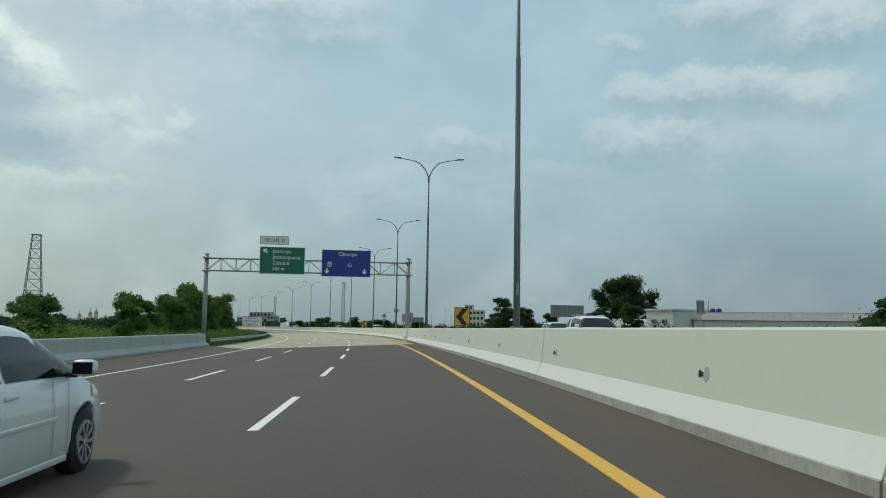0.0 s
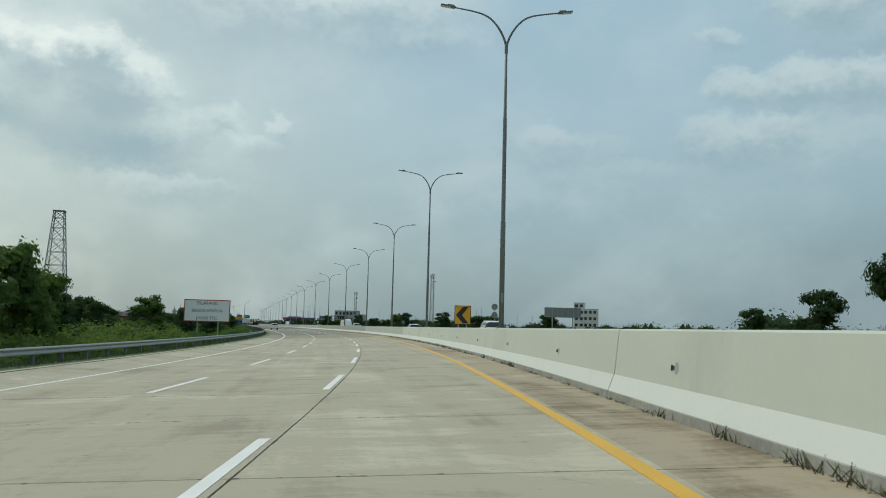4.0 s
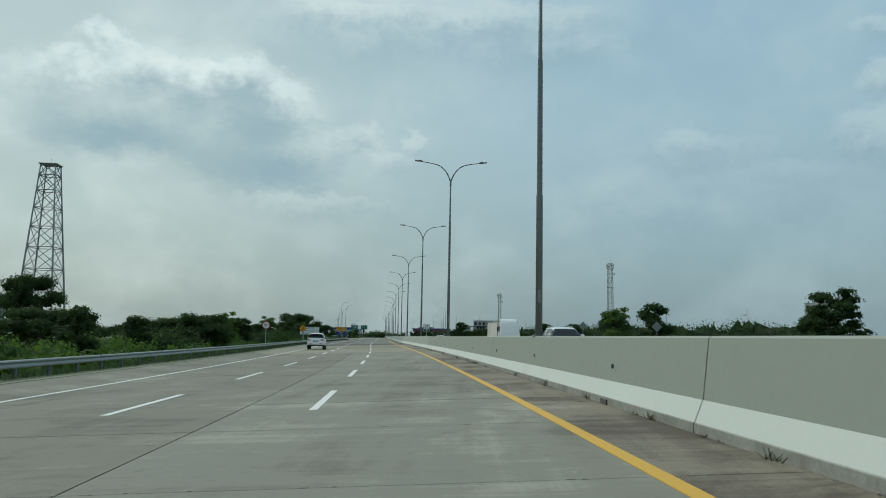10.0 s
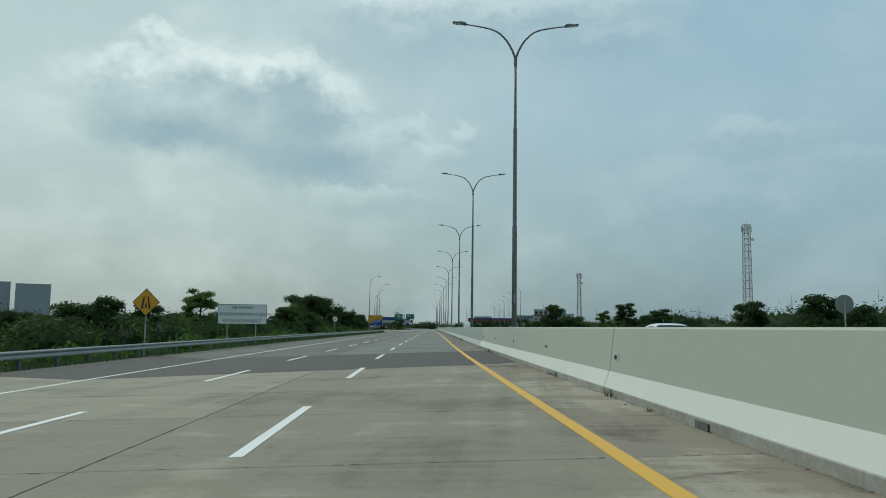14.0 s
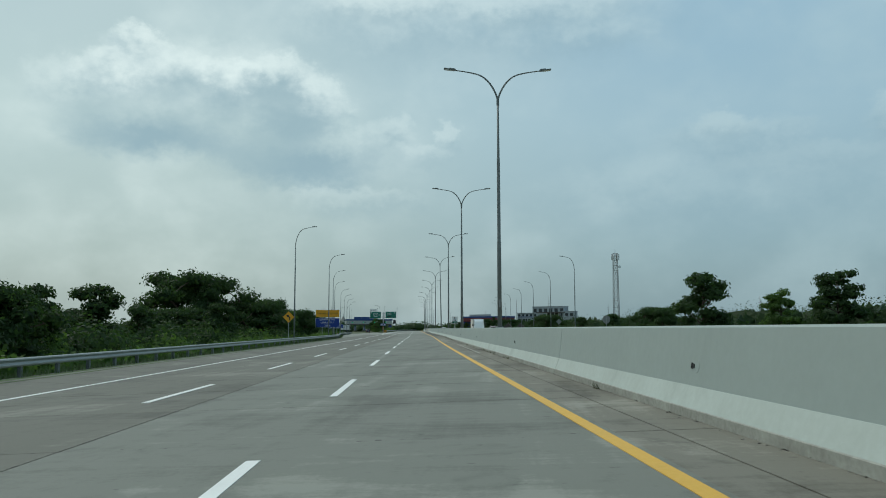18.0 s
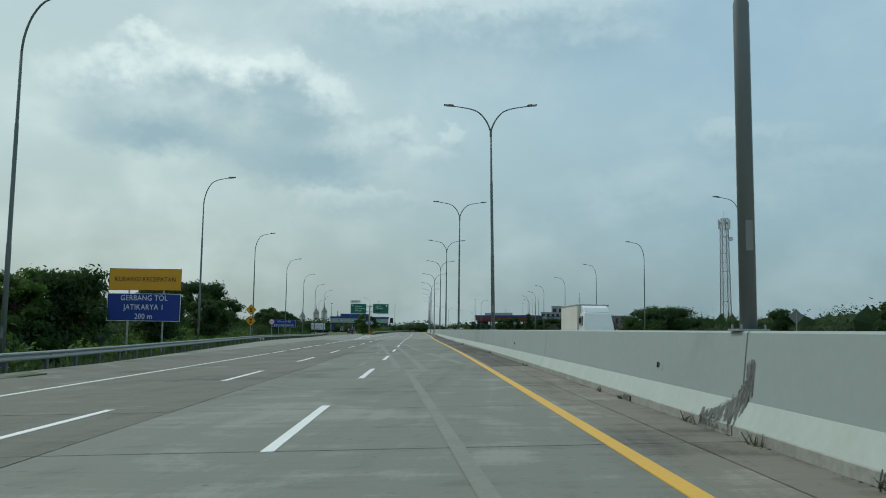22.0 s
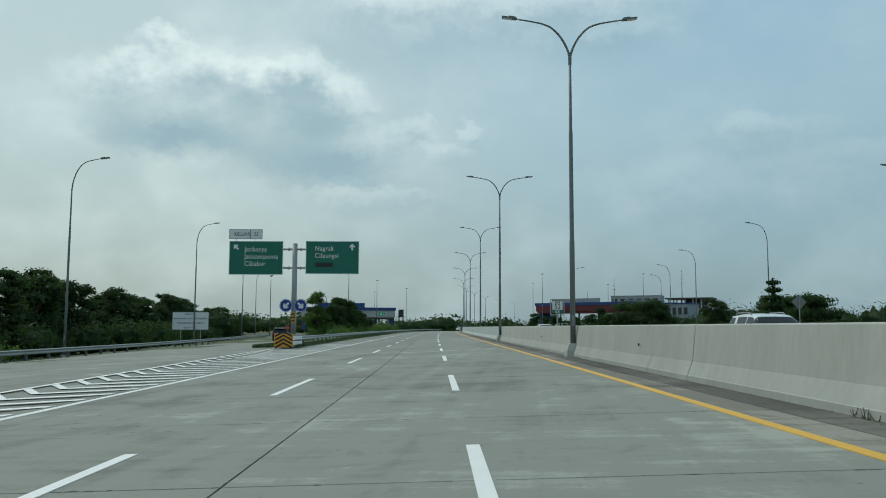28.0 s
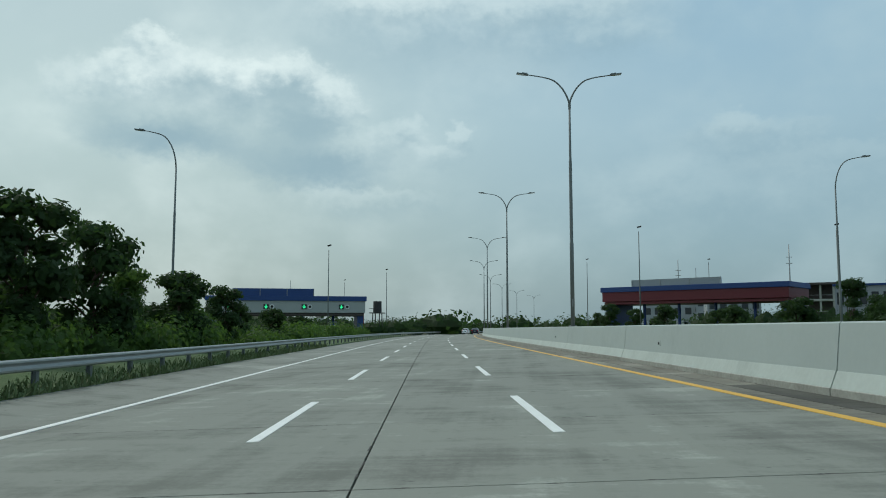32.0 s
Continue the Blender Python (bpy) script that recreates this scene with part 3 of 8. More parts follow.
# ---- ground sheet to the horizon ----
def guard_u(s):
    return float(np.interp(s, [-60, 5, 540, 564, 603, 643, 680, 717, 762, 806, 860, 900, 1000], [-18.4, -18.3, -18.2, -18.6, -21.7, -24.9, -26.6, -29.6, -31.6, -34.4, -40.0, -46.0, -60.0]))


def terrain_z(s, u):
    if u < 0:
        edge = -18.9 if s < 560 else guard_u(s) - 0.4
        z = fall(s) * max(u, -15.0)
        return z - 0.16 - max(0.0, min((edge - u) * 0.16, 1.5))
    return ground_z(s, u) - 0.16 - max(0.0, min((u - 19.0) * 0.12, 1.2))


def build_ground():
    def axis(lo, hi, step, far):
        mid = list(np.arange(lo, hi + 0.1, step))
        left, d = [], step
        x = lo
        while x > -far:
            d *= 1.45
            x -= d
            left.append(max(x, -far))
        right, d, x = [], step, hi
        while x < far:
            d *= 1.45
            x += d
            right.append(min(x, far))
        return left[::-1] + mid + right
    xs, ys = axis(-420, 130, 12.0, 4700), axis(-130, 1160, 14.0, 4700)
    pts = np.stack([_x, _y], 1)
    verts, faces = [], []
    for y in ys:
        for x in xs:
            d = (pts[:, 0] - x) ** 2 + (pts[:, 1] - y) ** 2
            i = int(np.argmin(d))
            u = (x - pts[i, 0]) * math.cos(_turn[i]) + (y - pts[i, 1]) * math.sin(_turn[i])
            far = math.sqrt(d[i])
            z = terrain_z(S_TAB[i], u)
            if far > 60:
                z += 0.25 * noise.noise(Vector((x * 0.01, y * 0.01, 0)))
            verts.append((x, y, z - 0.25))
    n = len(xs)
    for j in range(len(ys) - 1):
        for i in range(n - 1):
            a = j * n + i
            faces.append((a, a + 1, a + 1 + n, a + n))
    ob = mesh_part("ground", verts, faces, M["field"], smooth=True)
    tagged(ob, "flat green farmland and scrub beside the toll road", "ground", kind="structure")


build_ground()
verge = mesh_part("grass_verge", *sweep([(-62, -2.2), (-40, -1.85), (-30, -1.6), (-24, -0.85), (-19.6, -0.20), (-18.0, -0.03), (-17.05, -0.01), (-17.05, -0.6), (-62, -3.0)], stops(-20, 560, 10), z_of=lambda s, u: fall(s) * max(u, -15.0)), M["grass"])
tagged(verge, "low green grass verge sloping down behind the guard rail", "verge", kind="structure")
far_verge = mesh_part("grass_verge", *sweep([(18.0, -0.08), (22, -0.2), (30, -0.8), (60, -1.3), (60, -2.6), (18, -0.8)], stops(-130, 1250, 14), z_of=lambda s, u: ground_z(s, u)), M["grass"])
tagged(far_verge, "grass verge beyond the opposite carriageway", "verge", kind="structure")


def isle_edge(s):
    return float(np.interp(s, [766, 775, 800, 860, 1000], [-17.4, -18.4, -20.6, -27.5, -46.0]))


def isle_sheet():
    vs, fs = [], []
    ss = stops(766, 1000, 6)
    for s in ss:
        for k, dz in enumerate((-0.3, 0.05, 0.30, 0.32, -0.02, -0.4)):
            u = -17.05 + (isle_edge(s) + 17.05) * (0.0, 0.0, 0.25, 0.7, 1.0, 1.0)[k]
            vs.append(place(s, u, fall(s) * max(u, -15.0) + dz))
    for i in range(len(ss) - 1):
        for k in range(5):
            fs.append((i * 6 + k, i * 6 + k + 1, i * 6 + k + 7, i * 6 + k + 6))
    return vs, fs


isle = mesh_part("grass_verge", *isle_sheet(), M["grass"])
tagged(isle, "grass strip between the main road and the exit ramp", "verge", kind="structure")

# ---- pavement base, asphalt, markings ----
LAMP_S = [-78.6, -40.5, -0.0, 39.2, 77.8, 116.5, 155.5, 193.7, 232.8, 271.8, 310.5, 350.1, 387.6, 425.8, 464.8, 503.2, 543.0, 582.5, 621.9, 661.5, 700.7, 739.7, 779.1, 818.1, 858.0, 898.2, 940.3, 983.7, 1027.8, 1072.2, 1116.7, 1161.2]
U_YELLOW, U_D1, U_D2, U_EDGE = -2.0, -6.28, -10.42, -14.69


def road_z(s, u):
    """The pavement's height: the lanes lie a hand below the verge's datum."""
    return ground_z(s, u) - (float(np.interp(u, [-17.4, -15.0], [0.0, 0.143])) if u < 0 else 0.0)


def shift(s):
    """How far the lane lines are moved right from 600 on, to fit the camera's view."""
    return float(np.interp(s, [600, 720], [0.0, 0.26]))


def left_edge(s):
    """The pavement's left edge."""
    return guard_u(s) + 0.75 if s < 768 else float(np.interp(s, [768, 800, 860, 1300], [-31.0, -17.6, -17.6, -17.6]))


def strip(name, u0, u1, s0, s1, mat, lift, parent=None, step=6.0, thick=0.05):
    """A flat band of pavement or paint with a little thickness."""
    n = 1 if abs(u1 - u0) < 6 else 3
    top = [(u0 + (u1 - u0) * k / n, lift) for k in range(n + 1)]
    prof = top + [(u1, lift - thick), (u0, lift - thick)]
    v, f = sweep(prof, stops(s0, s1, step), z_of=road_z, u_of=shift if u0 < -4 else None)
    return mesh_part(name, v, f, mat, parent)


base = mesh_part("road", *sweep([(-0.2, -0.055), (-8.0, -0.055), (-15.0, -0.055), (-17.4, -0.055), (-18.4, -0.055), (-18.4, -0.5), (-0.2, -0.5)], stops(-130, 1260, 8), z_of=road_z), M["joint"])
tagged(base, "concrete toll road with dark sealed joints", "road", kind="structure")
opp = mesh_part("road", *sweep([(0.3, -0.03), (8, -0.03), (15, -0.03), (18.2, -0.03), (18.2, -0.5), (0.3, -0.5)], stops(-130, 1260, 8), z_of=road_z), M["concrete_far"])
tagged(opp, "opposite concrete carriageway behind the median barrier", "road", kind="structure")
asphalt = mesh_part("road", *sweep([(-0.25, 0.0), (-8, 0.0), (-15.0, 0.0), (-17.4, 0.0), (-18.5, 0.0), (-18.5, -0.5), (-0.25, -0.5)], stops(-128, 3.4, 6), z_of=road_z), M["asphalt"])
tagged(asphalt, "dark brown-grey asphalt surface on the bridge approach", "asphalt", kind="structure")


def asphalt_patch():
    # a skewed band of asphalt across the concrete
    verts, faces = [], []
    us = [-0.5, -3, -6, -9, -12, -15.0, -17.4, -17.7]
    for u in us:
        k = (u + 0.5) / -17.2
        for s in (344.5 - 6.0 * k, 361.0 - 6.0 * k):
            verts += [place(s, u, road_z(s, u) + 0.006), place(s, u, road_z(s, u) - 0.04)]
    for i in range(len(us) - 1):
        a = i * 4
        faces += [(a, a + 2, a + 6, a + 4), (a, a + 4, a + 5, a + 1), (a + 2, a + 3, a + 7, a + 6)]
    faces += [(0, 1, 3, 2), (28, 30, 31, 29)]
    tagged(mesh_part("road_patch", verts, faces, M["patch"]), "dark asphalt repair band across the concrete lanes", "road patch", kind="structure")


asphalt_patch()


def between(anchors, period):
    out = []
    for a, b in zip(anchors, anchors[1:]):
        n = max(1, round((b - a) / period))
        out += [a + (b - a) * k / n for k in range(n)]
    return out + [anchors[-1]]


def yellow_fit(s):
    """Sideways offsets, mostly a few centimetres, that fit the painted line to the camera's view."""
    return float(np.interp(s, [-60, -33, -6, 22, 104, 131, 213, 320, 430, 483, 600, 700, 745], [-0.12, -0.07, 0.05, 0.0, -0.05, 0.03, 0.07, 0.0, 0.0, -0.08, -0.04, 0.04, 0.2]))


yellow = mesh_part("edge_line", *sweep([(U_YELLOW - 0.10, 0.009), (U_YELLOW + 0.10, 0.009), (U_YELLOW + 0.10, -0.003), (U_YELLOW - 0.10, -0.003)], stops(-128, 1255, 4.0), z_of=road_z, u_of=yellow_fit), M["yellow_line"])
tagged(yellow, "solid yellow edge line along the median shoulder", "road marking", kind="structure")
edge = strip("edge_line", U_EDGE - 0.083, U_EDGE + 0.083, -128, 588, M["white_line"], 0.009, step=4.0, thick=0.012)
tagged(edge, "solid white edge line beside the outer shoulder", "road marking", kind="structure")
U_GORE = U_EDGE + 0.20
edge2 = strip("edge_line", U_GORE - 0.09, U_GORE + 0.09, 662, 1255, M["white_line"], 0.009, step=4.0, thick=0.012)
tagged(edge2, "solid white edge line beside the exit gore", "road marking", kind="structure")
DASHES = between([-108.0, -54.7, -40.9, -25.7, 2.6, 33.5, 107.1, 120.0, 135.8, 164.8, 193.3, 207.4, 223.8, 251.8, 280.3, 295.3, 308.4, 323.0, 410.1, 439.9, 455.0, 484.9, 499.5, 527.4, 542.4, 572.3, 587.3, 602.8, 617.7, 633.2, 648.4, 721.2, 737.8, 766.8, 795.7, 824.9, 838.4, 1250.0], 14.9)


def dash_line(starts, u, length, half, label, mat="white_line"):
    holder = tagged(empty("lane_line"), label, "road marking", kind="structure")
    for s in starts:
        strip("dash", u - half, u + half, s - 0.35, s + length - 0.1, M[mat], 0.009, holder, thick=0.012)


dash_line(DASHES, U_D1, 5.75, 0.083, "broken white lane line between the fast and middle lanes")
dash_line(DASHES, U_D2, 5.75, 0.083, "broken white lane line between the middle and slow lanes")
dash_line([590 + 8.0 * k for k in range(9)], U_EDGE, 5.0, 0.10, "short broken white line along the exit lane")
worn = empty("worn_line")
tagged(worn, "faded ghost of an old white lane line", "road marking", kind="structure")
for k in range(5):
    strip("dash", U_D1 - 0.09, U_D1 + 0.09, 461.4 + 14.9 * k, 468.0 + 14.9 * k, M["ghost_line"], 0.005, worn, thick=0.008)
for k in range(6):
    strip("dash", -7.10 - 0.12 * k, -6.88 - 0.12 * k, 565.4 + 8.4 * k, 569.7 + 8.4 * k, M["ghost_line"], 0.005, worn, thick=0.008)
# from s, to s, lane offsets at both ends, half width
for s0, s1, u0, u1, hw in [(527, 562, -3.2, -5.0, 0.10), (562, 605, -4.4, -6.5, 0.14), (563, 616, -5.35, -8.37, 0.13), (588, 614, -4.5, -5.75, 0.26), (600, 622, -7.85, -8.75, 0.10), (523, 536, -3.3, -2.35, 0.12), (566, 582, -2.75, -4.0, 0.22)]:
    vs, fs = [], []
    for s in stops(s0, s1, 4):
        u = u0 + (u1 - u0) * (s - s0) / (s1 - s0)
        vs += [place(s, u - hw, road_z(s, u) + 0.0045), place(s, u + hw, road_z(s, u) + 0.0045)]
    for i in range(len(vs) // 2 - 1):
        fs.append((2 * i, 2 * i + 1, 2 * i + 3, 2 * i + 2))
    mesh_part("stripe", vs, fs, M["ghost_line"], worn)
for s0, s1, u0, u1 in ((466, 493, -1.0, -1.02), (493, 507, -1.02, -1.75)):
    vs = []
    for s in stops(s0, s1, 3):
        u = u0 + (u1 - u0) * (s - s0) / (s1 - s0)
        vs += [place(s, u - 0.055, road_z(s, u) + 0.005), place(s, u + 0.055, road_z(s, u) + 0.005)]
    mesh_part("stripe", vs, [(2 * i, 2 * i + 1, 2 * i + 3, 2 * i + 2) for i in range(len(vs) // 2 - 1)], M["pale_line"], worn)
for k in range(14):
    strip("stripe", -1.88, -0.95, 506.6 + 1.78 * k, 507.0 + 1.78 * k, M["pale_line"], 0.005, worn, thick=0.008)


def ramp_line(s):
    return float(np.interp(s, [664, 712, 750, 760], [-14.6, -16.5, -17.6, -17.7]))


gore = tagged(empty("gore_marking"), "white chevron hatching on the gore before the exit divider", "road marking", kind="structure")
vs, fs = [], []
for s in stops(664, 760, 4):
    u = ramp_line(s)
    vs += [place(s, u - 0.08, road_z(s, u) + 0.009), place(s, u + 0.08, road_z(s, u) + 0.009)]
for i in range(len(vs) // 2 - 1):
    fs.append((2 * i, 2 * i + 1, 2 * i + 3, 2 * i + 2))
mesh_part("border", vs, fs, M["white_line"], gore)
for k in range(64):
    s = 675.5 + k * 1.6
    tip = max(-16.9, U_GORE + 0.7 * (ramp_line(s) - U_GORE))
    arms = [(tip, U_GORE, 1.42)]
    if s < 757:
        arms.append((tip, ramp_line(s + 1.0), -1.4))
    for u0, u1, lean in arms:
        d = (u1 - u0) * lean
        q = [(s, u0), (s + d, u1), (s + d + 0.42, u1), (s + 0.42, u0)]
        mesh_part("stripe", [place(x, u, road_z(x, u) + 0.010) for x, u in q], [(0, 1, 2, 3) if u1 > u0 else (3, 2, 1, 0)], M["white_line"], gore)

# ---- the exit ramp beside the main lanes ----
vs, fs = [], []
ss = stops(556, 1000, 6)
for s in ss:
    a = isle_edge(s) + 0.1 if s > 766 else -18.2
    b = min(a - 0.1, guard_u(s) + 0.7)
    for k in range(4):
        u = a + (b - a) * k / 3
        vs.append(place(s, u, road_z(s, u) - 0.012))
    vs.append(place(s, b, road_z(s, b) - 0.4))
for i in range(len(ss) - 1):
    for k in range(4):
        fs.append((i * 5 + k, i * 5 + k + 1, i * 5 + k + 6, i * 5 + k + 5))
tagged(mesh_part("exit_ramp", vs, fs, M["concrete_dimmed_far"]), "concrete exit ramp widening towards the toll gate", "road", kind="structure")

# ---- median barrier: segments with kerb, washed slope and wall ----
barrier = tagged(empty("median_barrier"), "tall cast concrete median barrier with white-washed foot", "barrier", kind="structure")


def raw(s):
    return 694 < s < 779


def barrier_segment(s0, s1):
    st = stops(s0, s1, 5.0)
    # 280-361 and 361-779 carry brighter and duller light in the wall's colour
    mat = M["wall_raw"] if raw(s0) else (M["wall_pale"] if s0 < 130 else M["wall_mid"] if s0 < 185 else M["wall"] if s0 < 280 else M["wall_sunlit"] if s0 < 361 else M["wall_late"] if s0 > 779 else M["wall_grey"])
    wall = [(-0.272, 0.27), (-0.172, 1.175), (-0.14, 1.205), (0.14, 1.205), (0.172, 1.175), (0.272, 0.27), (0.272, -0.35), (-0.272, -0.35)]
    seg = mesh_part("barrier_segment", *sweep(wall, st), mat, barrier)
    for side in (-1, 1):
        foot = [(0.398, -0.018), (0.278, 0.300), (0.24, 0.300), (0.24, -0.06), (0.38, -0.06)]
        kerb = [(0.418, -0.40), (0.412, -0.022), (0.395, -0.010), (0.24, -0.010), (0.24, -0.40)]
        for nm, pr, mm in (("slope", foot, M["wall_raw"] if raw(s0) else (M["paint"] if s0 < 361 else M["paint_late"])), ("kerb", kerb, M["wall_raw"] if raw(s0) else M["kerb"])):
            if side < 0:
                pr = [(-u, z) for u, z in pr][::-1]
            if nm == "kerb" or side < 0:
                mesh_part(nm, *sweep(pr, st), mm, seg)
    return seg


joints = [-128.0, -100.0, -80.5, -61.0, -46.0, -31.8, -29.5, -15.0, -1.2, 19.8, 39.6, 59.0, 78.2, 96.0, 115.7, 138.6, 155.9, 174.0, 193.0, 218.0, 242.9, 271.2, 275.0, 293.0, 310.9, 330.0, 348.5, 368.0, 388.0, 407.0, 426.2, 445.0, 463.8, 478.0, 491.8, 504.0, 517.1, 530.0, 542.6, 560.0, 580.0, 598.75, 620.0, 638.4, 661.9, 681.0, 701.0, 722.0, 740.1, 760.0, 779.5, 803.0, 828.4, 845.0, 858.4, 878.0, 898.6, 919.0, 940.7, 962.0, 984.0] + [1006.0 + 22.2 * k for k in range(7)]
for a, b in zip(joints, joints[1:]):
    barrier_segment(a + 0.022, b - 0.022)
mesh_part("core", *sweep([(-0.33, -0.3), (-0.22, 0.26), (-0.12, 1.16), (0.12, 1.16), (0.22, 0.26), (0.33, -0.3)], stops(-127, 1134, 8)), M["joint"], barrier)
for a in (738.4, 778.0):
    # flared footing of a pole that stands in front of the wall
    v, f = [], []
    for du, ds, z in ((0.34, 0.42, -0.2), (0.32, 0.38, 0.12), (0.20, 0.24, 0.42)):
        v += [place(a + y, -0.36 + x, z) for x, y in ((-du, -ds), (0.22, -ds), (0.22, ds), (-du, ds))]
    for k in (0, 4):
        f += [(k + i, k + (i + 1) % 4, k + 4 + (i + 1) % 4, k + 4 + i) for i in range(4)]
    mesh_part("pole_footing", v, f + [(8, 9, 10, 11), (3, 2, 1, 0)], M["wall_raw"], barrier)

# small lifting recesses, grates
random.seed(4)


def recess_set():
    bm = bmesh.new()
    bmesh.ops.create_cone(bm, cap_ends=True, segments=14, radius1=0.105, radius2=0.095, depth=0.012, matrix=Matrix.Translation((-0.11, 0, 0)))
    disc = part("disc", bm, M["wall_grey"])
    bm = box(bmesh.new(), (0.07, 0.06, 0.02), (0.03, 0.0, 0.006), 0.006)
    box(bm, (0.03, 0.09, 0.035), (0.085, 0.0, 0.01), 0.006)
    plug = part("plug", bm, M["dark"])
    thing = tagged(empty("lifting_recess"), "patched lifting hole with a dark steel stub in the barrier wall", "recess", group="barrier recesses")
    disc.parent = plug.parent = thing
    return thing


recess = recess_set()
spots = between([-56.9, -29.0, -10.8, 102.8, 130.6, 167.7, 176.5, 186.0, 194.7, 203.6, 212.9, 222.9, 241.4, 329.5, 385.0], 9.3) + [410.8 + 22.6 * k for k in range(21)]
for i, s in enumerate(spots):
    m = Matrix.Translation(place(s, -0.236, 0.60)) @ Matrix.Rotation(heading(s), 4, "Z") @ Matrix.Rotation(radians(-90), 4, "Y") @ Matrix.Rotation(radians(90), 4, "Z")
    m = m @ Matrix.Rotation(radians(6.3), 4, "X")
    if i == 0:
        recess.matrix_world = m
    else:
        copy_thing(recess, m)


def drain(first=[]):
    # no hole is cut: a dark block on the kerb stands for its shade
    bm = box(bmesh.new(), (0.03, 0.52, 0.11), (-0.002, 0, 0.045))
    back = part("opening", bm, M["joint"])
    thing = tagged(empty("drain_grate"), "barred drain opening in the barrier kerb", "drain", group="kerb drains")
    back.parent = thing
    for k in range(8):
        b = part("bar", box(bmesh.new(), (0.018, 0.020, 0.10), (-0.018, -0.22 + k * 0.063, 0.045), 0.004), M["kerb"], thing)
    return thing


grate = drain()
for i, s in enumerate([186.7, 199, 211, 223, 235, 247.2, 253.0, 259.5, 270.6, 276.4, 288, 294.7, 300.5, 312, 324.0, 336, 420, 524, 548, 640]):
    m = Matrix.Translation(place(s, -0.42, fall(s) * -0.42 - 0.143)) @ Matrix.Rotation(heading(s), 4, "Z")
    if i == 0:
        grate.matrix_world = m
    else:
        copy_thing(grate, m)

# bulge of concrete at the gantry's foot, and the scuffed spot
vs, fs = [], []
ss = [16.5, 17.5, 19.0, 20.5, 21.9, 22.6, 23.4, 24.4, 25.6, 27.0]
for s in ss:
    k = float(np.interp(s, [16.5, 18.0, 21.9, 27.0], [0.0, 1.0, 1.0, 0.0]))
    for u0, u1, z in ((-0.22, -0.22, -0.2), (-0.30, -0.455, -0.2), (-0.26, -0.44, 0.33), (-0.165, -0.21, 1.175), (-0.13, -0.18, 1.208), (-0.1, -0.1, 1.208)):
        vs.append(place(s, u0 + (u1 - u0) * k, z))
for i in range(len(ss) - 1):
    for k in range(5):
        fs.append((i * 6 + k, i * 6 + k + 1, i * 6 + k + 7, i * 6 + k + 6))
foot = tagged(mesh_part("gantry_plinth", vs, fs, M["wall_pale"]), "concrete bulge of the barrier under the gantry post", "plinth", kind="structure")
mesh_part("crack", *sweep([(-0.456, -0.15), (-0.443, 0.325), (-0.42, 0.325), (-0.42, -0.15)], [21.88, 21.905]), M["joint"], foot)
mesh_part("crack", *sweep([(-0.444, 0.316), (-0.442, 0.334), (-0.41, 0.334), (-0.41, 0.316)], [19.2, 21.9]), M["joint"], foot)

# opposite side's outer parapet far left on the bridge
lp = tagged(empty("bridge_parapet"), "weathered white concrete parapet on the bridge edge", "parapet", kind="structure")
for a, b in [(-128, -100), (-100, -72), (-72, -44), (-44, -20), (-20, 4.6)]:
    prof = [(-18.15, -0.65), (-18.15, -0.48), (-18.42, -0.2), (-18.5, 0.42), (-18.54, 0.46), (-18.8, 0.46), (-18.84, 0.42), (-18.9, -1.2)]
    mesh_part("parapet_segment", *sweep(prof, stops(a + 0.01, b - 0.01, 5)), M["wall_raw"], lp)

rp = tagged(empty("bridge_parapet"), "white concrete parapet beyond the opposite carriageway", "parapet", kind="structure")
for a, b in [(-128, -100), (-100, -72), (-72, -44), (-44, -20), (-20, 7)]:
    prof = [(18.3, -0.5), (18.36, 0.3), (18.5, 1.3), (18.54, 1.35), (18.76, 1.35), (18.8, 1.3), (18.9, -1.4)]
    mesh_part("parapet_segment", *sweep(prof, stops(a + 0.01, b - 0.01, 5)), M["wall_pale"], rp)

# ---- street lamps ----


def lamp_pole_parts(thing, top, r0=0.115, r1=0.055):
    base = part("base_plate", box(bmesh.new(), (0.42, 0.42, 0.03), (0, 0, 0.015), 0.005), M["galv"], thing)
    for i in range(4):
        part("bolt", rod(bmesh.new(), (0.16 * (-1) ** i, 0.16 * (-1) ** (i // 2), 0.02), (0.16 * (-1) ** i, 0.16 * (-1) ** (i // 2), 0.09), 0.014, seg=6), M["galv"], base)
    bm = bmesh.new()
    steps = [(0, r0), (4.6, r0 * 0.95), (4.65, r0 * 0.83), (9.2, r0 * 0.74), (9.25, r0 * 0.62), (top, r1)]
    pipe(bm, [(0, 0, z) for z, r in steps], [r for z, r in steps], 12)
    pole = part("pole", bm, M["pole"], thing)
    door = part("access_door", box(bmesh.new(), (0.10, 0.02, 0.42), (0, -r0 * 0.93, 1.3), 0.008), M["sign_back"], pole)
    return pole


def head(parent, x, z, side, tilt=7.0):
    bm = bmesh.new()
    box(bm, (0.66, 0.24, 0.075), (0.30, 0, 0), 0.03)
    box(bm, (0.30, 0.17, 0.06), (0.18, 0, 0.055), 0.02)
    m = Matrix.Translation((x, 0, z)) @ (Matrix.Rotation(math.pi, 4, "Z") if side < 0 else Matrix.Identity(4)) @ Matrix.Rotation(radians(-tilt), 4, "Y")
    h = part("lamp_head", bm, M["pole"], parent)
    g = part("lens", box(bmesh.new(), (0.42, 0.19, 0.02), (0.38, 0, -0.045), 0.006), M["lens"], h)
    h.matrix_local = m
    return h


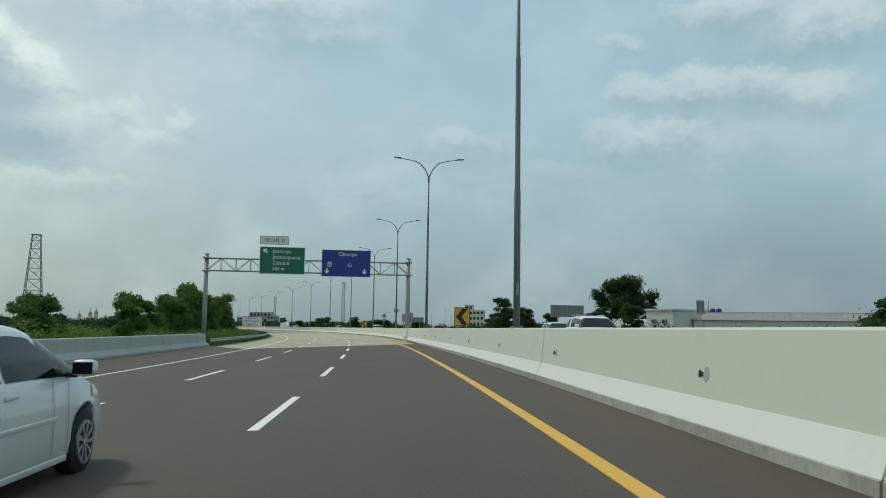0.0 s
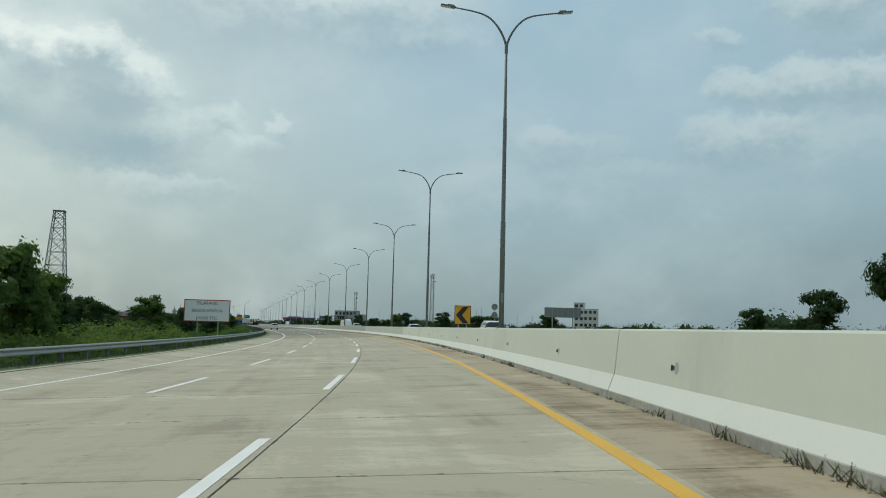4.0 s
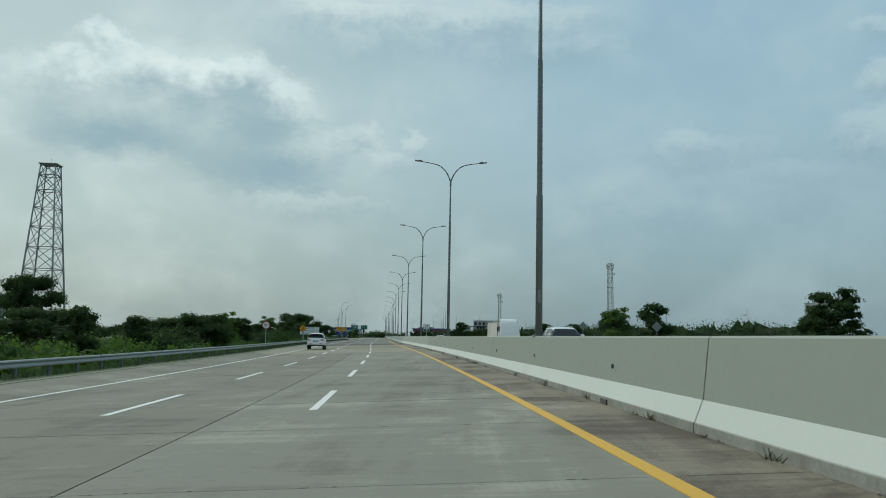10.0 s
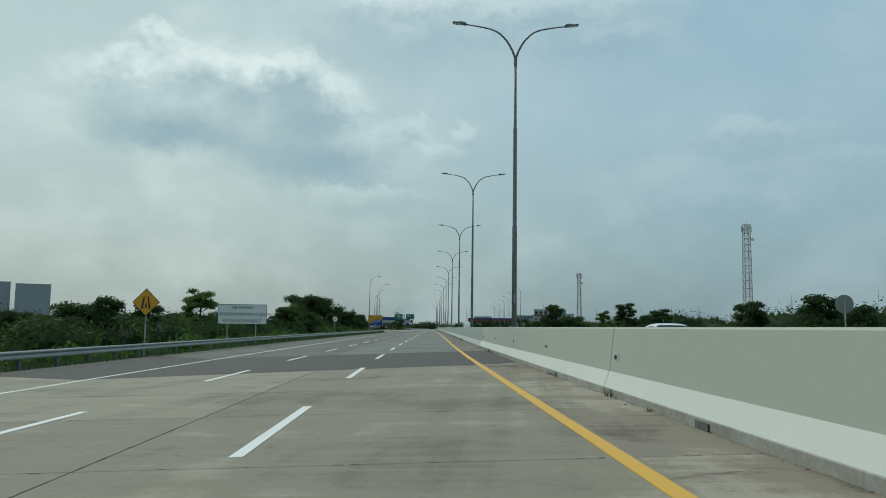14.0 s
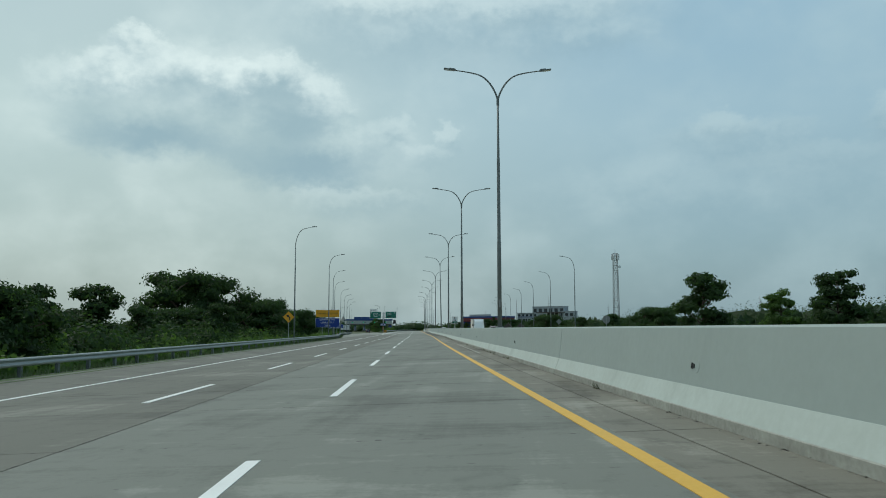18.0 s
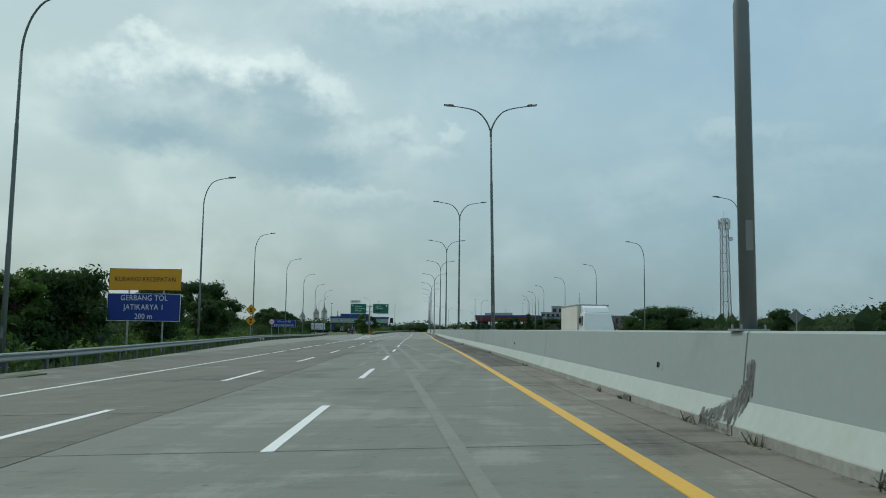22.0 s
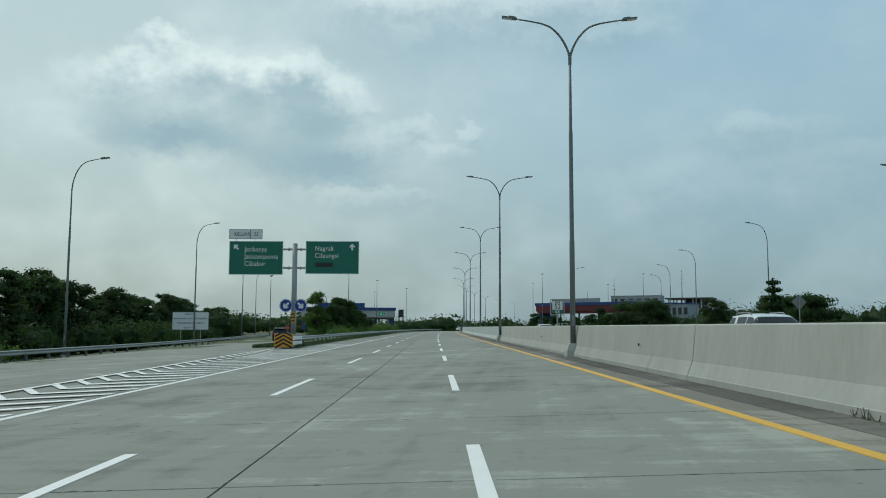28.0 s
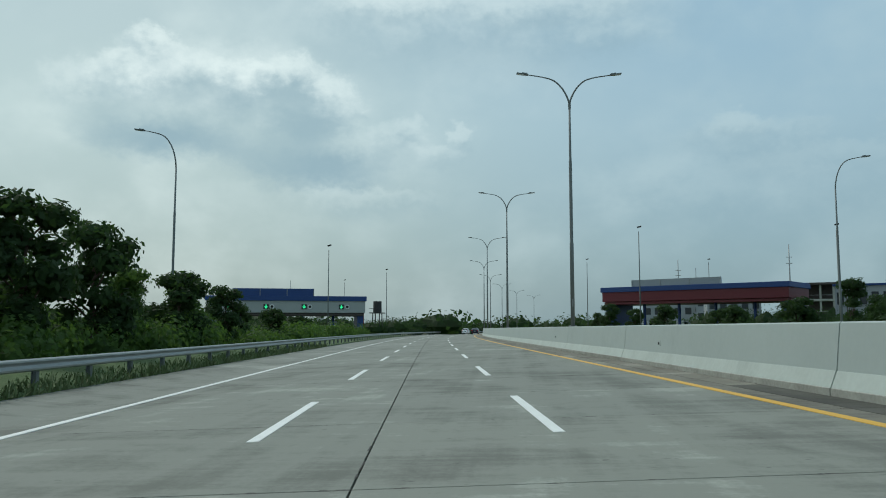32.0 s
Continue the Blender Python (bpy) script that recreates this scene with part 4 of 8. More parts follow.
def arm_curve(side, reach, rise, top, bow=1.0):
    xs = [0, 0.02, 0.06, 0.11, 0.165, 0.225, 0.29, 0.36, 0.44, 0.52, 0.61, 0.71, 0.81, 0.91, 1.0]
    zs = [0, 0.13, 0.28, 0.42, 0.54, 0.64, 0.73, 0.80, 0.85, 0.885, 0.912, 0.938, 0.96, 0.98, 1.0]
    return [(side * reach * x, 0, top + rise * z ** bow) for x, z in zip(xs, zs)]


def double_lamp():
    thing = tagged(empty("street_lamp"), "tall grey steel street lamp with two curved arms on the median", "street lamp", group="median street lamps")
    lamp_pole_parts(thing, 12.5)
    for side in (-1, 1):
        arm = part("arm", pipe(bmesh.new(), arm_curve(side, 2.40, 1.72, 12.42), [0.055 - 0.0018 * k for k in range(15)], 8), M["pole"], thing)
        head(arm, side * 2.34, 14.14, side)
    part("collar", rod(bmesh.new(), (0, 0, 12.15), (0, 0, 12.6), 0.075, seg=12), M["pole"], thing)
    return thing


def single_lamp():
    thing = tagged(empty("street_lamp"), "grey steel street lamp with one curved arm beside the road", "street lamp", group="roadside street lamps")
    lamp_pole_parts(thing, 12.1, 0.10, 0.05)
    arm = part("arm", pipe(bmesh.new(), arm_curve(1, 2.12, 2.42, 12.05, 0.8), [0.05 - 0.0016 * k for k in range(15)], 8), M["pole"], thing)
    head(arm, 2.05, 14.45, 1, 8.0)
    return thing


lamp = double_lamp()
for i, s in enumerate(LAMP_S):
    m = stand(738.4 if s < 760 else 778.0, -0.36, 0.02) if 735 < s < 785 else stand(s, 0.0, 1.2, lean=-1.1 if s == 582.5 else 0.0)
    if i == 0:
        lamp.matrix_world = m
    else:
        o = copy_thing(lamp, m)
        if 735 < s < 785:
            o.matrix_basis = m @ Matrix.Diagonal((1.05, 1.05, 1.075, 1))

# left side follows the exit lane, right side the opposite carriageway; turn 180: arm to the left
side_lamps = [(524.0, -19.96, 0), (562.9, -20.05, 0), (602.3, -23.23, 0), (643.2, -26.7, 0), (681.9, -28.7, 0), (720.2, -30.9, 0), (761.8, -33.2, 0), (799.6, -35.0, 0), (843.3, -39.9, 0), (886.8, -47.6, 0),
              (567.7, 23.7, 180), (608.3, 26.2, 180), (648.6, 28.2, 180), (689.1, 29.95, 180), (728.7, 31.1, 180), (766.1, 31.9, 180), (802.4, 34.8, 180), (838.3, 37.1, 180), (870.9, 41.9, 180), (903.0, 48.4, 180)]
one = single_lamp()
for i, (s, u, turn) in enumerate(side_lamps):
    m = stand(s, u, turn=turn)
    if i == 0:
        one.matrix_world = m
    else:
        copy_thing(one, m)

# ---- guard rails ----


def guard_rail(name_label, u_of, s0, s1, z_off=0.0, step=2.0):
    thing = tagged(empty("guard_rail"), name_label, "guard rail", kind="structure")
    prof = [(0.0, 0.0), (0.055, 0.035), (0.06, 0.075), (0.015, 0.12), (0.0, 0.155), (0.015, 0.19), (0.06, 0.235), (0.055, 0.275), (0.0, 0.31),
            (-0.012, 0.31), (0.04, 0.272), (0.045, 0.238), (0.003, 0.195), (-0.012, 0.155), (0.003, 0.115), (0.045, 0.078), (0.04, 0.038), (-0.012, 0.0)]
    a = s0
    while a < s1 - 0.1:
        b = min(a + 16.0, s1)
        mesh_part("rail", *sweep(prof, stops(a, b + 0.1, 4.0), u_of=u_of, z_of=lambda s, u: ground_z(s, u) + 0.50 + z_off), M["galv"], thing)
        a = b
    post = None
    n = int((s1 - s0) / step)
    for k in range(n):
        s = s0 + 0.5 + k * step
        u = u_of(s)
        m = stand(s, u - 0.16, ground_z(s, u) + z_off)
        if post is None:
            bm = box(bmesh.new(), (0.012, 0.15, 1.05), (-0.06, 0, 0.25))
            box(bm, (0.012, 0.15, 1.05), (0.06, 0, 0.25))
            box(bm, (0.12, 0.012, 1.05), (0, 0.0, 0.25))
            box(bm, (0.13, 0.12, 0.22), (0.095, 0, 0.655), 0.008)
            post = part("post", bm, M["pole"], thing)
            post.matrix_world = m
        else:
            o = post.copy()
            scene.collection.objects.link(o)
            o.matrix_world = m


guard_rail("galvanised steel guard rail on posts along the outer shoulder", guard_u, 6.0, 560.0, -0.17, step=3.0)
guard_rail("galvanised steel guard rail on posts along the exit lane", guard_u, 560.0, 880.0, -0.17, step=3.2)
guard_rail("galvanised steel guard rail on posts beyond the exit divider", lambda s: float(np.interp(s, [762, 790, 1300], [-17.0, -17.4, -17.4])), 763.0, 1250.0, step=3.2)
guard_rail("galvanised steel guard rail on posts beyond the opposite carriageway", lambda s: 18.9, 560.0, 1100.0, step=6.0)


# ---- signs ----
def letters(name, body, size, mat, parent, at, align="LEFT", m=None, spread=1.0):
    cu = bpy.data.curves.new(name, "FONT")
    cu.body, cu.size, cu.align_x, cu.align_y, cu.extrude, cu.space_character = body, size, align, "CENTER", 0.004, spread
    tmp = bpy.data.objects.new(name, cu)
    scene.collection.objects.link(tmp)
    bpy.context.view_layer.update()
    me = bpy.data.meshes.new_from_object(tmp.evaluated_get(bpy.context.evaluated_depsgraph_get()))
    bpy.data.objects.remove(tmp)
    me.materials.clear()
    me.materials.append(mat)
    turned = Matrix.Translation(at) @ Matrix.Rotation(radians(90), 4, "X") @ Matrix.Diagonal((0.86, 1, 1, 1))
    if " " not in body:
        ob = new(name, me)
        ob.parent, ob.matrix_local = parent, turned
        return ob
    # one mesh for each word: cut where the gap between letters is widest
    xs = np.array([v.co.x for v in me.vertices])
    faces = [list(p.vertices) for p in me.polygons]
    spans = sorted((min(xs[f]), max(xs[f])) for f in faces)
    gaps, reach = [], spans[0][1]
    for a, b in spans:
        if a > reach:
            gaps.append((a - reach, (a + reach) / 2))
        reach = max(reach, b)
    cuts = sorted(x for g, x in sorted(gaps)[::-1][:len(body.split()) - 1])
    co = [v.co.copy() for v in me.vertices]
    for k in range(len(cuts) + 1):
        own = [f for f in faces if sum(xs[f[0]] > c for c in cuts) == k]
        used = sorted({i for f in own for i in f})
        at_new = {i: j for j, i in enumerate(used)}
        ob = mesh_part(name, [co[i] for i in used], [[at_new[i] for i in f] for f in own], mat, parent)
        ob.matrix_local = turned
    return ob


def panel(name, w, h, mat, parent, at, t=0.03, rim=None, rim_w=0.06, radius=0.0):
    """A sign board that faces -y, with a border strip and the plain back."""
    x, y, z = at
    b = part(name, box(bmesh.new(), (w, t, h), at, 0.006), mat, parent)
    if rim is not None:
        for i, (sx, sz, dx, dz) in enumerate([(w, rim_w, 0, h / 2 - rim_w / 2), (w, rim_w, 0, -h / 2 + rim_w / 2), (rim_w, h - 2 * rim_w, w / 2 - rim_w / 2, 0), (rim_w, h - 2 * rim_w, -w / 2 + rim_w / 2, 0)]):
            part("border", box(bmesh.new(), (sx, 0.012, sz), (x + dx, y - t / 2 - 0.004, z + dz)), rim, b)
    part("back_sheet", box(bmesh.new(), (w * 0.985, 0.012, h * 0.98), (x, y + t / 2 + 0.006, z)), M["sign_back"], b)
    return b


def shape(name, pts, mat, parent, at, t=0.012):
    """A flat cut-out facing -y from points (x, z)."""
    bm = bmesh.new()
    f = bm.faces.new([bm.verts.new((x, 0, z)) for x, z in pts])
    r = bmesh.ops.extrude_face_region(bm, geom=[f])
    bmesh.ops.translate(bm, vec=(0, -t, 0), verts=[v for v in r["geom"] if isinstance(v, bmesh.types.BMVert)])
    bmesh.ops.recalc_face_normals(bm, faces=bm.faces)
    o = part(name, bm, mat, parent)
    o.matrix_local = Matrix.Translation(at)
    return o


def arrow(parent, at, size, turn, mat):
    pts = [(-0.13, -0.5), (0.13, -0.5), (0.13, 0.02), (0.38, -0.12), (0.38, 0.14), (0, 0.5), (-0.38, 0.14), (-0.38, -0.12), (-0.13, 0.02)]
    c, s = math.cos(radians(turn)), math.sin(radians(turn))
    return shape("arrow", [((x * c - z * s) * size, (x * s + z * c) * size) for x, z in pts], mat, parent, at)


def disc(name, r, mat, parent, at, t=0.02, seg=28):
    o = part(name, bmesh.new(), mat, parent)
    bm = bmesh.new()
    bmesh.ops.create_cone(bm, cap_ends=True, segments=seg, radius1=r, radius2=r, depth=t, matrix=Matrix.Rotation(radians(90), 4, "X"))
    bm.to_mesh(o.data)
    bm.free()
    o.matrix_local = Matrix.Translation(at)
    return o


def legs(parent, xs, top, r=0.045, low=-0.6):
    for x in xs:
        part("post", rod(bmesh.new(), (x, 0.05, low), (x, 0.05, top), r), M["galv"], parent)


def gantry():
    s = 21.8
    m = stand(s, 0, 0)
    th = tagged(empty("sign_gantry", m), "grey steel truss gantry carrying two overhead direction signs", "sign gantry")
    u0, u1 = -21.55, -0.02
    for u, zb in ((u0, -1.6), (u1, -0.1)):
        part("column", pipe(bmesh.new(), [(u, 0, zb), (u, 0, 4.0), (u, 0, 8.75)], [0.26, 0.24, 0.22], 16), M["truss"], th)
        part("cap", rod(bmesh.new(), (u, 0, 8.75), (u, 0, 8.8), 0.25, seg=16), M["truss"], th)
    for u in (u0, u1):
        for z in (6.95, 8.35):
            part("bracket", box(bmesh.new(), (0.75, 0.85, 0.12), (u, 0, z), 0.01), M["truss"], th)
    for dy in (-0.32, 0.32):
        for z in (6.98, 8.30):
            part("chord", rod(bmesh.new(), (u0, dy, z + 0.01), (u1, dy, z - 0.02), 0.065, seg=10), M["truss"], th)
    n = 14
    for dy in (-0.32, 0.32):
        for k in range(n):
            a = u0 + (u1 - u0) * k / n
            b = u0 + (u1 - u0) * (k + 1) / n
            z0, z1 = (6.98, 8.30) if k % 2 == 0 else (8.30, 6.98)
            part("brace", rod(bmesh.new(), (a, dy, z0), (b, dy, z1), 0.035, seg=6), M["truss"], th)
            part("strut", rod(bmesh.new(), (b, dy, 6.98), (b, dy, 8.30), 0.03, seg=6), M["truss"], th)
    for k in range(n + 1):
        a = u0 + (u1 - u0) * k / n
        part("tie", rod(bmesh.new(), (a, -0.32, 8.3), (a, 0.32, 8.3), 0.028, seg=6), M["truss"], th)
    W_, Wt = M["sign_white"], M["sign_white"]
    g = panel("direction_panel", 4.78, 2.92, M["sign_green"], th, (-13.6, -0.46, 8.2), rim=W_, rim_w=0.045)
    for i, tx in enumerate(("Jatikarya", "Jatisampurna", "Cibubur", "500 m")):
        letters("lettering", tx, 0.60 if i < 3 else 0.54, Wt, g, (-14.62, -0.485, 9.18 - i * 0.63), spread=1.08)
    arrow(g, (-15.4, -0.475, 9.2), 0.62, 45, Wt)
    k = panel("exit_panel", 3.02, 0.92, W_, th, (-14.5, -0.46, 10.36), rim=M["sign_black"], rim_w=0.035)
    part("divider", box(bmesh.new(), (0.04, 0.012, 0.86), (-14.08, -0.48, 10.36)), M["sign_black"], k)
    letters("lettering", "KELUAR", 0.46, M["sign_black"], k, (-15.55, -0.485, 10.36))
    letters("lettering", "52", 0.46, M["sign_black"], k, (-13.75, -0.485, 10.36))
    for x in (-15.3, -13.8):
        part("strut", rod(bmesh.new(), (x, -0.44, 9.6), (x, -0.44, 9.95), 0.03, seg=6), M["truss"], th)
    b = panel("direction_panel", 5.28, 2.92, M["sign_blue"], th, (-6.80, -0.46, 8.06), rim=W_, rim_w=0.04)
    letters("lettering", "Cileungsi", 0.58, Wt, b, (-7.65, -0.485, 9.05), spread=1.08)
    letters("lettering", "-Ci", 0.52, Wt, b, (-6.75, -0.485, 7.85), spread=1.08)
    panel("emblem", 0.42, 0.5, W_, b, (-8.58, -0.478, 7.93), t=0.012)
    shape("symbol", [(-0.15, -0.2), (-0.02, -0.2), (-0.02, 0.2), (-0.09, 0.2)], M["sign_blue"], b, (-8.58, -0.49, 7.93))
    shape("symbol", [(0.02, -0.2), (0.15, -0.2), (0.09, 0.2), (0.02, 0.2)], M["sign_blue"], b, (-8.58, -0.49, 7.93))
    for x in (-8.85, -4.82):
        arrow(b, (x, -0.475, 7.2), 0.58, 180, Wt)


gantry()


def exit_tee():
    s = 772.3
    th = tagged(empty("sign_gantry", stand(s, -18.5)), "T-shaped grey gantry with two green exit direction signs", "sign gantry")
    part("column", pipe(bmesh.new(), [(0, 0, -0.4), (0, 0, 4), (0, 0, 8.7)], [0.24, 0.23, 0.21], 14), M["truss"], th)
    for z in (6.6, 8.2):
        part("arm", rod(bmesh.new(), (-5.4, 0, z), (5.4, 0, z), 0.085, seg=10), M["truss"], th)
        for x in (-0.5, 0.5):
            part("flange", rod(bmesh.new(), (x - 0.04, 0, z), (x + 0.04, 0, z), 0.16, seg=12), M["truss"], th)
    W_ = M["sign_white"]
    a = panel("direction_panel", 4.62, 2.9, M["sign_green"], th, (-3.28, -0.28, 7.42), rim=W_, rim_w=0.045)
    for i, tx in enumerate(("Jatikarya", "Jatisampurna", "Cibubur")):
        letters("lettering", tx, 0.60, W_, a, (-4.28, -0.305, 8.15 - i * 0.62), spread=1.08)
    arrow(a, (-5.0, -0.295, 8.35), 0.58, 45, W_)
    k = panel("exit_panel", 2.84, 0.84, W_, th, (-4.2, -0.28, 9.46), rim=M["sign_black"], rim_w=0.035)
    part("divider", box(bmesh.new(), (0.04, 0.012, 0.8), (-3.8, -0.3, 9.46)), M["sign_black"], k)
    letters("lettering", "KELUAR", 0.44, M["sign_black"], k, (-5.2, -0.305, 9.46))
    letters("lettering", "52", 0.44, M["sign_black"], k, (-3.5, -0.305, 9.46))
    for x in (-5.0, -3.4):
        part("strut", rod(bmesh.new(), (x, -0.26, 8.8), (x, -0.26, 9.1), 0.03, seg=6), M["truss"], th)
    b = panel("direction_panel", 4.58, 2.84, M["sign_green"], th, (3.26, -0.28, 7.48), rim=W_, rim_w=0.045)
    for i, tx in enumerate(("Nagrak", "Cileungsi")):
        letters("lettering", tx, 0.60, W_, b, (1.75, -0.305, 8.25 - i * 0.62), spread=1.08)
    part("covered_line", box(bmesh.new(), (1.5, 0.012, 0.38), (2.55, -0.3, 6.85)), M["sign_black"], b)
    arrow(b, (4.95, -0.295, 8.4), 0.58, 0, W_)
    for x, turn in ((-0.62, 135), (0.62, -135)):
        d = disc("direction_disc", 0.56, M["sign_blue"], th, (x, -0.3, 3.35))
        disc("border", 0.53, W_, d, (0, -0.008, 0), 0.01)
        disc("face", 0.49, M["sign_blue"], d, (0, -0.016, 0), 0.01)
        arrow(d, (0, -0.022, 0), 0.66, turn, W_)
    q = panel("hazard_panel", 0.34, 0.9, M["sign_yellow"], th, (0, -0.3, 2.3))
    for i in range(3):
        shape("stripe", [(-0.16, -0.13), (0, 0.0), (0.16, -0.13), (0.16, 0.0), (0, 0.13), (-0.16, 0.0)], M["sign_black"], q, (0, -0.318, 2.05 + i * 0.28))
    # crash cushion in front of the divider
    c = tagged(empty("crash_cushion", stand(761.3, -17.3)), "crash cushion with a black and yellow chevron front", "crash cushion")
    f = panel("front_panel", 1.34, 0.98, M["sign_yellow"], c, (0, 0, 0.56), t=0.12)
    for i in range(4):
        shape("stripe", [(-0.62, -0.32), (0, 0.02), (0.62, -0.32), (0.62, -0.18), (0, 0.16), (-0.62, -0.18)], M["sign_black"], f, (0, -0.065, 0.36 + i * 0.27 - 0.06))
    for i in range(5):
        for x in (-0.5, 0.5):
            for z in (0.35, 0.72):
                part("side_rail", box(bmesh.new(), (0.06, 1.0, 0.27), (x, 0.6 + i * 0.98, z), 0.03), M["sign_white"], c)
        part("frame", box(bmesh.new(), (0.94, 0.06, 0.9), (0, 1.0 + i * 0.98, 0.5), 0.01), M["galv"], c)
    part("base_rail", box(bmesh.new(), (0.3, 5.2, 0.1), (0, 2.6, 0.06), 0.01), M["galv"], c)
    w = tagged(empty("warning_light", stand(770.3, -18.6)), "black warning light with two round amber lenses on a post", "warning light")
    part("post", rod(bmesh.new(), (0, 0.1, -0.1), (0, 0.1, 1.9), 0.04, seg=10), M["pole"], w)
    for z in (1.0, 1.46):
        h = part("housing", box(bmesh.new(), (0.42, 0.16, 0.43), (0, 0, z), 0.04), M["sign_black"], w)
        part("lens", rod(bmesh.new(), (0, -0.08, z), (0, -0.12, z), 0.16, 0.12, 20), M["cone"] if z > 1.2 else M["truss"], h)
        visor = bmesh.new()
        pipe(visor, [(0.17 * math.cos(a), -0.15, z + 0.17 * math.sin(a)) for a in np.linspace(0.1, math.pi - 0.1, 11)], 0.02, 6)
        part("visor", visor, M["sign_black"], h)


exit_tee()


def chevron_sign(s, u, z0, w=0.84, h=0.99):
    th = tagged(empty("chevron_sign", stand(s, u, 1.2)), "yellow curve sign with a black chevron on the median barrier", "road sign", group="chevron signs")
    p = panel("board", w, h, M["sign_yellow"], th, (0, 0, z0 + h / 2), rim=M["sign_black"], rim_w=0.035)
    k = h * 0.43
    shape("chevron", [(0.35 * w, -k), (0.0, -k), (-0.40 * w, 0), (0.0, k), (0.35 * w, k), (-0.04 * w, 0)], M["sign_black"], p, (0.0, -0.02, z0 + h / 2))
    legs(th, (-0.25, 0.25), z0 + h * 0.8, 0.03, 0.0)


chevron_sign(-23.9, 0.0, 0.12)
bpy.context.view_layer.update()
chevron_sign(92.7, 0.0, 0.2, 1.02, 1.15)


def km_sign(s, low, w=0.71, h=0.82):
    th = tagged(empty("kilometre_sign", stand(s, 0.0, 1.2)), "white and green kilometre sign in a tube frame on the barrier", "kilometre sign", group="kilometre signs")
    z0 = 0.57
    for a, b in (((-w / 2, 0), (w / 2, 0)), ((-w / 2, h), (w / 2, h)), ((-w / 2, 0), (-w / 2, h)), ((w / 2, 0), (w / 2, h))):
        part("frame_tube", rod(bmesh.new(), (a[0], 0.03, z0 + a[1]), (b[0], 0.03, z0 + b[1]), 0.026, seg=8), M["galv"], th)
    p = panel("board", w - 0.13, h - 0.13, M["sign_white"], th, (0, 0, z0 + h / 2), rim=M["sign_black"], rim_w=0.018)
    f = part("green_field", box(bmesh.new(), (w - 0.17, 0.012, 0.185), (0, -0.024, z0 + 0.18)), M["sign_green"], p)
    letters("lettering", "KM", 0.21, M["sign_black"], p, (0, -0.03, z0 + h - 0.18), "CENTER")
    letters("lettering", "52", 0.37, M["sign_black"], p, (0, -0.03, z0 + h * 0.515), "CENTER", spread=1.1)
    letters("lettering", low, 0.19, M["sign_white"], f, (0, -0.034, z0 + 0.18), "CENTER")
    legs(th, (0.0,), z0 + 0.1, 0.045, 0.0)
    part("foot", box(bmesh.new(), (0.2, 0.2, 0.1), (0, 0.05, 0.05), 0.01), M["kerb"], th)


km_sign(300.3, "200")
km_sign(520.2, "400")
km_sign(745.2, "600")


def speed_sign(s, u, number, zc=2.75, r=0.46):
    th = tagged(empty("speed_sign", stand(s, u)), "round white speed limit sign with a red rim on a post", "road sign", group="speed limit signs")
    d = disc("disc", r, M["sign_red"], th, (0, 0, zc))
    disc("face", r * 0.84, M["sign_white"], d, (0, -0.012, 0), 0.01)
    letters("lettering", number, r * 1.05, M["sign_black"], d, (-0.07, -0.022, 0), "CENTER")
    letters("unit", "km", r * 0.32, M["sign_black"], d, (r * 0.58, -0.022, r * 0.28), "CENTER")
    part("back_sheet", rod(bmesh.new(), (0, 0.012, zc), (0, 0.02, zc), r * 0.98, seg=24), M["sign_back"], th)
    legs(th, (0.0,), zc + 0.3, 0.04)


speed_sign(305.6, -18.8, "80")
speed_sign(446.8, -19.5, "60")
speed_sign(666.8, -28.4, "40")


def diamond_sign(s, u, zc, kind, r=0.66, second=False):
    th = tagged(empty("warning_sign", stand(s, u)), "yellow diamond warning sign with a black symbol on a post", "road sign", group="warning signs")
    for j, z in enumerate((zc, zc - 1.5) if second else (zc,)):
        b = shape("border", [(-r, 0), (0, -r), (r, 0), (0, r)], M["sign_black"], th, (0, 0.0, z))
        f = shape("face", [(-r * 0.94, 0), (0, -r * 0.94), (r * 0.94, 0), (0, r * 0.94)], M["sign_yellow"], b, (0, -0.008, 0))
        if kind == "merge":
            shape("symbol", [(-0.26, -0.34), (-0.14, -0.34), (-0.06, 0.3), (-0.13, 0.3)], M["sign_black"], f, (0, -0.008, 0))
            shape("symbol", [(0.16, -0.34), (0.26, -0.34), (0.13, 0.3), (0.06, 0.3)], M["sign_black"], f, (0, -0.008, 0))
            shape("symbol", [(-0.04, -0.3), (0.06, -0.3), (0.03, 0.0), (-0.01, 0.0)], M["sign_black"], f, (0, -0.008, 0))
        elif kind == "bend":
            shape("symbol", [(0.06, -0.38), (0.2, -0.38), (0.2, -0.02), (0.0, 0.14), (0.06, 0.24), (-0.28, 0.26), (-0.12, -0.06), (-0.06, 0.04), (0.06, -0.08)], M["sign_black"], f, (0, -0.008, 0))
        else:
            for i in range(3):
                shape("symbol", [(-0.2, -0.06), (0.2, -0.06), (0.12, 0.08), (-0.12, 0.08)], M["sign_black"], f, (0, -0.008, -0.24 + i * 0.22))
    legs(th, (0.0,), zc, 0.04)


diamond_sign(355.9, -18.6, 2.75, "merge", 0.72)
diamond_sign(513.8, -19.05, 2.95, "bend", 0.68)
diamond_sign(642.6, -26.85, 4.05, "works", 0.72, True)


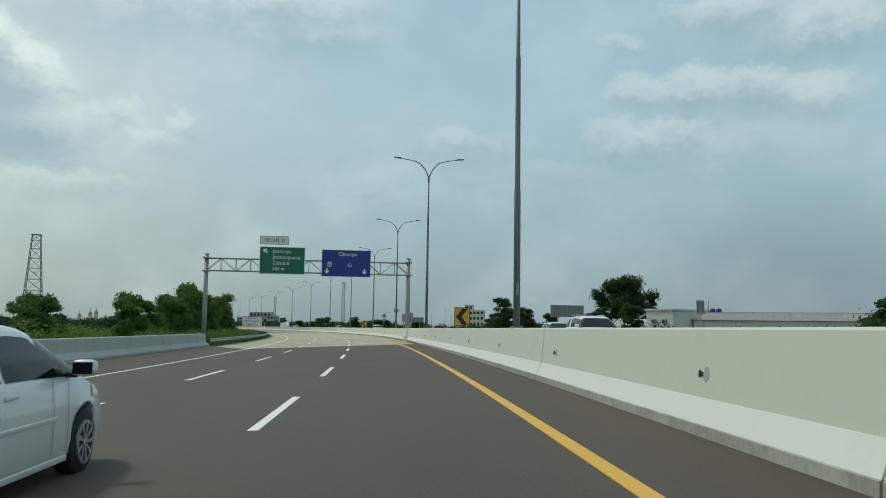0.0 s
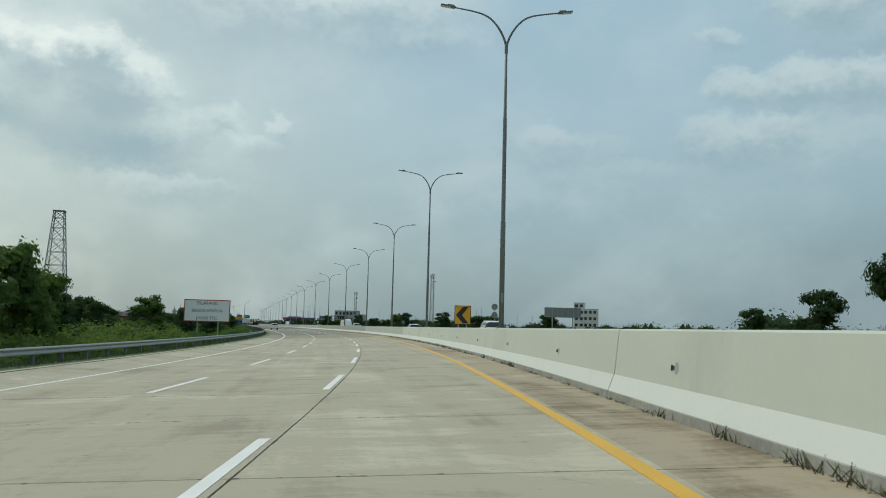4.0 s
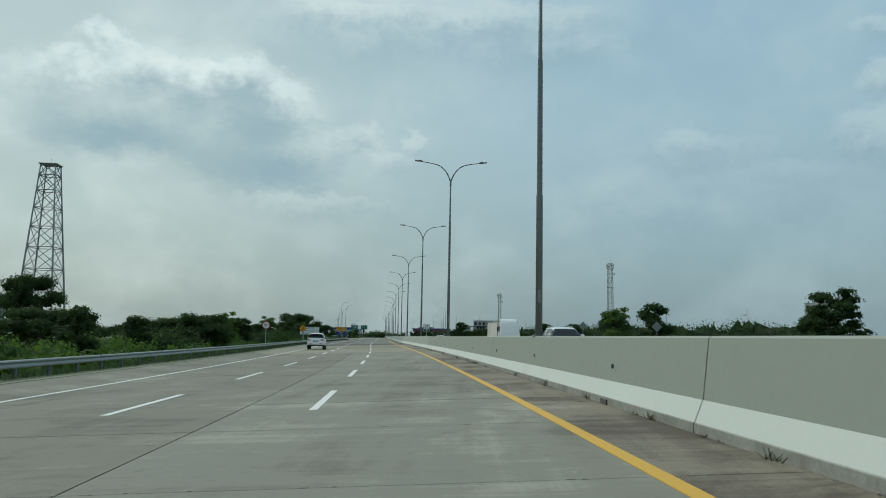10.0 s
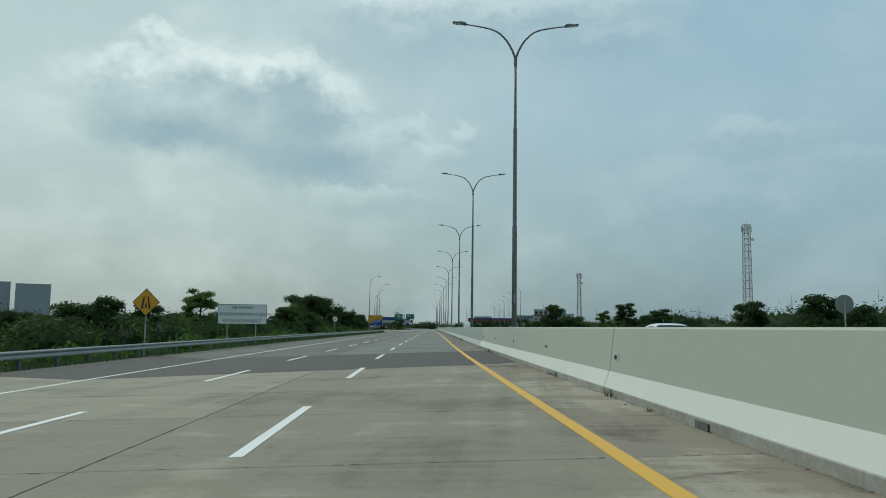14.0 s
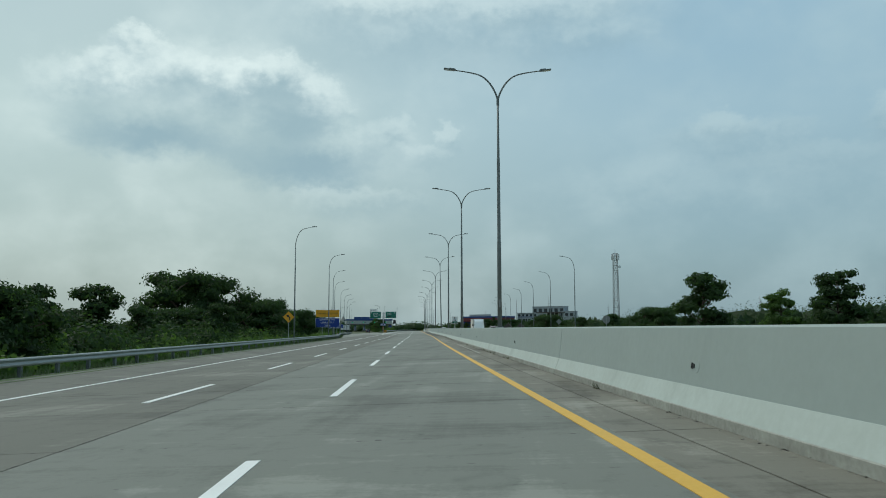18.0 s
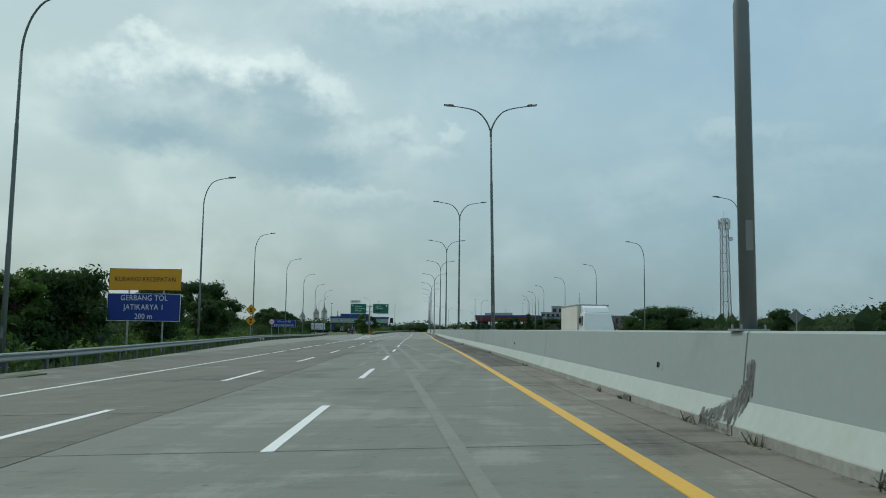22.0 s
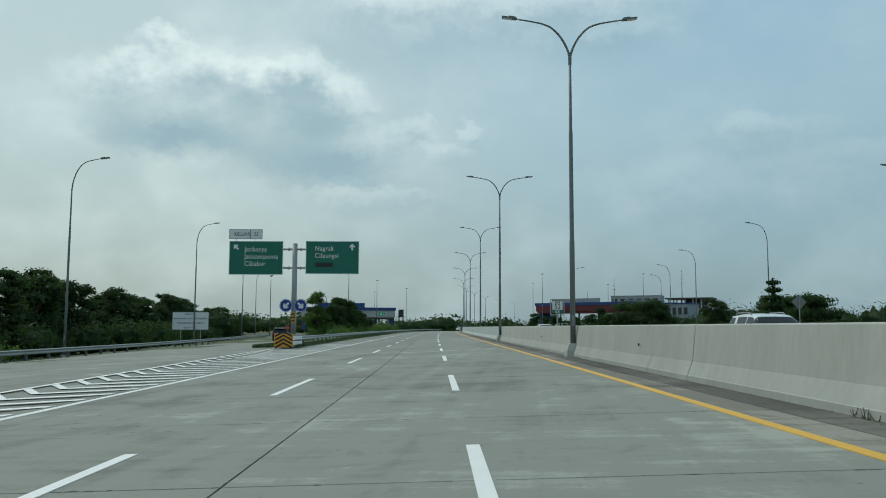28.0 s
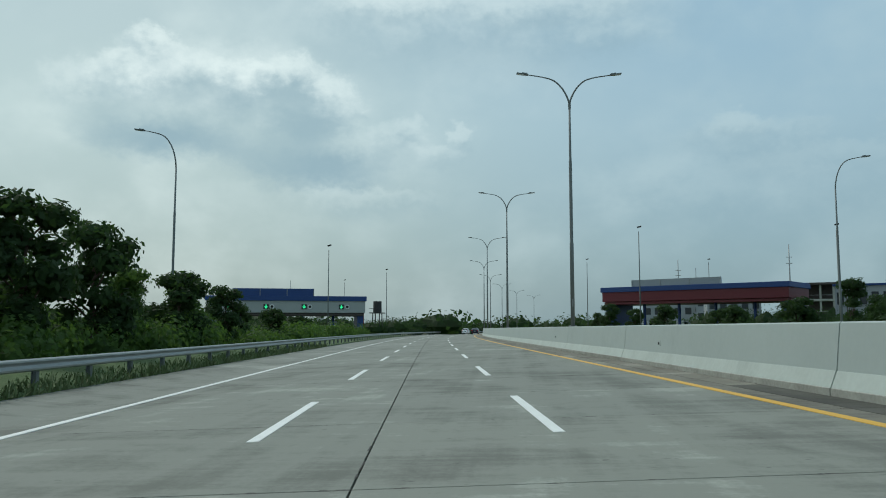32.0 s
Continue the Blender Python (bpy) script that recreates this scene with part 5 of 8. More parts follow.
def board_sign(name, s, u0, u1, z0, z1, mat, lines, ink, label, legs_at=(0.28, 0.72), rim=None, turn=0.0, size=None, bars=(), rim_w=0.05):
    g = ground_z(s, (u0 + u1) / 2)
    th = tagged(empty(name, stand(s, (u0 + u1) / 2, g, turn)), label, "information board")
    w, h = u1 - u0, z1 - z0
    zc = (z0 + z1) / 2 - g
    p = panel("board", w, h, mat, th, (0, 0, zc), rim=rim, rim_w=rim_w)
    n = len(lines) + len(bars)
    for i, tx in enumerate(lines):
        letters("lettering", tx, size or h / n * 0.62, ink, p, (0, -0.025, zc + h / 2 - h * (i + 0.5) / n), "CENTER", spread=1.08)
    for i, wd in enumerate(bars):
        part("line_bar", box(bmesh.new(), (w * wd, 0.012, h / n * 0.34), (0, -0.02, zc + h / 2 - h * (i + len(lines) + 0.5) / n)), ink, p)
    legs(th, [-w / 2 + w * k for k in legs_at], zc - h * 0.3, 0.05)
    return th


W_ = M["sign_white"]
board_sign("information_board", 381.8, -21.6, -17.5, 1.2, 2.86, W_, ["DILARANG", "MENGGUNAKAN BAHU JALAN", "KECUALI DARURAT"], M["sign_black"], "white notice board forbidding use of the hard shoulder", (0.2, 0.78), rim=M["sign_black"], size=0.40, rim_w=0.035)
board_sign("information_board", 129.4, -23.5, -18.9, 1.2, 3.45, W_, ["DILARANG", "BENDA APAPUN", "JALAN TOL"], M["sign_ink"], "white notice board with a red border behind the guard rail", (0.3, 0.75), rim=M["sign_red"], size=0.46, rim_w=0.09)
board_sign("information_board", 586.8, -25.2, -20.45, 3.52, 4.96, M["sign_yellow"], ["KURANGI KECEPATAN"], M["sign_black"], "yellow board asking drivers to slow down", (0.28, 0.76), size=0.43, rim=M["sign_black"], rim_w=0.02)
board_sign("information_board", 586.75, -25.25, -20.43, 1.48, 3.3, M["sign_blue"], ["GERBANG TOL", "JATIKARYA 1", "200 m"], W_, "blue board announcing the toll gate ahead", (0.28, 0.76), rim=W_, size=0.50, rim_w=0.03)
board_sign("information_board", 699.6, -34.25, -29.42, 1.33, 2.73, M["sign_blue"], ["TRUK DAN BUS", "GUNAKAN LAJUR KIRI"], W_, "blue board sending lorries and buses to the slow lane", (0.28, 0.76), rim=W_, size=0.44, rim_w=0.04)
board_sign("information_board", 806.3, -39.8, -35.15, 0.65, 2.93, W_, ["DILARANG", "MENAIKKAN DAN MENURUNKAN", "PENUMPANG DI DAERAH", "JALAN TOL"], M["sign_black"], "white notice board forbidding stops for passengers on the toll road", (0.24, 0.78), rim=M["sign_black"], size=0.33, rim_w=0.04)

# backs of signs on the opposite side
for s, u0, u1, z0, z1, lab in [(32.9, 18.9, 23.2, 2.9, 4.4, "grey ribbed back of a billboard across the road"), (144.0, 18.3, 23.1, 2.9, 4.15, "grey ribbed back of a notice board across the road")]:
    th = tagged(empty("billboard", stand(s, (u0 + u1) / 2)), lab, "billboard")
    g = ground_z(s, u0)
    w, h, zc = u1 - u0, z1 - z0, (z0 + z1) / 2 - ground_z(s, (u0 + u1) / 2)
    part("board", box(bmesh.new(), (w, 0.05, h), (0, 0, zc)), M["sign_back"], th)
    for k in range(7):
        part("rib", box(bmesh.new(), (0.05, 0.05, h), (-w / 2 + w * (k + 0.5) / 7, -0.05, zc)), M["galv"], th)
    legs(th, (-w * 0.28, w * 0.28), zc + h * 0.3, 0.08)
for s, u, z0, z1, w in [(27.6, 0.0, 1.9, 2.85, 0.3), (17.0, 0.0, 1.7, 2.8, 0.36), (-8.0, 20.0, 2.6, 3.6, 0.62)]:
    g = ground_z(s, u) if u > 1 else 1.2
    th = tagged(empty("traffic_sign", stand(s, u, g)), "plain aluminium back of a tall narrow sign", "road sign", group="sign backs")
    part("board", box(bmesh.new(), (w, 0.03, z1 - z0), (0, 0, (z0 + z1) / 2 - g), 0.01), M["sign_back"], th)
    for k in (-1, 1):
        part("clamp", box(bmesh.new(), (w * 0.9, 0.03, 0.05), (0, -0.03, (z0 + z1) / 2 - g + k * (z1 - z0) * 0.42)), M["galv"], th)
    part("post", rod(bmesh.new(), (0, -0.05, -0.02), (0, -0.05, z1 - g - 0.05), 0.04), M["galv"], th)
for s, u, zs, sq in [(173.0, 18.7, (4.85, 3.5), 0), (528.2, 20.3, (2.3,), 0), (357.9, 19.2, (2.75,), 0), (322.0, 24.0, (3.1,), 1), (597.2, 26.0, (2.6,), 1), (770.0, 24.0, (3.3,), 1), (300.0, 27.0, (2.8,), 1)]:
    g = ground_z(s, u)
    th = tagged(empty("traffic_sign", stand(s, u, g)), "grey back of a roadside traffic sign on a post", "road sign", group="sign backs")
    for z in zs:
        if sq:
            part("board", box(bmesh.new(), (0.9, 0.03, 0.9), (0, 0, z - g), 0.01, Matrix.Rotation(radians(45), 4, "Y")), M["sign_back"], th)
        else:
            part("board", rod(bmesh.new(), (0, -0.015, z - g), (0, 0.015, z - g), 0.52, seg=24), M["sign_back"], th)
    part("post", rod(bmesh.new(), (0, -0.04, -0.3), (0, -0.04, max(zs) - g + 0.3), 0.04), M["galv"], th)
# box on the lamp post
cb = tagged(empty("control_box", stand(LAMP_S[3], 0.0, 1.2)), "grey control box strapped to a median lamp post", "control box")
part("box", box(bmesh.new(), (0.34, 0.26, 0.48), (-0.16, -0.2, 2.3), 0.02), M["truss"], cb)
part("box", box(bmesh.new(), (0.26, 0.24, 0.40), (0.2, -0.2, 2.25), 0.02), M["truss"], cb)
part("strap", rod(bmesh.new(), (0, 0, 2.15), (0, 0, 2.21), 0.125, seg=14), M["galv"], cb)
part("camera", box(bmesh.new(), (0.12, 0.3, 0.14), (0.05, -0.2, 8.3), 0.02), M["dark"], cb)

# ---- vehicles ----


def slab(bm, outline, half_of, inset=0.05):
    """A closed body from a side outline (y, z), carried across the car; half_of(y, z) gives the half width there."""
    cy = sum(p[0] for p in outline) / len(outline)
    cz = sum(p[1] for p in outline) / len(outline)
    rings = []
    for k, sh in ((-1.0, inset), (-0.985, inset * 0.35), (-0.93, 0.0), (0.93, 0.0), (0.985, inset * 0.35), (1.0, inset)):
        ring = []
        for y, z in outline:
            d = Vector((cy - y, cz - z))
            d = d.normalized() * sh if d.length > 1e-6 else d
            ring.append(bm.verts.new((k * half_of(y, z), y + d.x, z + d.y)))
        rings.append(ring)
    n = len(outline)
    for a, b in zip(rings, rings[1:]):
        for i in range(n):
            f = bm.faces.new((a[i], a[(i + 1) % n], b[(i + 1) % n], b[i]))
    bm.faces.new(rings[0])
    bm.faces.new(rings[-1][::-1])
    bmesh.ops.triangulate(bm, faces=[f for f in bm.faces if len(f.verts) > 4])
    bmesh.ops.recalc_face_normals(bm, faces=bm.faces)
    return bm


def arc(cy, cz, r, a0, a1, n=10):
    return [(cy + r * math.cos(radians(a0 + (a1 - a0) * k / n)), cz + r * math.sin(radians(a0 + (a1 - a0) * k / n))) for k in range(n + 1)]


def quad_panel(name, pts, mat, parent, thick=0.012):
    """A slightly raised sheet through points given in order, pushed out along its normal."""
    bm = bmesh.new()
    vs = [bm.verts.new(p) for p in pts]
    f = bm.faces.new(vs)
    f.normal_update()
    n = f.normal.copy()
    r = bmesh.ops.extrude_face_region(bm, geom=[f])
    bmesh.ops.translate(bm, vec=n * thick, verts=[v for v in r["geom"] if isinstance(v, bmesh.types.BMVert)])
    bmesh.ops.recalc_face_normals(bm, faces=bm.faces)
    return part(name, bm, mat, parent)


def wheel(parent, x, y, r, w, rim_mat, spokes=6):
    side = 1 if x > 0 else -1
    bm = bmesh.new()
    prof = [(0.0, r * 0.66), (0.02, r * 0.68), (0.012, r * 0.90), (0.04, r * 0.985), (0.07, r), (w - 0.07, r), (w - 0.04, r * 0.985), (w - 0.012, r * 0.90), (w - 0.02, r * 0.68), (w, r * 0.66)]
    rings = []
    for px, pr in prof:
        rings.append([bm.verts.new((px - w / 2, pr * math.cos(k * math.tau / 32), pr * math.sin(k * math.tau / 32))) for k in range(32)])
    for a, b in zip(rings, rings[1:]):
        for k in range(32):
            bm.faces.new((a[k], a[(k + 1) % 32], b[(k + 1) % 32], b[k])).smooth = True
    bm.faces.new(rings[0]), bm.faces.new(rings[-1][::-1])
    bmesh.ops.recalc_face_normals(bm, faces=bm.faces)
    wh = part("wheel", bm, M["rubber"], parent)
    wh.matrix_local = Matrix.Translation((x, y, r))
    bm = bmesh.new()
    for k in range(spokes):
        a = k * math.tau / spokes
        c = Vector((0, math.cos(a), math.sin(a)))
        t = Vector((0, -math.sin(a), math.cos(a)))
        n0, n1 = 0.26 * r / spokes, 0.72 * r / spokes
        pts = [c * r * 0.10 + t * n0, c * r * 0.10 - t * n0, c * r * 0.62 - t * n1, c * r * 0.62 + t * n1]
        lo = [bm.verts.new(p + Vector((side * (w / 2 - 0.03), 0, 0))) for p in pts]
        hi = [bm.verts.new(p + Vector((side * (w / 2 + (0.004 if i < 2 else 0.012)), 0, 0))) for i, p in enumerate(pts)]
        bm.faces.new(hi)
        for i in range(4):
            bm.faces.new((lo[i], lo[(i + 1) % 4], hi[(i + 1) % 4], hi[i]))
    bmesh.ops.create_cone(bm, cap_ends=True, segments=16, radius1=r * 0.17, radius2=r * 0.13, depth=0.04, matrix=Matrix.Translation((side * (w / 2 - 0.01), 0, 0)) @ Matrix.Rotation(radians(90), 4, "Y"))
    ring = [[bm.verts.new((side * (w / 2 + dx), rr * math.cos(k * math.tau / 32), rr * math.sin(k * math.tau / 32))) for k in range(32)] for dx, rr in ((-0.03, r * 0.585), (0.012, r * 0.60), (0.010, r * 0.665), (-0.02, r * 0.675))]
    for a, b in zip(ring, ring[1:]):
        for k in range(32):
            bm.faces.new((a[k], a[(k + 1) % 32], b[(k + 1) % 32], b[k]))
    bmesh.ops.recalc_face_normals(bm, faces=bm.faces)
    part("rim", bm, rim_mat, wh)
    part("rim_shadow", rod(bmesh.new(), (side * (w / 2 - 0.028), 0, 0), (side * (w / 2 - 0.018), 0, 0), r * 0.60, seg=24), M["dark"], wh)
    return wh


def car(name, m, label, paint, shape_of, group="", rim_mat=None, lift=True):
    """A car lofted from cross-sections; y forward, origin on the ground at mid-length."""
    L, Wd, H, belt, sill, axle_f, axle_r, r, line, wins, front, rear, spokes = shape_of
    th = tagged(empty(name, m), label, "car", group)
    hw, f0, r0 = Wd / 2, L / 2, -L / 2
    ra = r + 0.06
    ly, lz = [p[0] for p in line], [p[1] for p in line]

    def ring(y):
        zr = float(np.interp(y, ly, lz))
        e0 = max(0.0, (-y - L * 0.33) / (L * 0.17))
        e1 = max(0.0, (y - L * 0.27) / (L * 0.23))
        w = hw * (1 - 0.085 * e0 ** 3.0 - 0.17 * e1 ** 2.6)
        zb = sill + 0.10 * max(e0, 0) ** 4 + 0.02 * e1 ** 3
        for ya in (axle_f, axle_r):
            if abs(y - ya) < ra:
                zb = max(zb, r + math.sqrt(ra * ra - (y - ya) ** 2))
        bl = min(belt, zr - 0.045)
        g = max(0.0, min(1.0, (zr - bl - 0.045) / (H - belt - 0.045)))
        wr = w * (0.93 - 0.195 * g ** 1.2)
        zs = min(bl - 0.10, sill + 0.62 * (belt - sill))
        zs = max(zs, zb + 0.03)
        bl = max(bl, zs + 0.03)
        zr = max(zr, bl + 0.03)
        edge = 0.03 + 0.075 * g
        flare = 0.022 if lift and min(abs(y - axle_f), abs(y - axle_r)) < ra + 0.10 else 0.0
        pts = [(0.86 * w, zb), (0.972 * w + flare, zb + 0.004), (0.995 * w + flare, zb + 0.30 * (zs - zb)), (w + flare * 0.4, zb + 0.75 * (zs - zb)), (w * 0.995, zs), (w * 0.972, bl - 0.02), (w * 0.945, bl + 0.008)]
        pts += [(w * 0.945 + (wr - w * 0.945) * 0.45 + 0.018 * g, bl + (zr - edge - bl) * 0.5), (wr + 0.012 * g, zr - edge), (wr * 0.93, zr - edge * 0.42), (wr * 0.72, zr - edge * 0.12), (0.0, zr)]
        return pts

    def on(y, k, sd=1):
        pts = ring(y)
        i = min(int(k), len(pts) - 2)
        a, b = pts[i], pts[i + 1]
        f = k - i
        return Vector((sd * (a[0] + (b[0] - a[0]) * f), y, a[1] + (b[1] - a[1]) * f))
    ys = sorted({round(v, 3) for v in list(np.linspace(r0, f0, 60)) + ly + [ya + ra * math.cos(radians(a)) for ya in (axle_f, axle_r) for a in (0, 2, 8, 18, 30, 45, 60, 75, 90, 105, 120, 135, 150, 162, 172, 178, 180)]})
    bm = bmesh.new()
    rows = []
    for y in ys:
        p = ring(y)
        full = [(-x, z) for x, z in p] + [(x, z) for x, z in p[:-1][::-1]]
        rows.append([bm.verts.new((x, y, z)) for x, z in full])
    n = len(rows[0])
    for a, b in zip(rows, rows[1:]):
        for i in range(n - 1):
            bm.faces.new((a[i], a[i + 1], b[i + 1], b[i])).smooth = True
    bm.faces.new(rows[0])
    bm.faces.new(rows[-1][::-1])
    bmesh.ops.recalc_face_normals(bm, faces=bm.faces)
    body = part("body", bm, paint, th)
    body.data.set_sharp_from_angle(angle=radians(38))
    part("underbody", box(bmesh.new(), (Wd * 0.84, L * 0.90, 0.34), (0, 0, sill + 0.13), 0.04), M["dark"], th)
    part("floor_pan", box(bmesh.new(), (Wd * 0.6, axle_f - axle_r - 0.8, 0.34), (0, 0, sill + 0.34), 0.04), M["dark"], th)

    def sheet(nm, grid, mat, out, parent=body):
        """A skin laid over the body, grid of points, pushed out by a few millimetres."""
        bm = bmesh.new()
        vs = [[bm.verts.new(q) for q in row] for row in grid]
        for a, b in zip(vs, vs[1:]):
            for i in range(len(a) - 1):
                bm.faces.new((a[i], a[i + 1], b[i + 1], b[i])).smooth = True
        bm.normal_update()
        c = sum((f.normal for f in bm.faces), Vector())
        if c.dot(Vector(out)) < 0:
            bmesh.ops.reverse_faces(bm, faces=bm.faces)
        bm.normal_update()
        top = {v: v.co + v.normal * 0.007 for v in bm.verts}
        for v, q in top.items():
            v.co = q
        return part(nm, bm, mat, parent)
    for sd in (-1, 1):
        for y0, y1, t0, t1 in wins:
            grid = []
            for i in range(7):
                f = i / 6
                k = 6.12 + 1.78 * f
                grid.append([on(y0 + (t0 - y0) * f + ((y1 - y0) + ((t1 - t0) - (y1 - y0)) * f) * j / 8, k, sd) for j in range(9)])
            sheet("side_window", grid, M["glass"], (sd, 0, 0.2))
        mx = on(front[0] - 0.30, 5.6, sd)
        mr = part("mirror", box(bmesh.new(), (0.23, 0.13, 0.155), (mx.x + sd * 0.14, mx.y, mx.z + 0.10), 0.06), paint, th)
        for f in mr.data.polygons:
            f.use_smooth = True
        part("mirror_glass", box(bmesh.new(), (0.18, 0.012, 0.11), (mx.x + sd * 0.14, mx.y - 0.066, mx.z + 0.10), 0.004), M["glass"], mr)
        part("mirror_arm", box(bmesh.new(), (0.12, 0.06, 0.05), (mx.x + sd * 0.02, mx.y, mx.z + 0.035), 0.015), M["dark"], mr)
        mid = (axle_f + axle_r) / 2
        for yy in (mid + 0.46, mid - 0.56, axle_f - ra - 0.10):
            grid = [[on(yy + d, 1.3 + 4.6 * j / 8, sd) for d in (-0.004, 0.004)] for j in range(9)]
            sheet("door_gap", grid, M["dark"], (sd, 0, 0))
        for yy in (mid - 0.36, mid - 1.2):
            h = on(yy, 4.75, sd)
            part("door_handle", box(bmesh.new(), (0.035, 0.20, 0.034), (h.x + sd * 0.012, yy, h.z), 0.013), paint, body)
        h = on(mid, 3.3, sd)
        part("side_moulding", box(bmesh.new(), (0.022, (axle_f - axle_r) * 0.44, 0.035), (h.x + sd * 0.004, mid - 0.05, h.z), 0.008), M["alloy"] if lift else paint, body)
        part("sill_step", box(bmesh.new(), (0.13 if lift else 0.05, axle_f - axle_r - 2 * ra - 0.03, 0.07), (sd * (hw * 0.97 - 0.02), mid, sill - 0.03), 0.02), M["dark"] if lift else paint, body)
        zt = rear[2]
        for nm, mat, x, wd, zz, hh in (("tail_lamp", "lamp_clear" if H > 1.7 else "lamp_red", 0.74, 0.36, zt, 0.20), ("brake_lamp", "lamp_red", 0.80, 0.17, zt, 0.15), ("turn_lamp", "lamp_red", 0.64, 0.11, zt, 0.12)):
            yy = min(ly[i] for i in range(len(ly)) if lz[i] > zt - 0.02)
            if nm == "tail_lamp" or H < 1.7:
                part(nm, box(bmesh.new(), (wd * hw, 0.10, hh), (sd * x * hw, yy + 0.015 - (0.012 if nm != "tail_lamp" else 0), zz), 0.035), M[mat], body)
            else:
                part(nm, rod(bmesh.new(), (sd * x * hw, yy - 0.045, zz), (sd * x * hw, yy + 0.02, zz), 0.058 if nm == "turn_lamp" else 0.072, seg=18), M[mat], body)
        grid = [[on(r0 + 0.10 + 0.30 * j / 5 - 0.06 * i / 3, 4.1 + 1.35 * i / 3, sd) for j in range(6)] for i in range(4)]
        sheet("side_lamp", grid, M["lamp_red"], (sd, 0, 0))
        grid = [[on(f0 - 0.30 - 0.36 * j / 5, 4.3 + 2.2 * i / 4, sd) for j in range(6)] for i in range(5)]
        sheet("headlamp", grid, M["lamp_clear"], (sd, 0.5, 0.3))
        part("reflector", box(bmesh.new(), (0.30, 0.03, 0.05), (sd * hw * 0.60, r0 - 0.002, sill + 0.20), 0.012), M["lamp_red"], body)
        for yy in (axle_f, axle_r):
            wheel(th, sd * (hw - 0.115), yy, r, 0.225, rim_mat or M["alloy"], spokes)
    ks = [6.5, 7.2, 7.9, 8.6, 9.3, 10.0, 10.5, 11.0]

    def pane(nm, ya, yb, sgn):
        grid = []
        for i in range(9):
            y = ya + (yb - ya) * i / 8
            row = [on(y, k, -1) for k in ks] + [on(y, k, 1) for k in ks[::-1][1:]]
            grid.append(row)
        sheet(nm, grid, M["glass"], (0, sgn, 0.6))
    pane("windscreen", front[0], front[1], 1)
    pane("rear_window", rear[0], rear[1], -1)
    if lift:
        part("spoiler", box(bmesh.new(), (Wd * 0.66, 0.26, 0.04), (0, rear[1] - 0.09, float(np.interp(rear[1], ly, lz)) + 0.03), 0.018), paint, body)
        z = belt - 0.06
        part("tailgate_trim", box(bmesh.new(), (Wd * 0.46, 0.04, 0.06), (0, min(ly[i] for i in range(len(ly)) if lz[i] > z - 0.03) + 0.0, z), 0.014), M["alloy"], body)
    zp = rear[2] - 0.14
    yp = float(np.interp(zp, lz[:5], ly[:5]))
    part("number_plate", box(bmesh.new(), (0.44, 0.03, 0.15), (0, yp - 0.012, zp), 0.004), M["plate"], body)
    for k in range(2):
        part("plate_bar", box(bmesh.new(), (0.30 - 0.1 * k, 0.012, 0.04), (0, yp - 0.030, zp + 0.02 - 0.05 * k)), M["sign_white"], body)
    part("bumper_skirt", box(bmesh.new(), (Wd * 0.80, 0.20, 0.16), (0, r0 + 0.10, sill + 0.06), 0.04), M["dark"], body)
    part("grille", box(bmesh.new(), (Wd * 0.50, 0.08, 0.16), (0, f0 - 0.02, sill + 0.22), 0.03), M["dark"], body)
    if lift:
        for sd in (-1, 1):
            x = on(-0.6, 9.0, sd)
            part("roof_rail", pipe(bmesh.new(), [(x.x, rear[1] + 0.25, x.z - 0.01), (x.x, rear[1] + 0.4, x.z + 0.07), (x.x, front[1] - 0.75, x.z + 0.07), (x.x, front[1] - 0.55, x.z - 0.02)], 0.02, 8), M["truss"], body)
    part("antenna", rod(bmesh.new(), (0, rear[1] + 0.5, H - 0.02), (0, rear[1] + 0.25, H + 0.14), 0.008, 0.004, 6), M["dark"], body)
    return th


SUV = (4.70, 1.84, 1.80, 1.19, 0.47, 1.46, -1.29, 0.385,
       [(-2.35, 0.66), (-2.345, 0.80), (-2.31, 0.90), (-2.29, 1.08), (-2.25, 1.21), (-2.21, 1.27), (-2.02, 1.62), (-1.95, 1.70), (-1.85, 1.745), (-1.5, 1.78), (-0.7, 1.80), (0.0, 1.775), (0.25, 1.73), (0.42, 1.66), (0.80, 1.41), (1.10, 1.205), (1.22, 1.16), (1.7, 1.09), (2.0, 1.02), (2.18, 0.92), (2.29, 0.78), (2.35, 0.62)],
       [(-2.16, -1.42, -1.93, -1.50), (-1.16, -0.32, -1.26, -0.36), (-0.26, 0.86, -0.28, 0.30)], (1.08, 0.42), (-2.21, -1.98, 1.06), 6)
MPV = (4.60, 1.80, 1.62, 1.02, 0.34, 1.42, -1.38, 0.33,
       [(-2.30, 0.55), (-2.295, 0.72), (-2.26, 0.84), (-2.24, 0.98), (-2.19, 1.06), (-2.16, 1.12), (-1.90, 1.46), (-1.80, 1.53), (-1.6, 1.57), (-1.0, 1.61), (-0.2, 1.62), (0.25, 1.59), (0.45, 1.54), (1.0, 1.22), (1.36, 1.02), (1.5, 0.985), (1.9, 0.88), (2.12, 0.77), (2.24, 0.65), (2.30, 0.52)],
       [(-2.06, -1.36, -1.82, -1.38), (-1.28, -0.30, -1.28, -0.34), (-0.24, 1.04, -0.26, 0.36)], (1.33, 0.47), (-2.15, -1.86, 0.90), 7)
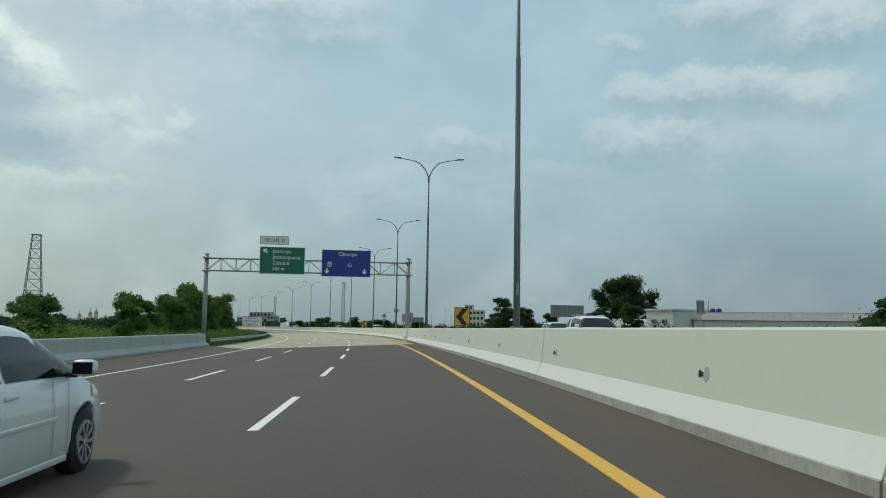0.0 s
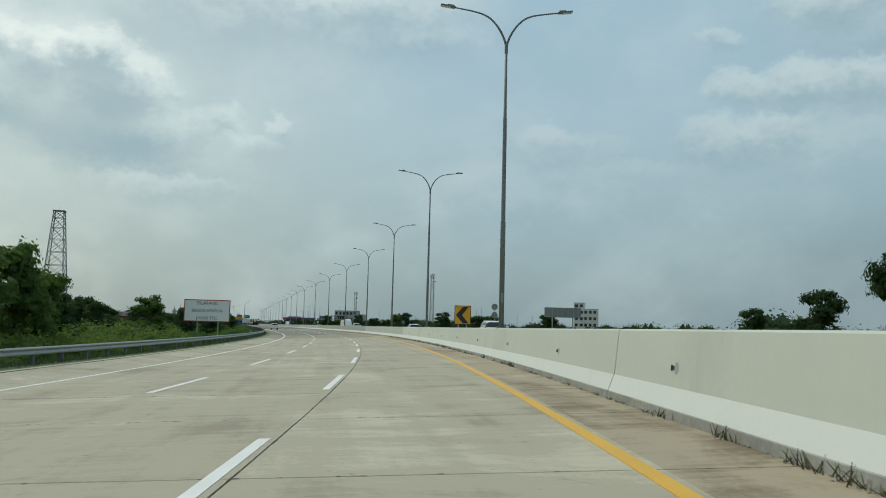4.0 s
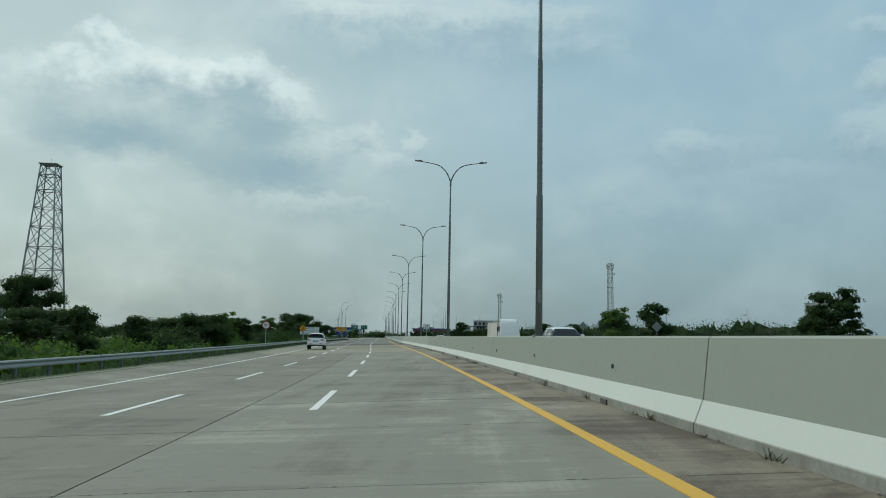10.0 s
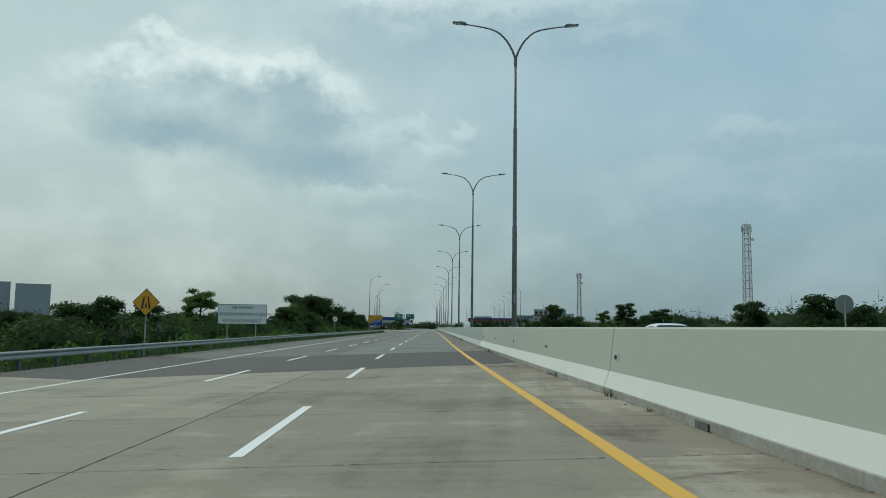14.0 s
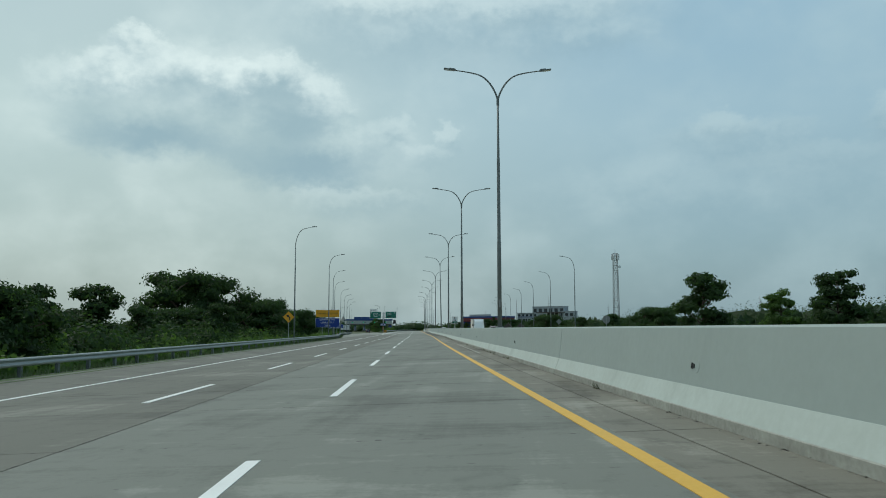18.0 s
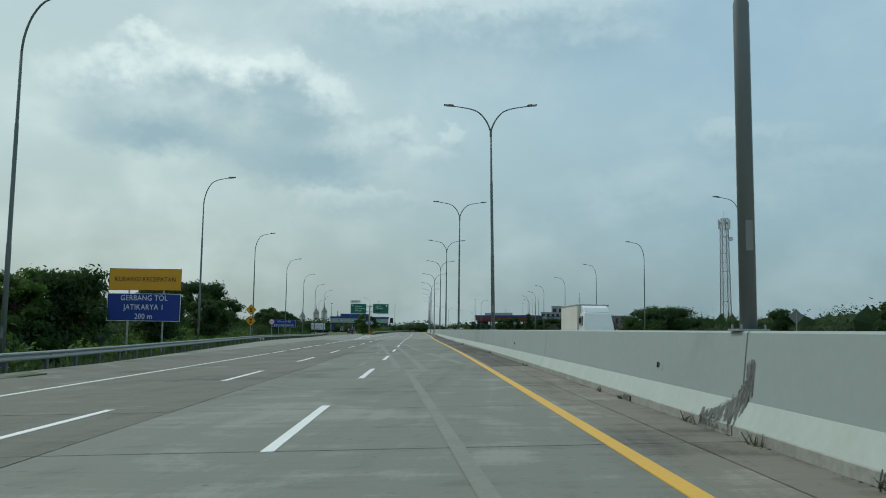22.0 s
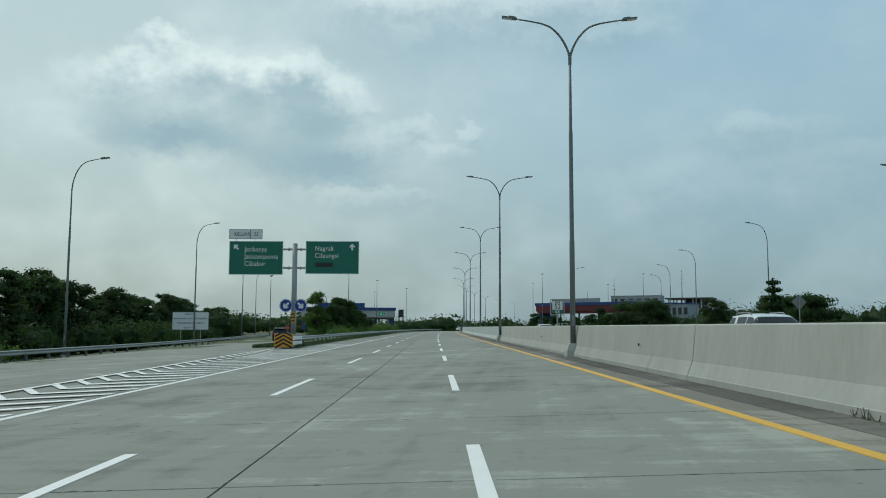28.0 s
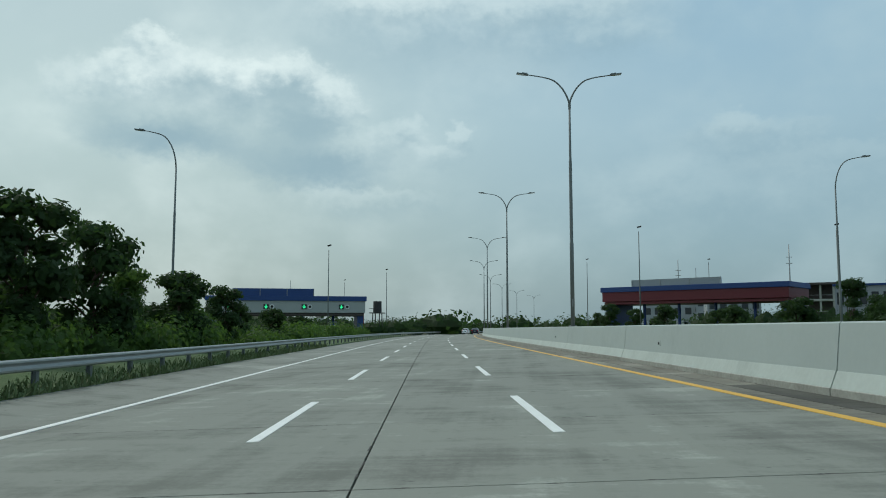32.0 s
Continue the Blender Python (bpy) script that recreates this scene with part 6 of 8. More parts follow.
SEDAN = (4.42, 1.70, 1.47, 0.95, 0.26, 1.38, -1.17, 0.315,
         [(-2.21, 0.50), (-2.205, 0.66), (-2.17, 0.78), (-2.15, 0.92), (-2.10, 1.00), (-1.98, 1.035), (-1.66, 1.06), (-1.05, 1.33), (-0.85, 1.39), (-0.4, 1.455), (0.0, 1.47), (0.3, 1.45), (0.48, 1.40), (0.95, 1.17), (1.30, 0.985), (1.42, 0.95), (1.75, 0.87), (2.0, 0.76), (2.14, 0.64), (2.21, 0.50)],
         [(-1.52, -0.36, -0.92, -0.42), (-0.29, 1.10, -0.34, 0.36)], (1.27, 0.50), (-1.60, -1.02, 0.86), 9)


def suv(m, label, paint, name="sport_utility_car", **k):
    return car(name, m, label, paint, SUV, rim_mat=M["rim_dark"], **k)


def mpv(m, label, paint, name="people_carrier", **k):
    return car(name, m, label, paint, MPV, **k)


def sedan(m, label, paint, name="sedan", **k):
    return car(name, m, label, paint, SEDAN, lift=False, **k)


def on_lane(s, u, turn=0.0):
    return stand(s, u + shift(s), road_z(s, u), turn) @ Matrix.Scale(1.11, 4)


suv(on_lane(306.3, -12.77), "white sport utility car seen from behind in the slow lane", M["car_white"])
mpv(on_lane(813.5, -27.6, 7), "dark blue people carrier heading onto the exit ramp", M["car_dark"])
sedan(on_lane(-59.7, -8.5, 0.5), "silver-white sedan alongside in the middle lane", M["car_silver"])
sedan(on_lane(1022.0, -3.9), "small dark car far ahead in the fast lane", M["car_dark"], name="hatchback")
sedan(on_lane(1040.0, -8.0), "pale small car far ahead in the middle lane", M["car_white"], name="hatchback")
# opposite carriageway
suv(stand(-28.0, 6.0, turn=180), "white pickup-like car with dark windscreen on the opposite carriageway", M["car_white"], name="pickup")
mpv(stand(-6.0, 9.5, turn=180), "white people carrier on the opposite carriageway", M["car_white"])
mpv(stand(41.5, 6.0, turn=180), "grey people carrier on the opposite carriageway", M["car_grey"])
suv(stand(111.9, 5.3, turn=180), "tall white van with dark glass on the opposite carriageway", M["car_white"], name="van")
mpv(stand(173.0, 5.6, turn=180), "white people carrier with a dark windscreen on the opposite carriageway", M["car_white"])
suv(stand(256.0, 5.8, turn=180), "white sport utility car on the opposite carriageway", M["car_white"])
mpv(stand(531.5, 6.0, turn=180), "maroon people carrier on the opposite carriageway", M["car_red"])
suv(stand(732.5, 6.0, turn=180), "pale silver sport utility car on the opposite carriageway", M["car_silver"])
mpv(stand(795.5, 6.2, turn=180), "silver people carrier on the opposite carriageway", M["car_silver"])
sedan(stand(345.0, 5.5, turn=180), "white sedan on the opposite carriageway", M["car_white"])


def truck(m, label, box_h, L):
    th = tagged(empty("box_truck", m), label, "truck")
    part("cargo_box", box(bmesh.new(), (2.3, L - 2.1, box_h - 0.95), (0, -0.95, (box_h + 0.95) / 2), 0.04), M["masonry"], th)
    for z in (1.0, box_h - 0.06):
        part("box_rail", box(bmesh.new(), (2.36, L - 2.06, 0.09), (0, -0.95, z), 0.01), M["galv"], th)
    cab = part("cab", slab(bmesh.new(), [(L / 2 - 1.95, 0.75), (L / 2 - 0.03, 0.75), (L / 2, 1.3), (L / 2 - 0.12, 1.75), (L / 2 - 0.5, 2.62), (L / 2 - 0.9, 2.72), (L / 2 - 1.95, 2.72)], lambda y, z: 1.08 - 0.12 * max(0, (z - 1.6)), 0.08), M["car_white"], th)
    quad_panel("windscreen", [(-0.86, L / 2 - 0.165, 1.78), (0.86, L / 2 - 0.165, 1.78), (0.80, L / 2 - 0.455, 2.45), (-0.80, L / 2 - 0.455, 2.45)][::-1], M["glass"], cab, 0.02)
    for sd in (-1, 1):
        pts = [(sd * 1.04, L / 2 - 1.6, 1.75), (sd * 1.04, L / 2 - 0.5, 1.75), (sd * 0.98, L / 2 - 0.72, 2.4), (sd * 0.98, L / 2 - 1.6, 2.4)]
        quad_panel("side_window", pts if sd > 0 else pts[::-1], M["glass"], cab, 0.05)
        part("mirror", box(bmesh.new(), (0.2, 0.08, 0.42), (sd * 1.3, L / 2 - 0.2, 2.1), 0.03), M["dark"], cab)
        for y in (L / 2 - 1.2, -L / 2 + 1.2):
            wheel(th, sd * 0.92, y, 0.46, 0.28, M["galv"])
    part("deflector", slab(bmesh.new(), [(L / 2 - 1.9, 2.7), (L / 2 - 0.75, 2.7), (L / 2 - 1.0, 3.0), (L / 2 - 1.5, 3.18), (L / 2 - 1.9, 3.2)], lambda y, z: 0.9, 0.06), M["car_white"], cab)
    part("chassis", box(bmesh.new(), (0.9, L - 0.6, 0.26), (0, 0, 0.72), 0.02), M["dark"], th)
    part("bumper", box(bmesh.new(), (2.1, 0.12, 0.3), (0, L / 2, 0.65), 0.03), M["dark"], th)


truck(stand(298.5, 8.6, turn=180), "white box lorry on the opposite carriageway", 2.95, 9.5)
truck(stand(593.0, 8.0, turn=180), "weathered white box lorry on the opposite carriageway", 3.3, 8.5)

# ---- plants ----


def quads_mesh(name, pts, mat, parent=None):
    """A mesh of loose four-cornered leaves from an array (n, 4, 3)."""
    n = len(pts)
    me = bpy.data.meshes.new(name)
    me.vertices.add(n * 4)
    me.vertices.foreach_set("co", np.ascontiguousarray(pts, dtype=np.float32).ravel())
    me.loops.add(n * 4)
    me.loops.foreach_set("vertex_index", np.arange(n * 4, dtype=np.int32))
    me.polygons.add(n)
    me.polygons.foreach_set("loop_start", np.arange(0, n * 4, 4, dtype=np.int32))
    me.materials.append(mat)
    me.update()
    ob = new(name, me)
    ob.parent = parent
    return ob


def unit(rng, n):
    v = rng.normal(size=(n, 3))
    return v / np.linalg.norm(v, axis=1)[:, None]


def leaves(rng, blobs, n, size, droop=0.25, length=2.0, shell=0.55):
    """Leaf sprays over the outer part of ellipsoid clumps (x, y, z, rx, rz)."""
    b = np.array(blobs, float)
    w = b[:, 3] * b[:, 3]
    idx = rng.choice(len(b), n, p=w / w.sum())
    d = unit(rng, n)
    d[:, 2] = np.where(d[:, 2] < -0.35, -d[:, 2] * 0.7, d[:, 2])
    rad = shell + (0.98 - shell) * rng.random(n) ** 0.9
    lump = 1 + 0.16 * np.sin(d[:, 0] * 7 + idx) * np.cos(d[:, 1] * 6 + idx * 2)
    c = b[idx, :3] + d * np.stack([b[idx, 3], b[idx, 3], b[idx, 4]], 1) * (rad * lump)[:, None]
    axis = unit(rng, n)
    axis = axis - d * (axis * d).sum(1)[:, None] * 0.75
    axis[:, 2] -= droop
    axis /= np.linalg.norm(axis, axis=1)[:, None]
    side = np.cross(axis, d + 0.65 * unit(rng, n))
    side /= np.linalg.norm(side, axis=1)[:, None] + 1e-6
    s = (size * (0.55 + 0.9 * rng.random(n)) * np.sqrt(b[idx, 3] / np.median(b[:, 3])))[:, None]
    L, Wd = axis * s * length * 0.5, side * s * 0.5
    return np.stack([c - L, c + Wd + L * 0.1, c + L, c - Wd + L * 0.1], 1)


def hearts(blobs, k):
    """Dense inner mass of each clump, as rough lumps of six by four faces."""
    out = []
    for i, (x, y, z, rx, rz) in enumerate(blobs):
        g = []
        for a in range(5):
            ph = -1.35 + 2.7 * a / 4
            row = []
            for b in range(6):
                th = b * math.tau / 6 + i
                w = k * (0.86 + 0.28 * math.sin(3.1 * b + 1.7 * a + i))
                row.append((x + rx * w * math.cos(ph) * math.cos(th), y + rx * w * math.cos(ph) * math.sin(th), z + rz * w * math.sin(ph)))
            g.append(row)
        for a in range(4):
            for b in range(6):
                out.append((g[a][b], g[a][(b + 1) % 6], g[a + 1][(b + 1) % 6], g[a + 1][b]))
    return np.array(out)


def limb(bm, rng, a, b, ra, rb, bend=0.12, seg=6):
    a, b = Vector(a), Vector(b)
    k = (b - a).length * bend
    mid = (a + b) / 2 + Vector((rng.normal() * k, rng.normal() * k, abs(rng.normal()) * k))
    pts = [a.lerp(mid, t).lerp(mid.lerp(b, t), t) for t in (0, 0.25, 0.5, 0.75, 1)]
    pipe(bm, pts, [ra + (rb - ra) * t for t in (0, 0.25, 0.5, 0.75, 1)], seg)


def tree_kind(seed, kind, mat, label):
    """One tree about 7 m tall at scale 1, standing at the origin."""
    rng = np.random.default_rng(seed)
    th = tagged(empty("tree"), label, "tree", group="roadside trees")
    bm = bmesh.new()
    blobs = []
    if kind == "broad":
        H = 7.0
        limb(bm, rng, (0, 0, -0.6), (0.1, 0, 2.4), 0.32, 0.24, 0.03, 9)
        for k in range(9):
            a = k * math.tau / 9 + rng.normal() * 0.25
            rr = 2.6 + 2.6 * rng.random()
            tip = (rr * math.cos(a), rr * math.sin(a), 3.9 + 1.3 * rng.random() - 0.12 * rr)
            limb(bm, rng, (0.1, 0, 2.1 + 0.4 * rng.random()), tip, 0.15, 0.04, 0.15)
            blobs.append((*tip, 1.15 + 0.5 * rng.random(), 1.1))
            a2 = a + 0.4
            t2 = (rr * 0.55 * math.cos(a2), rr * 0.55 * math.sin(a2), 5.2 + 0.9 * rng.random())
            limb(bm, rng, tip[:2] + (tip[2] - 0.6,), t2, 0.06, 0.03)
            blobs.append((*t2, 1.4 + 0.4 * rng.random(), 1.15))
        blobs += [(0, 0, 6.0, 1.7, 0.9), (rng.normal(), rng.normal(), 4.6, 1.9, 1.2)]
        for k in range(9):
            a = rng.random() * math.tau
            rr = 1.2 + 2.6 * rng.random()
            blobs.append((rr * math.cos(a), rr * math.sin(a), 3.2 + 1.5 * rng.random(), 1.1 + 0.4 * rng.random(), 0.9))
        n, size, dr = 8200, 0.142, 0.25
    elif kind == "dense":
        limb(bm, rng, (0, 0, -0.6), (0.1, 0.1, 3.4), 0.17, 0.10, 0.04, 8)
        for k in range(13):
            a = rng.random() * math.tau
            z = 1.7 + 4.4 * (k / 12)
            rr = (1.9 - 0.22 * abs(z - 3.2)) * (0.35 + 0.65 * rng.random())
            tip = (rr * math.cos(a), rr * math.sin(a), z)
            limb(bm, rng, (0.05, 0.05, max(0.8, z - 1.3)), tip, 0.06, 0.02)
            blobs.append((*tip, 0.75 + 0.5 * rng.random(), 0.7 + 0.3 * rng.random()))
        n, size, dr = 3800, 0.152, 0.2
    elif kind == "tiered":
        # pagoda-like layers with gaps between them
        limb(bm, rng, (0, 0, -0.6), (0, 0, 6.4), 0.14, 0.04, 0.015, 8)
        for z in (1.9, 2.9, 3.9, 4.9, 5.8, 6.5):
            m = 6 if z < 6 else 3
            for k in range(m):
                a = k * math.tau / m + rng.normal() * 0.3
                rr = max(0.35, (1.9 - 0.22 * (z - 2)) * (0.6 + 0.5 * rng.random()))
                tip = (rr * math.cos(a), rr * math.sin(a), z + 0.9 * (rng.random() - 0.5))
                limb(bm, rng, (0, 0, z - 0.4), tip, 0.045, 0.015, 0.08, 5)
                blobs.append((*tip, 0.6 + 0.4 * rng.random(), 0.5 + 0.15 * rng.random()))
        n, size, dr = 4200, 0.142, 0.15
    elif kind == "airy":
        limb(bm, rng, (0, 0, -0.6), (0.4, 0.2, 3.2), 0.12, 0.08, 0.08, 8)
        for k in range(19):
            a = rng.random() * math.tau
            z = 1.5 + 4.9 * rng.random()
            rr = (0.4 + 1.6 * rng.random()) * (1.15 - 0.12 * z)
            tip = (0.4 + rr * math.cos(a), 0.2 + rr * math.sin(a), z)
            limb(bm, rng, (0.3, 0.15, 1.6 + 1.4 * rng.random()), tip, 0.05, 0.015)
            blobs.append((*tip, 0.6 + 0.35 * rng.random(), 0.6 + 0.2 * rng.random()))
        n, size, dr = 4800, 0.132, 0.35
    elif kind == "conifer":
        limb(bm, rng, (0, 0, -0.6), (0, 0, 6.9), 0.16, 0.03, 0.01, 8)
        for k in range(9):
            z = 1.0 + k * 0.72
            for j in range(6):
                a = j * math.tau / 6 + k * 0.5
                rr = (2.3 - 0.22 * k) * (0.8 + 0.35 * rng.random())
                tip = (rr * math.cos(a), rr * math.sin(a), z - 0.05)
                limb(bm, rng, (0, 0, z - 0.1), tip, 0.04, 0.012, 0.05, 5)
                blobs.append((rr * 0.62 * math.cos(a), rr * 0.62 * math.sin(a), z, 0.78 - 0.05 * k, 0.34))
            blobs.append((0, 0, z + 0.3, 0.8 - 0.07 * k, 0.42))
        n, size, dr = 4200, 0.14, 0.1
    else:
        # palm
        limb(bm, rng, (0, 0, -0.5), (0.25, 0, 5.6), 0.15, 0.10, 0.04, 8)
        n, size, dr = 0, 0.2, 0.4
    part("trunk", bm, M["bark"], th)
    if kind == "palm":
        q = []
        for k in range(16):
            a = k * math.tau / 16 + rng.normal() * 0.15
            up = 0.9 * rng.random()
            prev = np.array([0.25, 0, 5.6])
            for j in range(7):
                t = j / 6
                c = np.array([0.25 + math.cos(a) * 2.3 * t, math.sin(a) * 2.3 * t, 5.6 + up * 1.6 * t - (1.1 + 0.6 * (1 - up)) * t * t * 1.6])
                sd = np.array([-math.sin(a), math.cos(a), 0]) * 0.42 * (1 - 0.6 * t)
                if j:
                    for g in (-1, 1):
                        q.append([prev, prev + sd * g - [0, 0, 0.22], c + sd * g - [0, 0, 0.26], c])
                prev = c
        quads_mesh("crown", np.array(q), mat, th)
    else:
        quads_mesh("crown", np.concatenate([leaves(rng, blobs, n, size, dr), hearts(blobs, 0.40 if kind == "airy" else 0.5)]), mat, th)
    return th


KINDS = {
    "broad": [tree_kind(11, "broad", M["leaf_b"], "broad dark green spreading tree in the scrub"), tree_kind(12, "broad", M["leaf_b"], "wide spreading dark green tree beside the road")],
    "dense": [tree_kind(21, "dense", M["leaf_a"], "dense leafy green roadside tree"), tree_kind(22, "dense", M["leaf_b"], "dense dark green roadside tree"), tree_kind(23, "dense", M["leaf_a"], "bushy mid-green roadside tree")],
    "tiered": [tree_kind(31, "tiered", M["leaf_b"], "slim dark tree with layered branches"), tree_kind(32, "tiered", M["leaf_a"], "slim green tree with layered branches")],
    "airy": [tree_kind(41, "airy", M["leaf_a"], "thin airy tree with a light crown"), tree_kind(42, "airy", M["leaf_b"], "thin airy dark tree with gaps in its crown")],
    "conifer": [tree_kind(51, "conifer", M["leaf_b"], "dark conical conifer beside the toll plaza")],
    "palm": [tree_kind(61, "palm", M["leaf_b"], "palm with drooping fronds among the scrub")],
}
_used = {}


def plant(kind, s, u, height, wide=1.0, turn=None, at=None, which=None):
    ks = KINDS[kind]
    i = random.randrange(len(ks)) if which is None else which
    k = height / 7.0
    turn = random.random() * 360 if turn is None else turn
    z = terrain_z(s, u) - 0.15
    m = Matrix.Translation(at or place(s, u, z)) @ Matrix.Rotation(radians(turn), 4, "Z")
    src = ks[i]
    sc = Vector((k * wide, k * wide, k))
    if (kind, i) not in _used:
        _used[(kind, i)] = True
        src.matrix_basis = m @ Matrix.Diagonal((*sc, 1))
        return src
    o = copy_thing(src, m)
    o.matrix_basis = m @ Matrix.Diagonal((*sc, 1))
    return o


random.seed(77)
# near the gantry: a thick stand, tall over the rail
for s, u, h, k in [(-4, -29, 4.6, "dense"), (6, -33, 5.0, "dense"), (14, -27, 5.0, "dense"), (24, -29, 6.0, "dense"), (30, -26.5, 5.6, "dense"), (37, -28, 6.2, "tiered"), (45, -27.5, 6.6, "dense"), (52, -27, 8.4, "dense"), (56, -31, 6.5, "dense"),
                   (62, -26.5, 6.2, "airy"), (66, -28.5, 7.2, "dense"), (72, -27, 6.9, "dense"), (76, -30, 7.0, "airy"), (82, -27, 8.0, "dense"), (88, -28, 7.2, "dense"), (93, -26.5, 6.8, "dense"), (99, -27.5, 5.8, "dense"), (106, -29, 4.4, "tiered"),
                   (116, -31, 4.0, "dense"), (129, -27, 4.6, "tiered"), (138, -34, 4.5, "dense"), (148, -38, 5, "tiered"), (158, -27.5, 4.2, "dense"), (161, -33, 5.6, "airy"), (181, -27, 4.2, "dense"), (197, -40, 5.2, "dense"), (205, -28, 4.8, "dense"), (219, -28, 3.9, "dense"),
                   (229, -27, 5.0, "airy"), (236, -34, 5.0, "dense"), (262, -38, 4.5, "tiered"), (276, -30, 4.6, "dense"), (296, -31, 4.2, "dense"), (315, -28, 4.8, "broad"), (319, -27, 4.2, "tiered"), (326, -27, 5.0, "tiered"), (333, -30, 4.4, "dense"), (341, -27, 4.5, "tiered"), (350, -29, 4.5, "dense"), (360, -31, 4.7, "dense"),
                   (380, -30, 4.6, "dense"), (398, -33, 4.6, "dense"), (417, -33, 6.5, "tiered"), (432, -30, 5, "dense"), (448, -28, 5.4, "dense"), (455, -28, 5.8, "tiered"), (460, -30, 5.4, "dense"), (466, -28, 4.8, "broad"), (474, -29, 5.3, "dense"), (480, -31, 4.6, "palm"), (486, -34, 4.6, "dense"), (494, -33, 6.5, "dense"), (500, -31, 4.8, "dense"), (528, -30, 5.8, "dense"),
                   (548, -30, 6.6, "broad"), (556, -33, 5.9, "dense"), (565, -32, 5.0, "dense"), (577, -31, 5.8, "tiered"), (585, -30.5, 5.6, "tiered"), (598, -32, 6.6, "dense"), (608, -34, 5.0, "dense"), (617, -31, 6.6, "dense"), (622, -33, 6.8, "dense"), (630, -35, 6.2, "dense"), (638, -32, 5.6, "dense"), (648, -33, 5.8, "dense"), (656, -35, 6.0, "tiered"),
                   (690, -42, 6.0, "dense"), (705, -44, 6.0, "dense"), (718, -38, 5.4, "dense"), (732, -40, 6.2, "dense"), (744, -42, 6.6, "tiered"), (752, -44, 6.8, "airy"), (762, -43, 6.2, "dense"), (772, -44, 6.8, "tiered"), (784, -46, 7.6, "dense"), (792, -46, 7.4, "dense"), (806, -47, 7.4, "dense"), (816, -50, 6.4, "dense"), (828, -52, 6.4, "tiered"), (842, -54, 6.0, "dense")]:
    plant(k, s, u, h + 1.2, 1.0 + 0.25 * random.random(), which=None if k != "dense" else ((0, 2)[int(s) % 2] if s < 112 else 1))
plant("broad", 169.7, 95.6, 20.6, 0.68, which=0)
plant("broad", 547, -38.6, 12.3, 1.10, which=0)
plant("broad", 590, -30, 7.4, 0.9)
plant("broad", 755, -63.7, 15.8, 0.85, which=1)
plant("broad", 458, -110, 20.0, 0.7, which=1)
# beside the main road after the divider
for s, u, h, k in [(826, -23.8, 7.0, "airy"), (835, -22.8, 6.4, "airy"), (828, -22.5, 5.0, "dense"), (832, -22, 5.2, "dense"), (837, -24, 5.4, "dense"), (842, -22, 6.5, "dense"), (848, -22, 6.3, "dense"), (853, -23, 4.8, "dense"), (858, -21.5, 4.8, "dense"), (864, -22.5, 5.0, "airy"), (870, -22, 4.6, "dense"),
                   (878, -23, 3.6, "dense"), (886, -22, 3.4, "dense"), (894, -24, 3.2, "dense"), (904, -23, 3.0, "dense"), (862, -26, 4.6, "dense"), (851, -27, 5.0, "dense"), (840, -27, 5.2, "dense"), (916, -24, 3.0, "dense")]:
    plant(k, s, u, h + 0.4, 1.0 + 0.2 * random.random(), which=int(s) % 2 if k == "airy" else (1, 2)[int(s) % 2])
# dark backing rows behind the scrub
for k in range(58):
    s = 125 + 11.3 * k + random.uniform(-2.5, 2.5)
    plant("dense" if k % 4 else "broad", s, guard_u(s) - 19 - 9 * random.random(), random.uniform(4.4, 6.6), 1.1 + 0.4 * random.random(), which=1)
for k in range(22):
    s = 776 + 6.2 * k
    plant("dense" if k % 3 else "tiered", s, -47 - 0.10 * (s - 776) - 6 * random.random(), random.uniform(7.2, 9.6), 1.1 + 0.3 * random.random(), which=1 if k % 3 else 0)
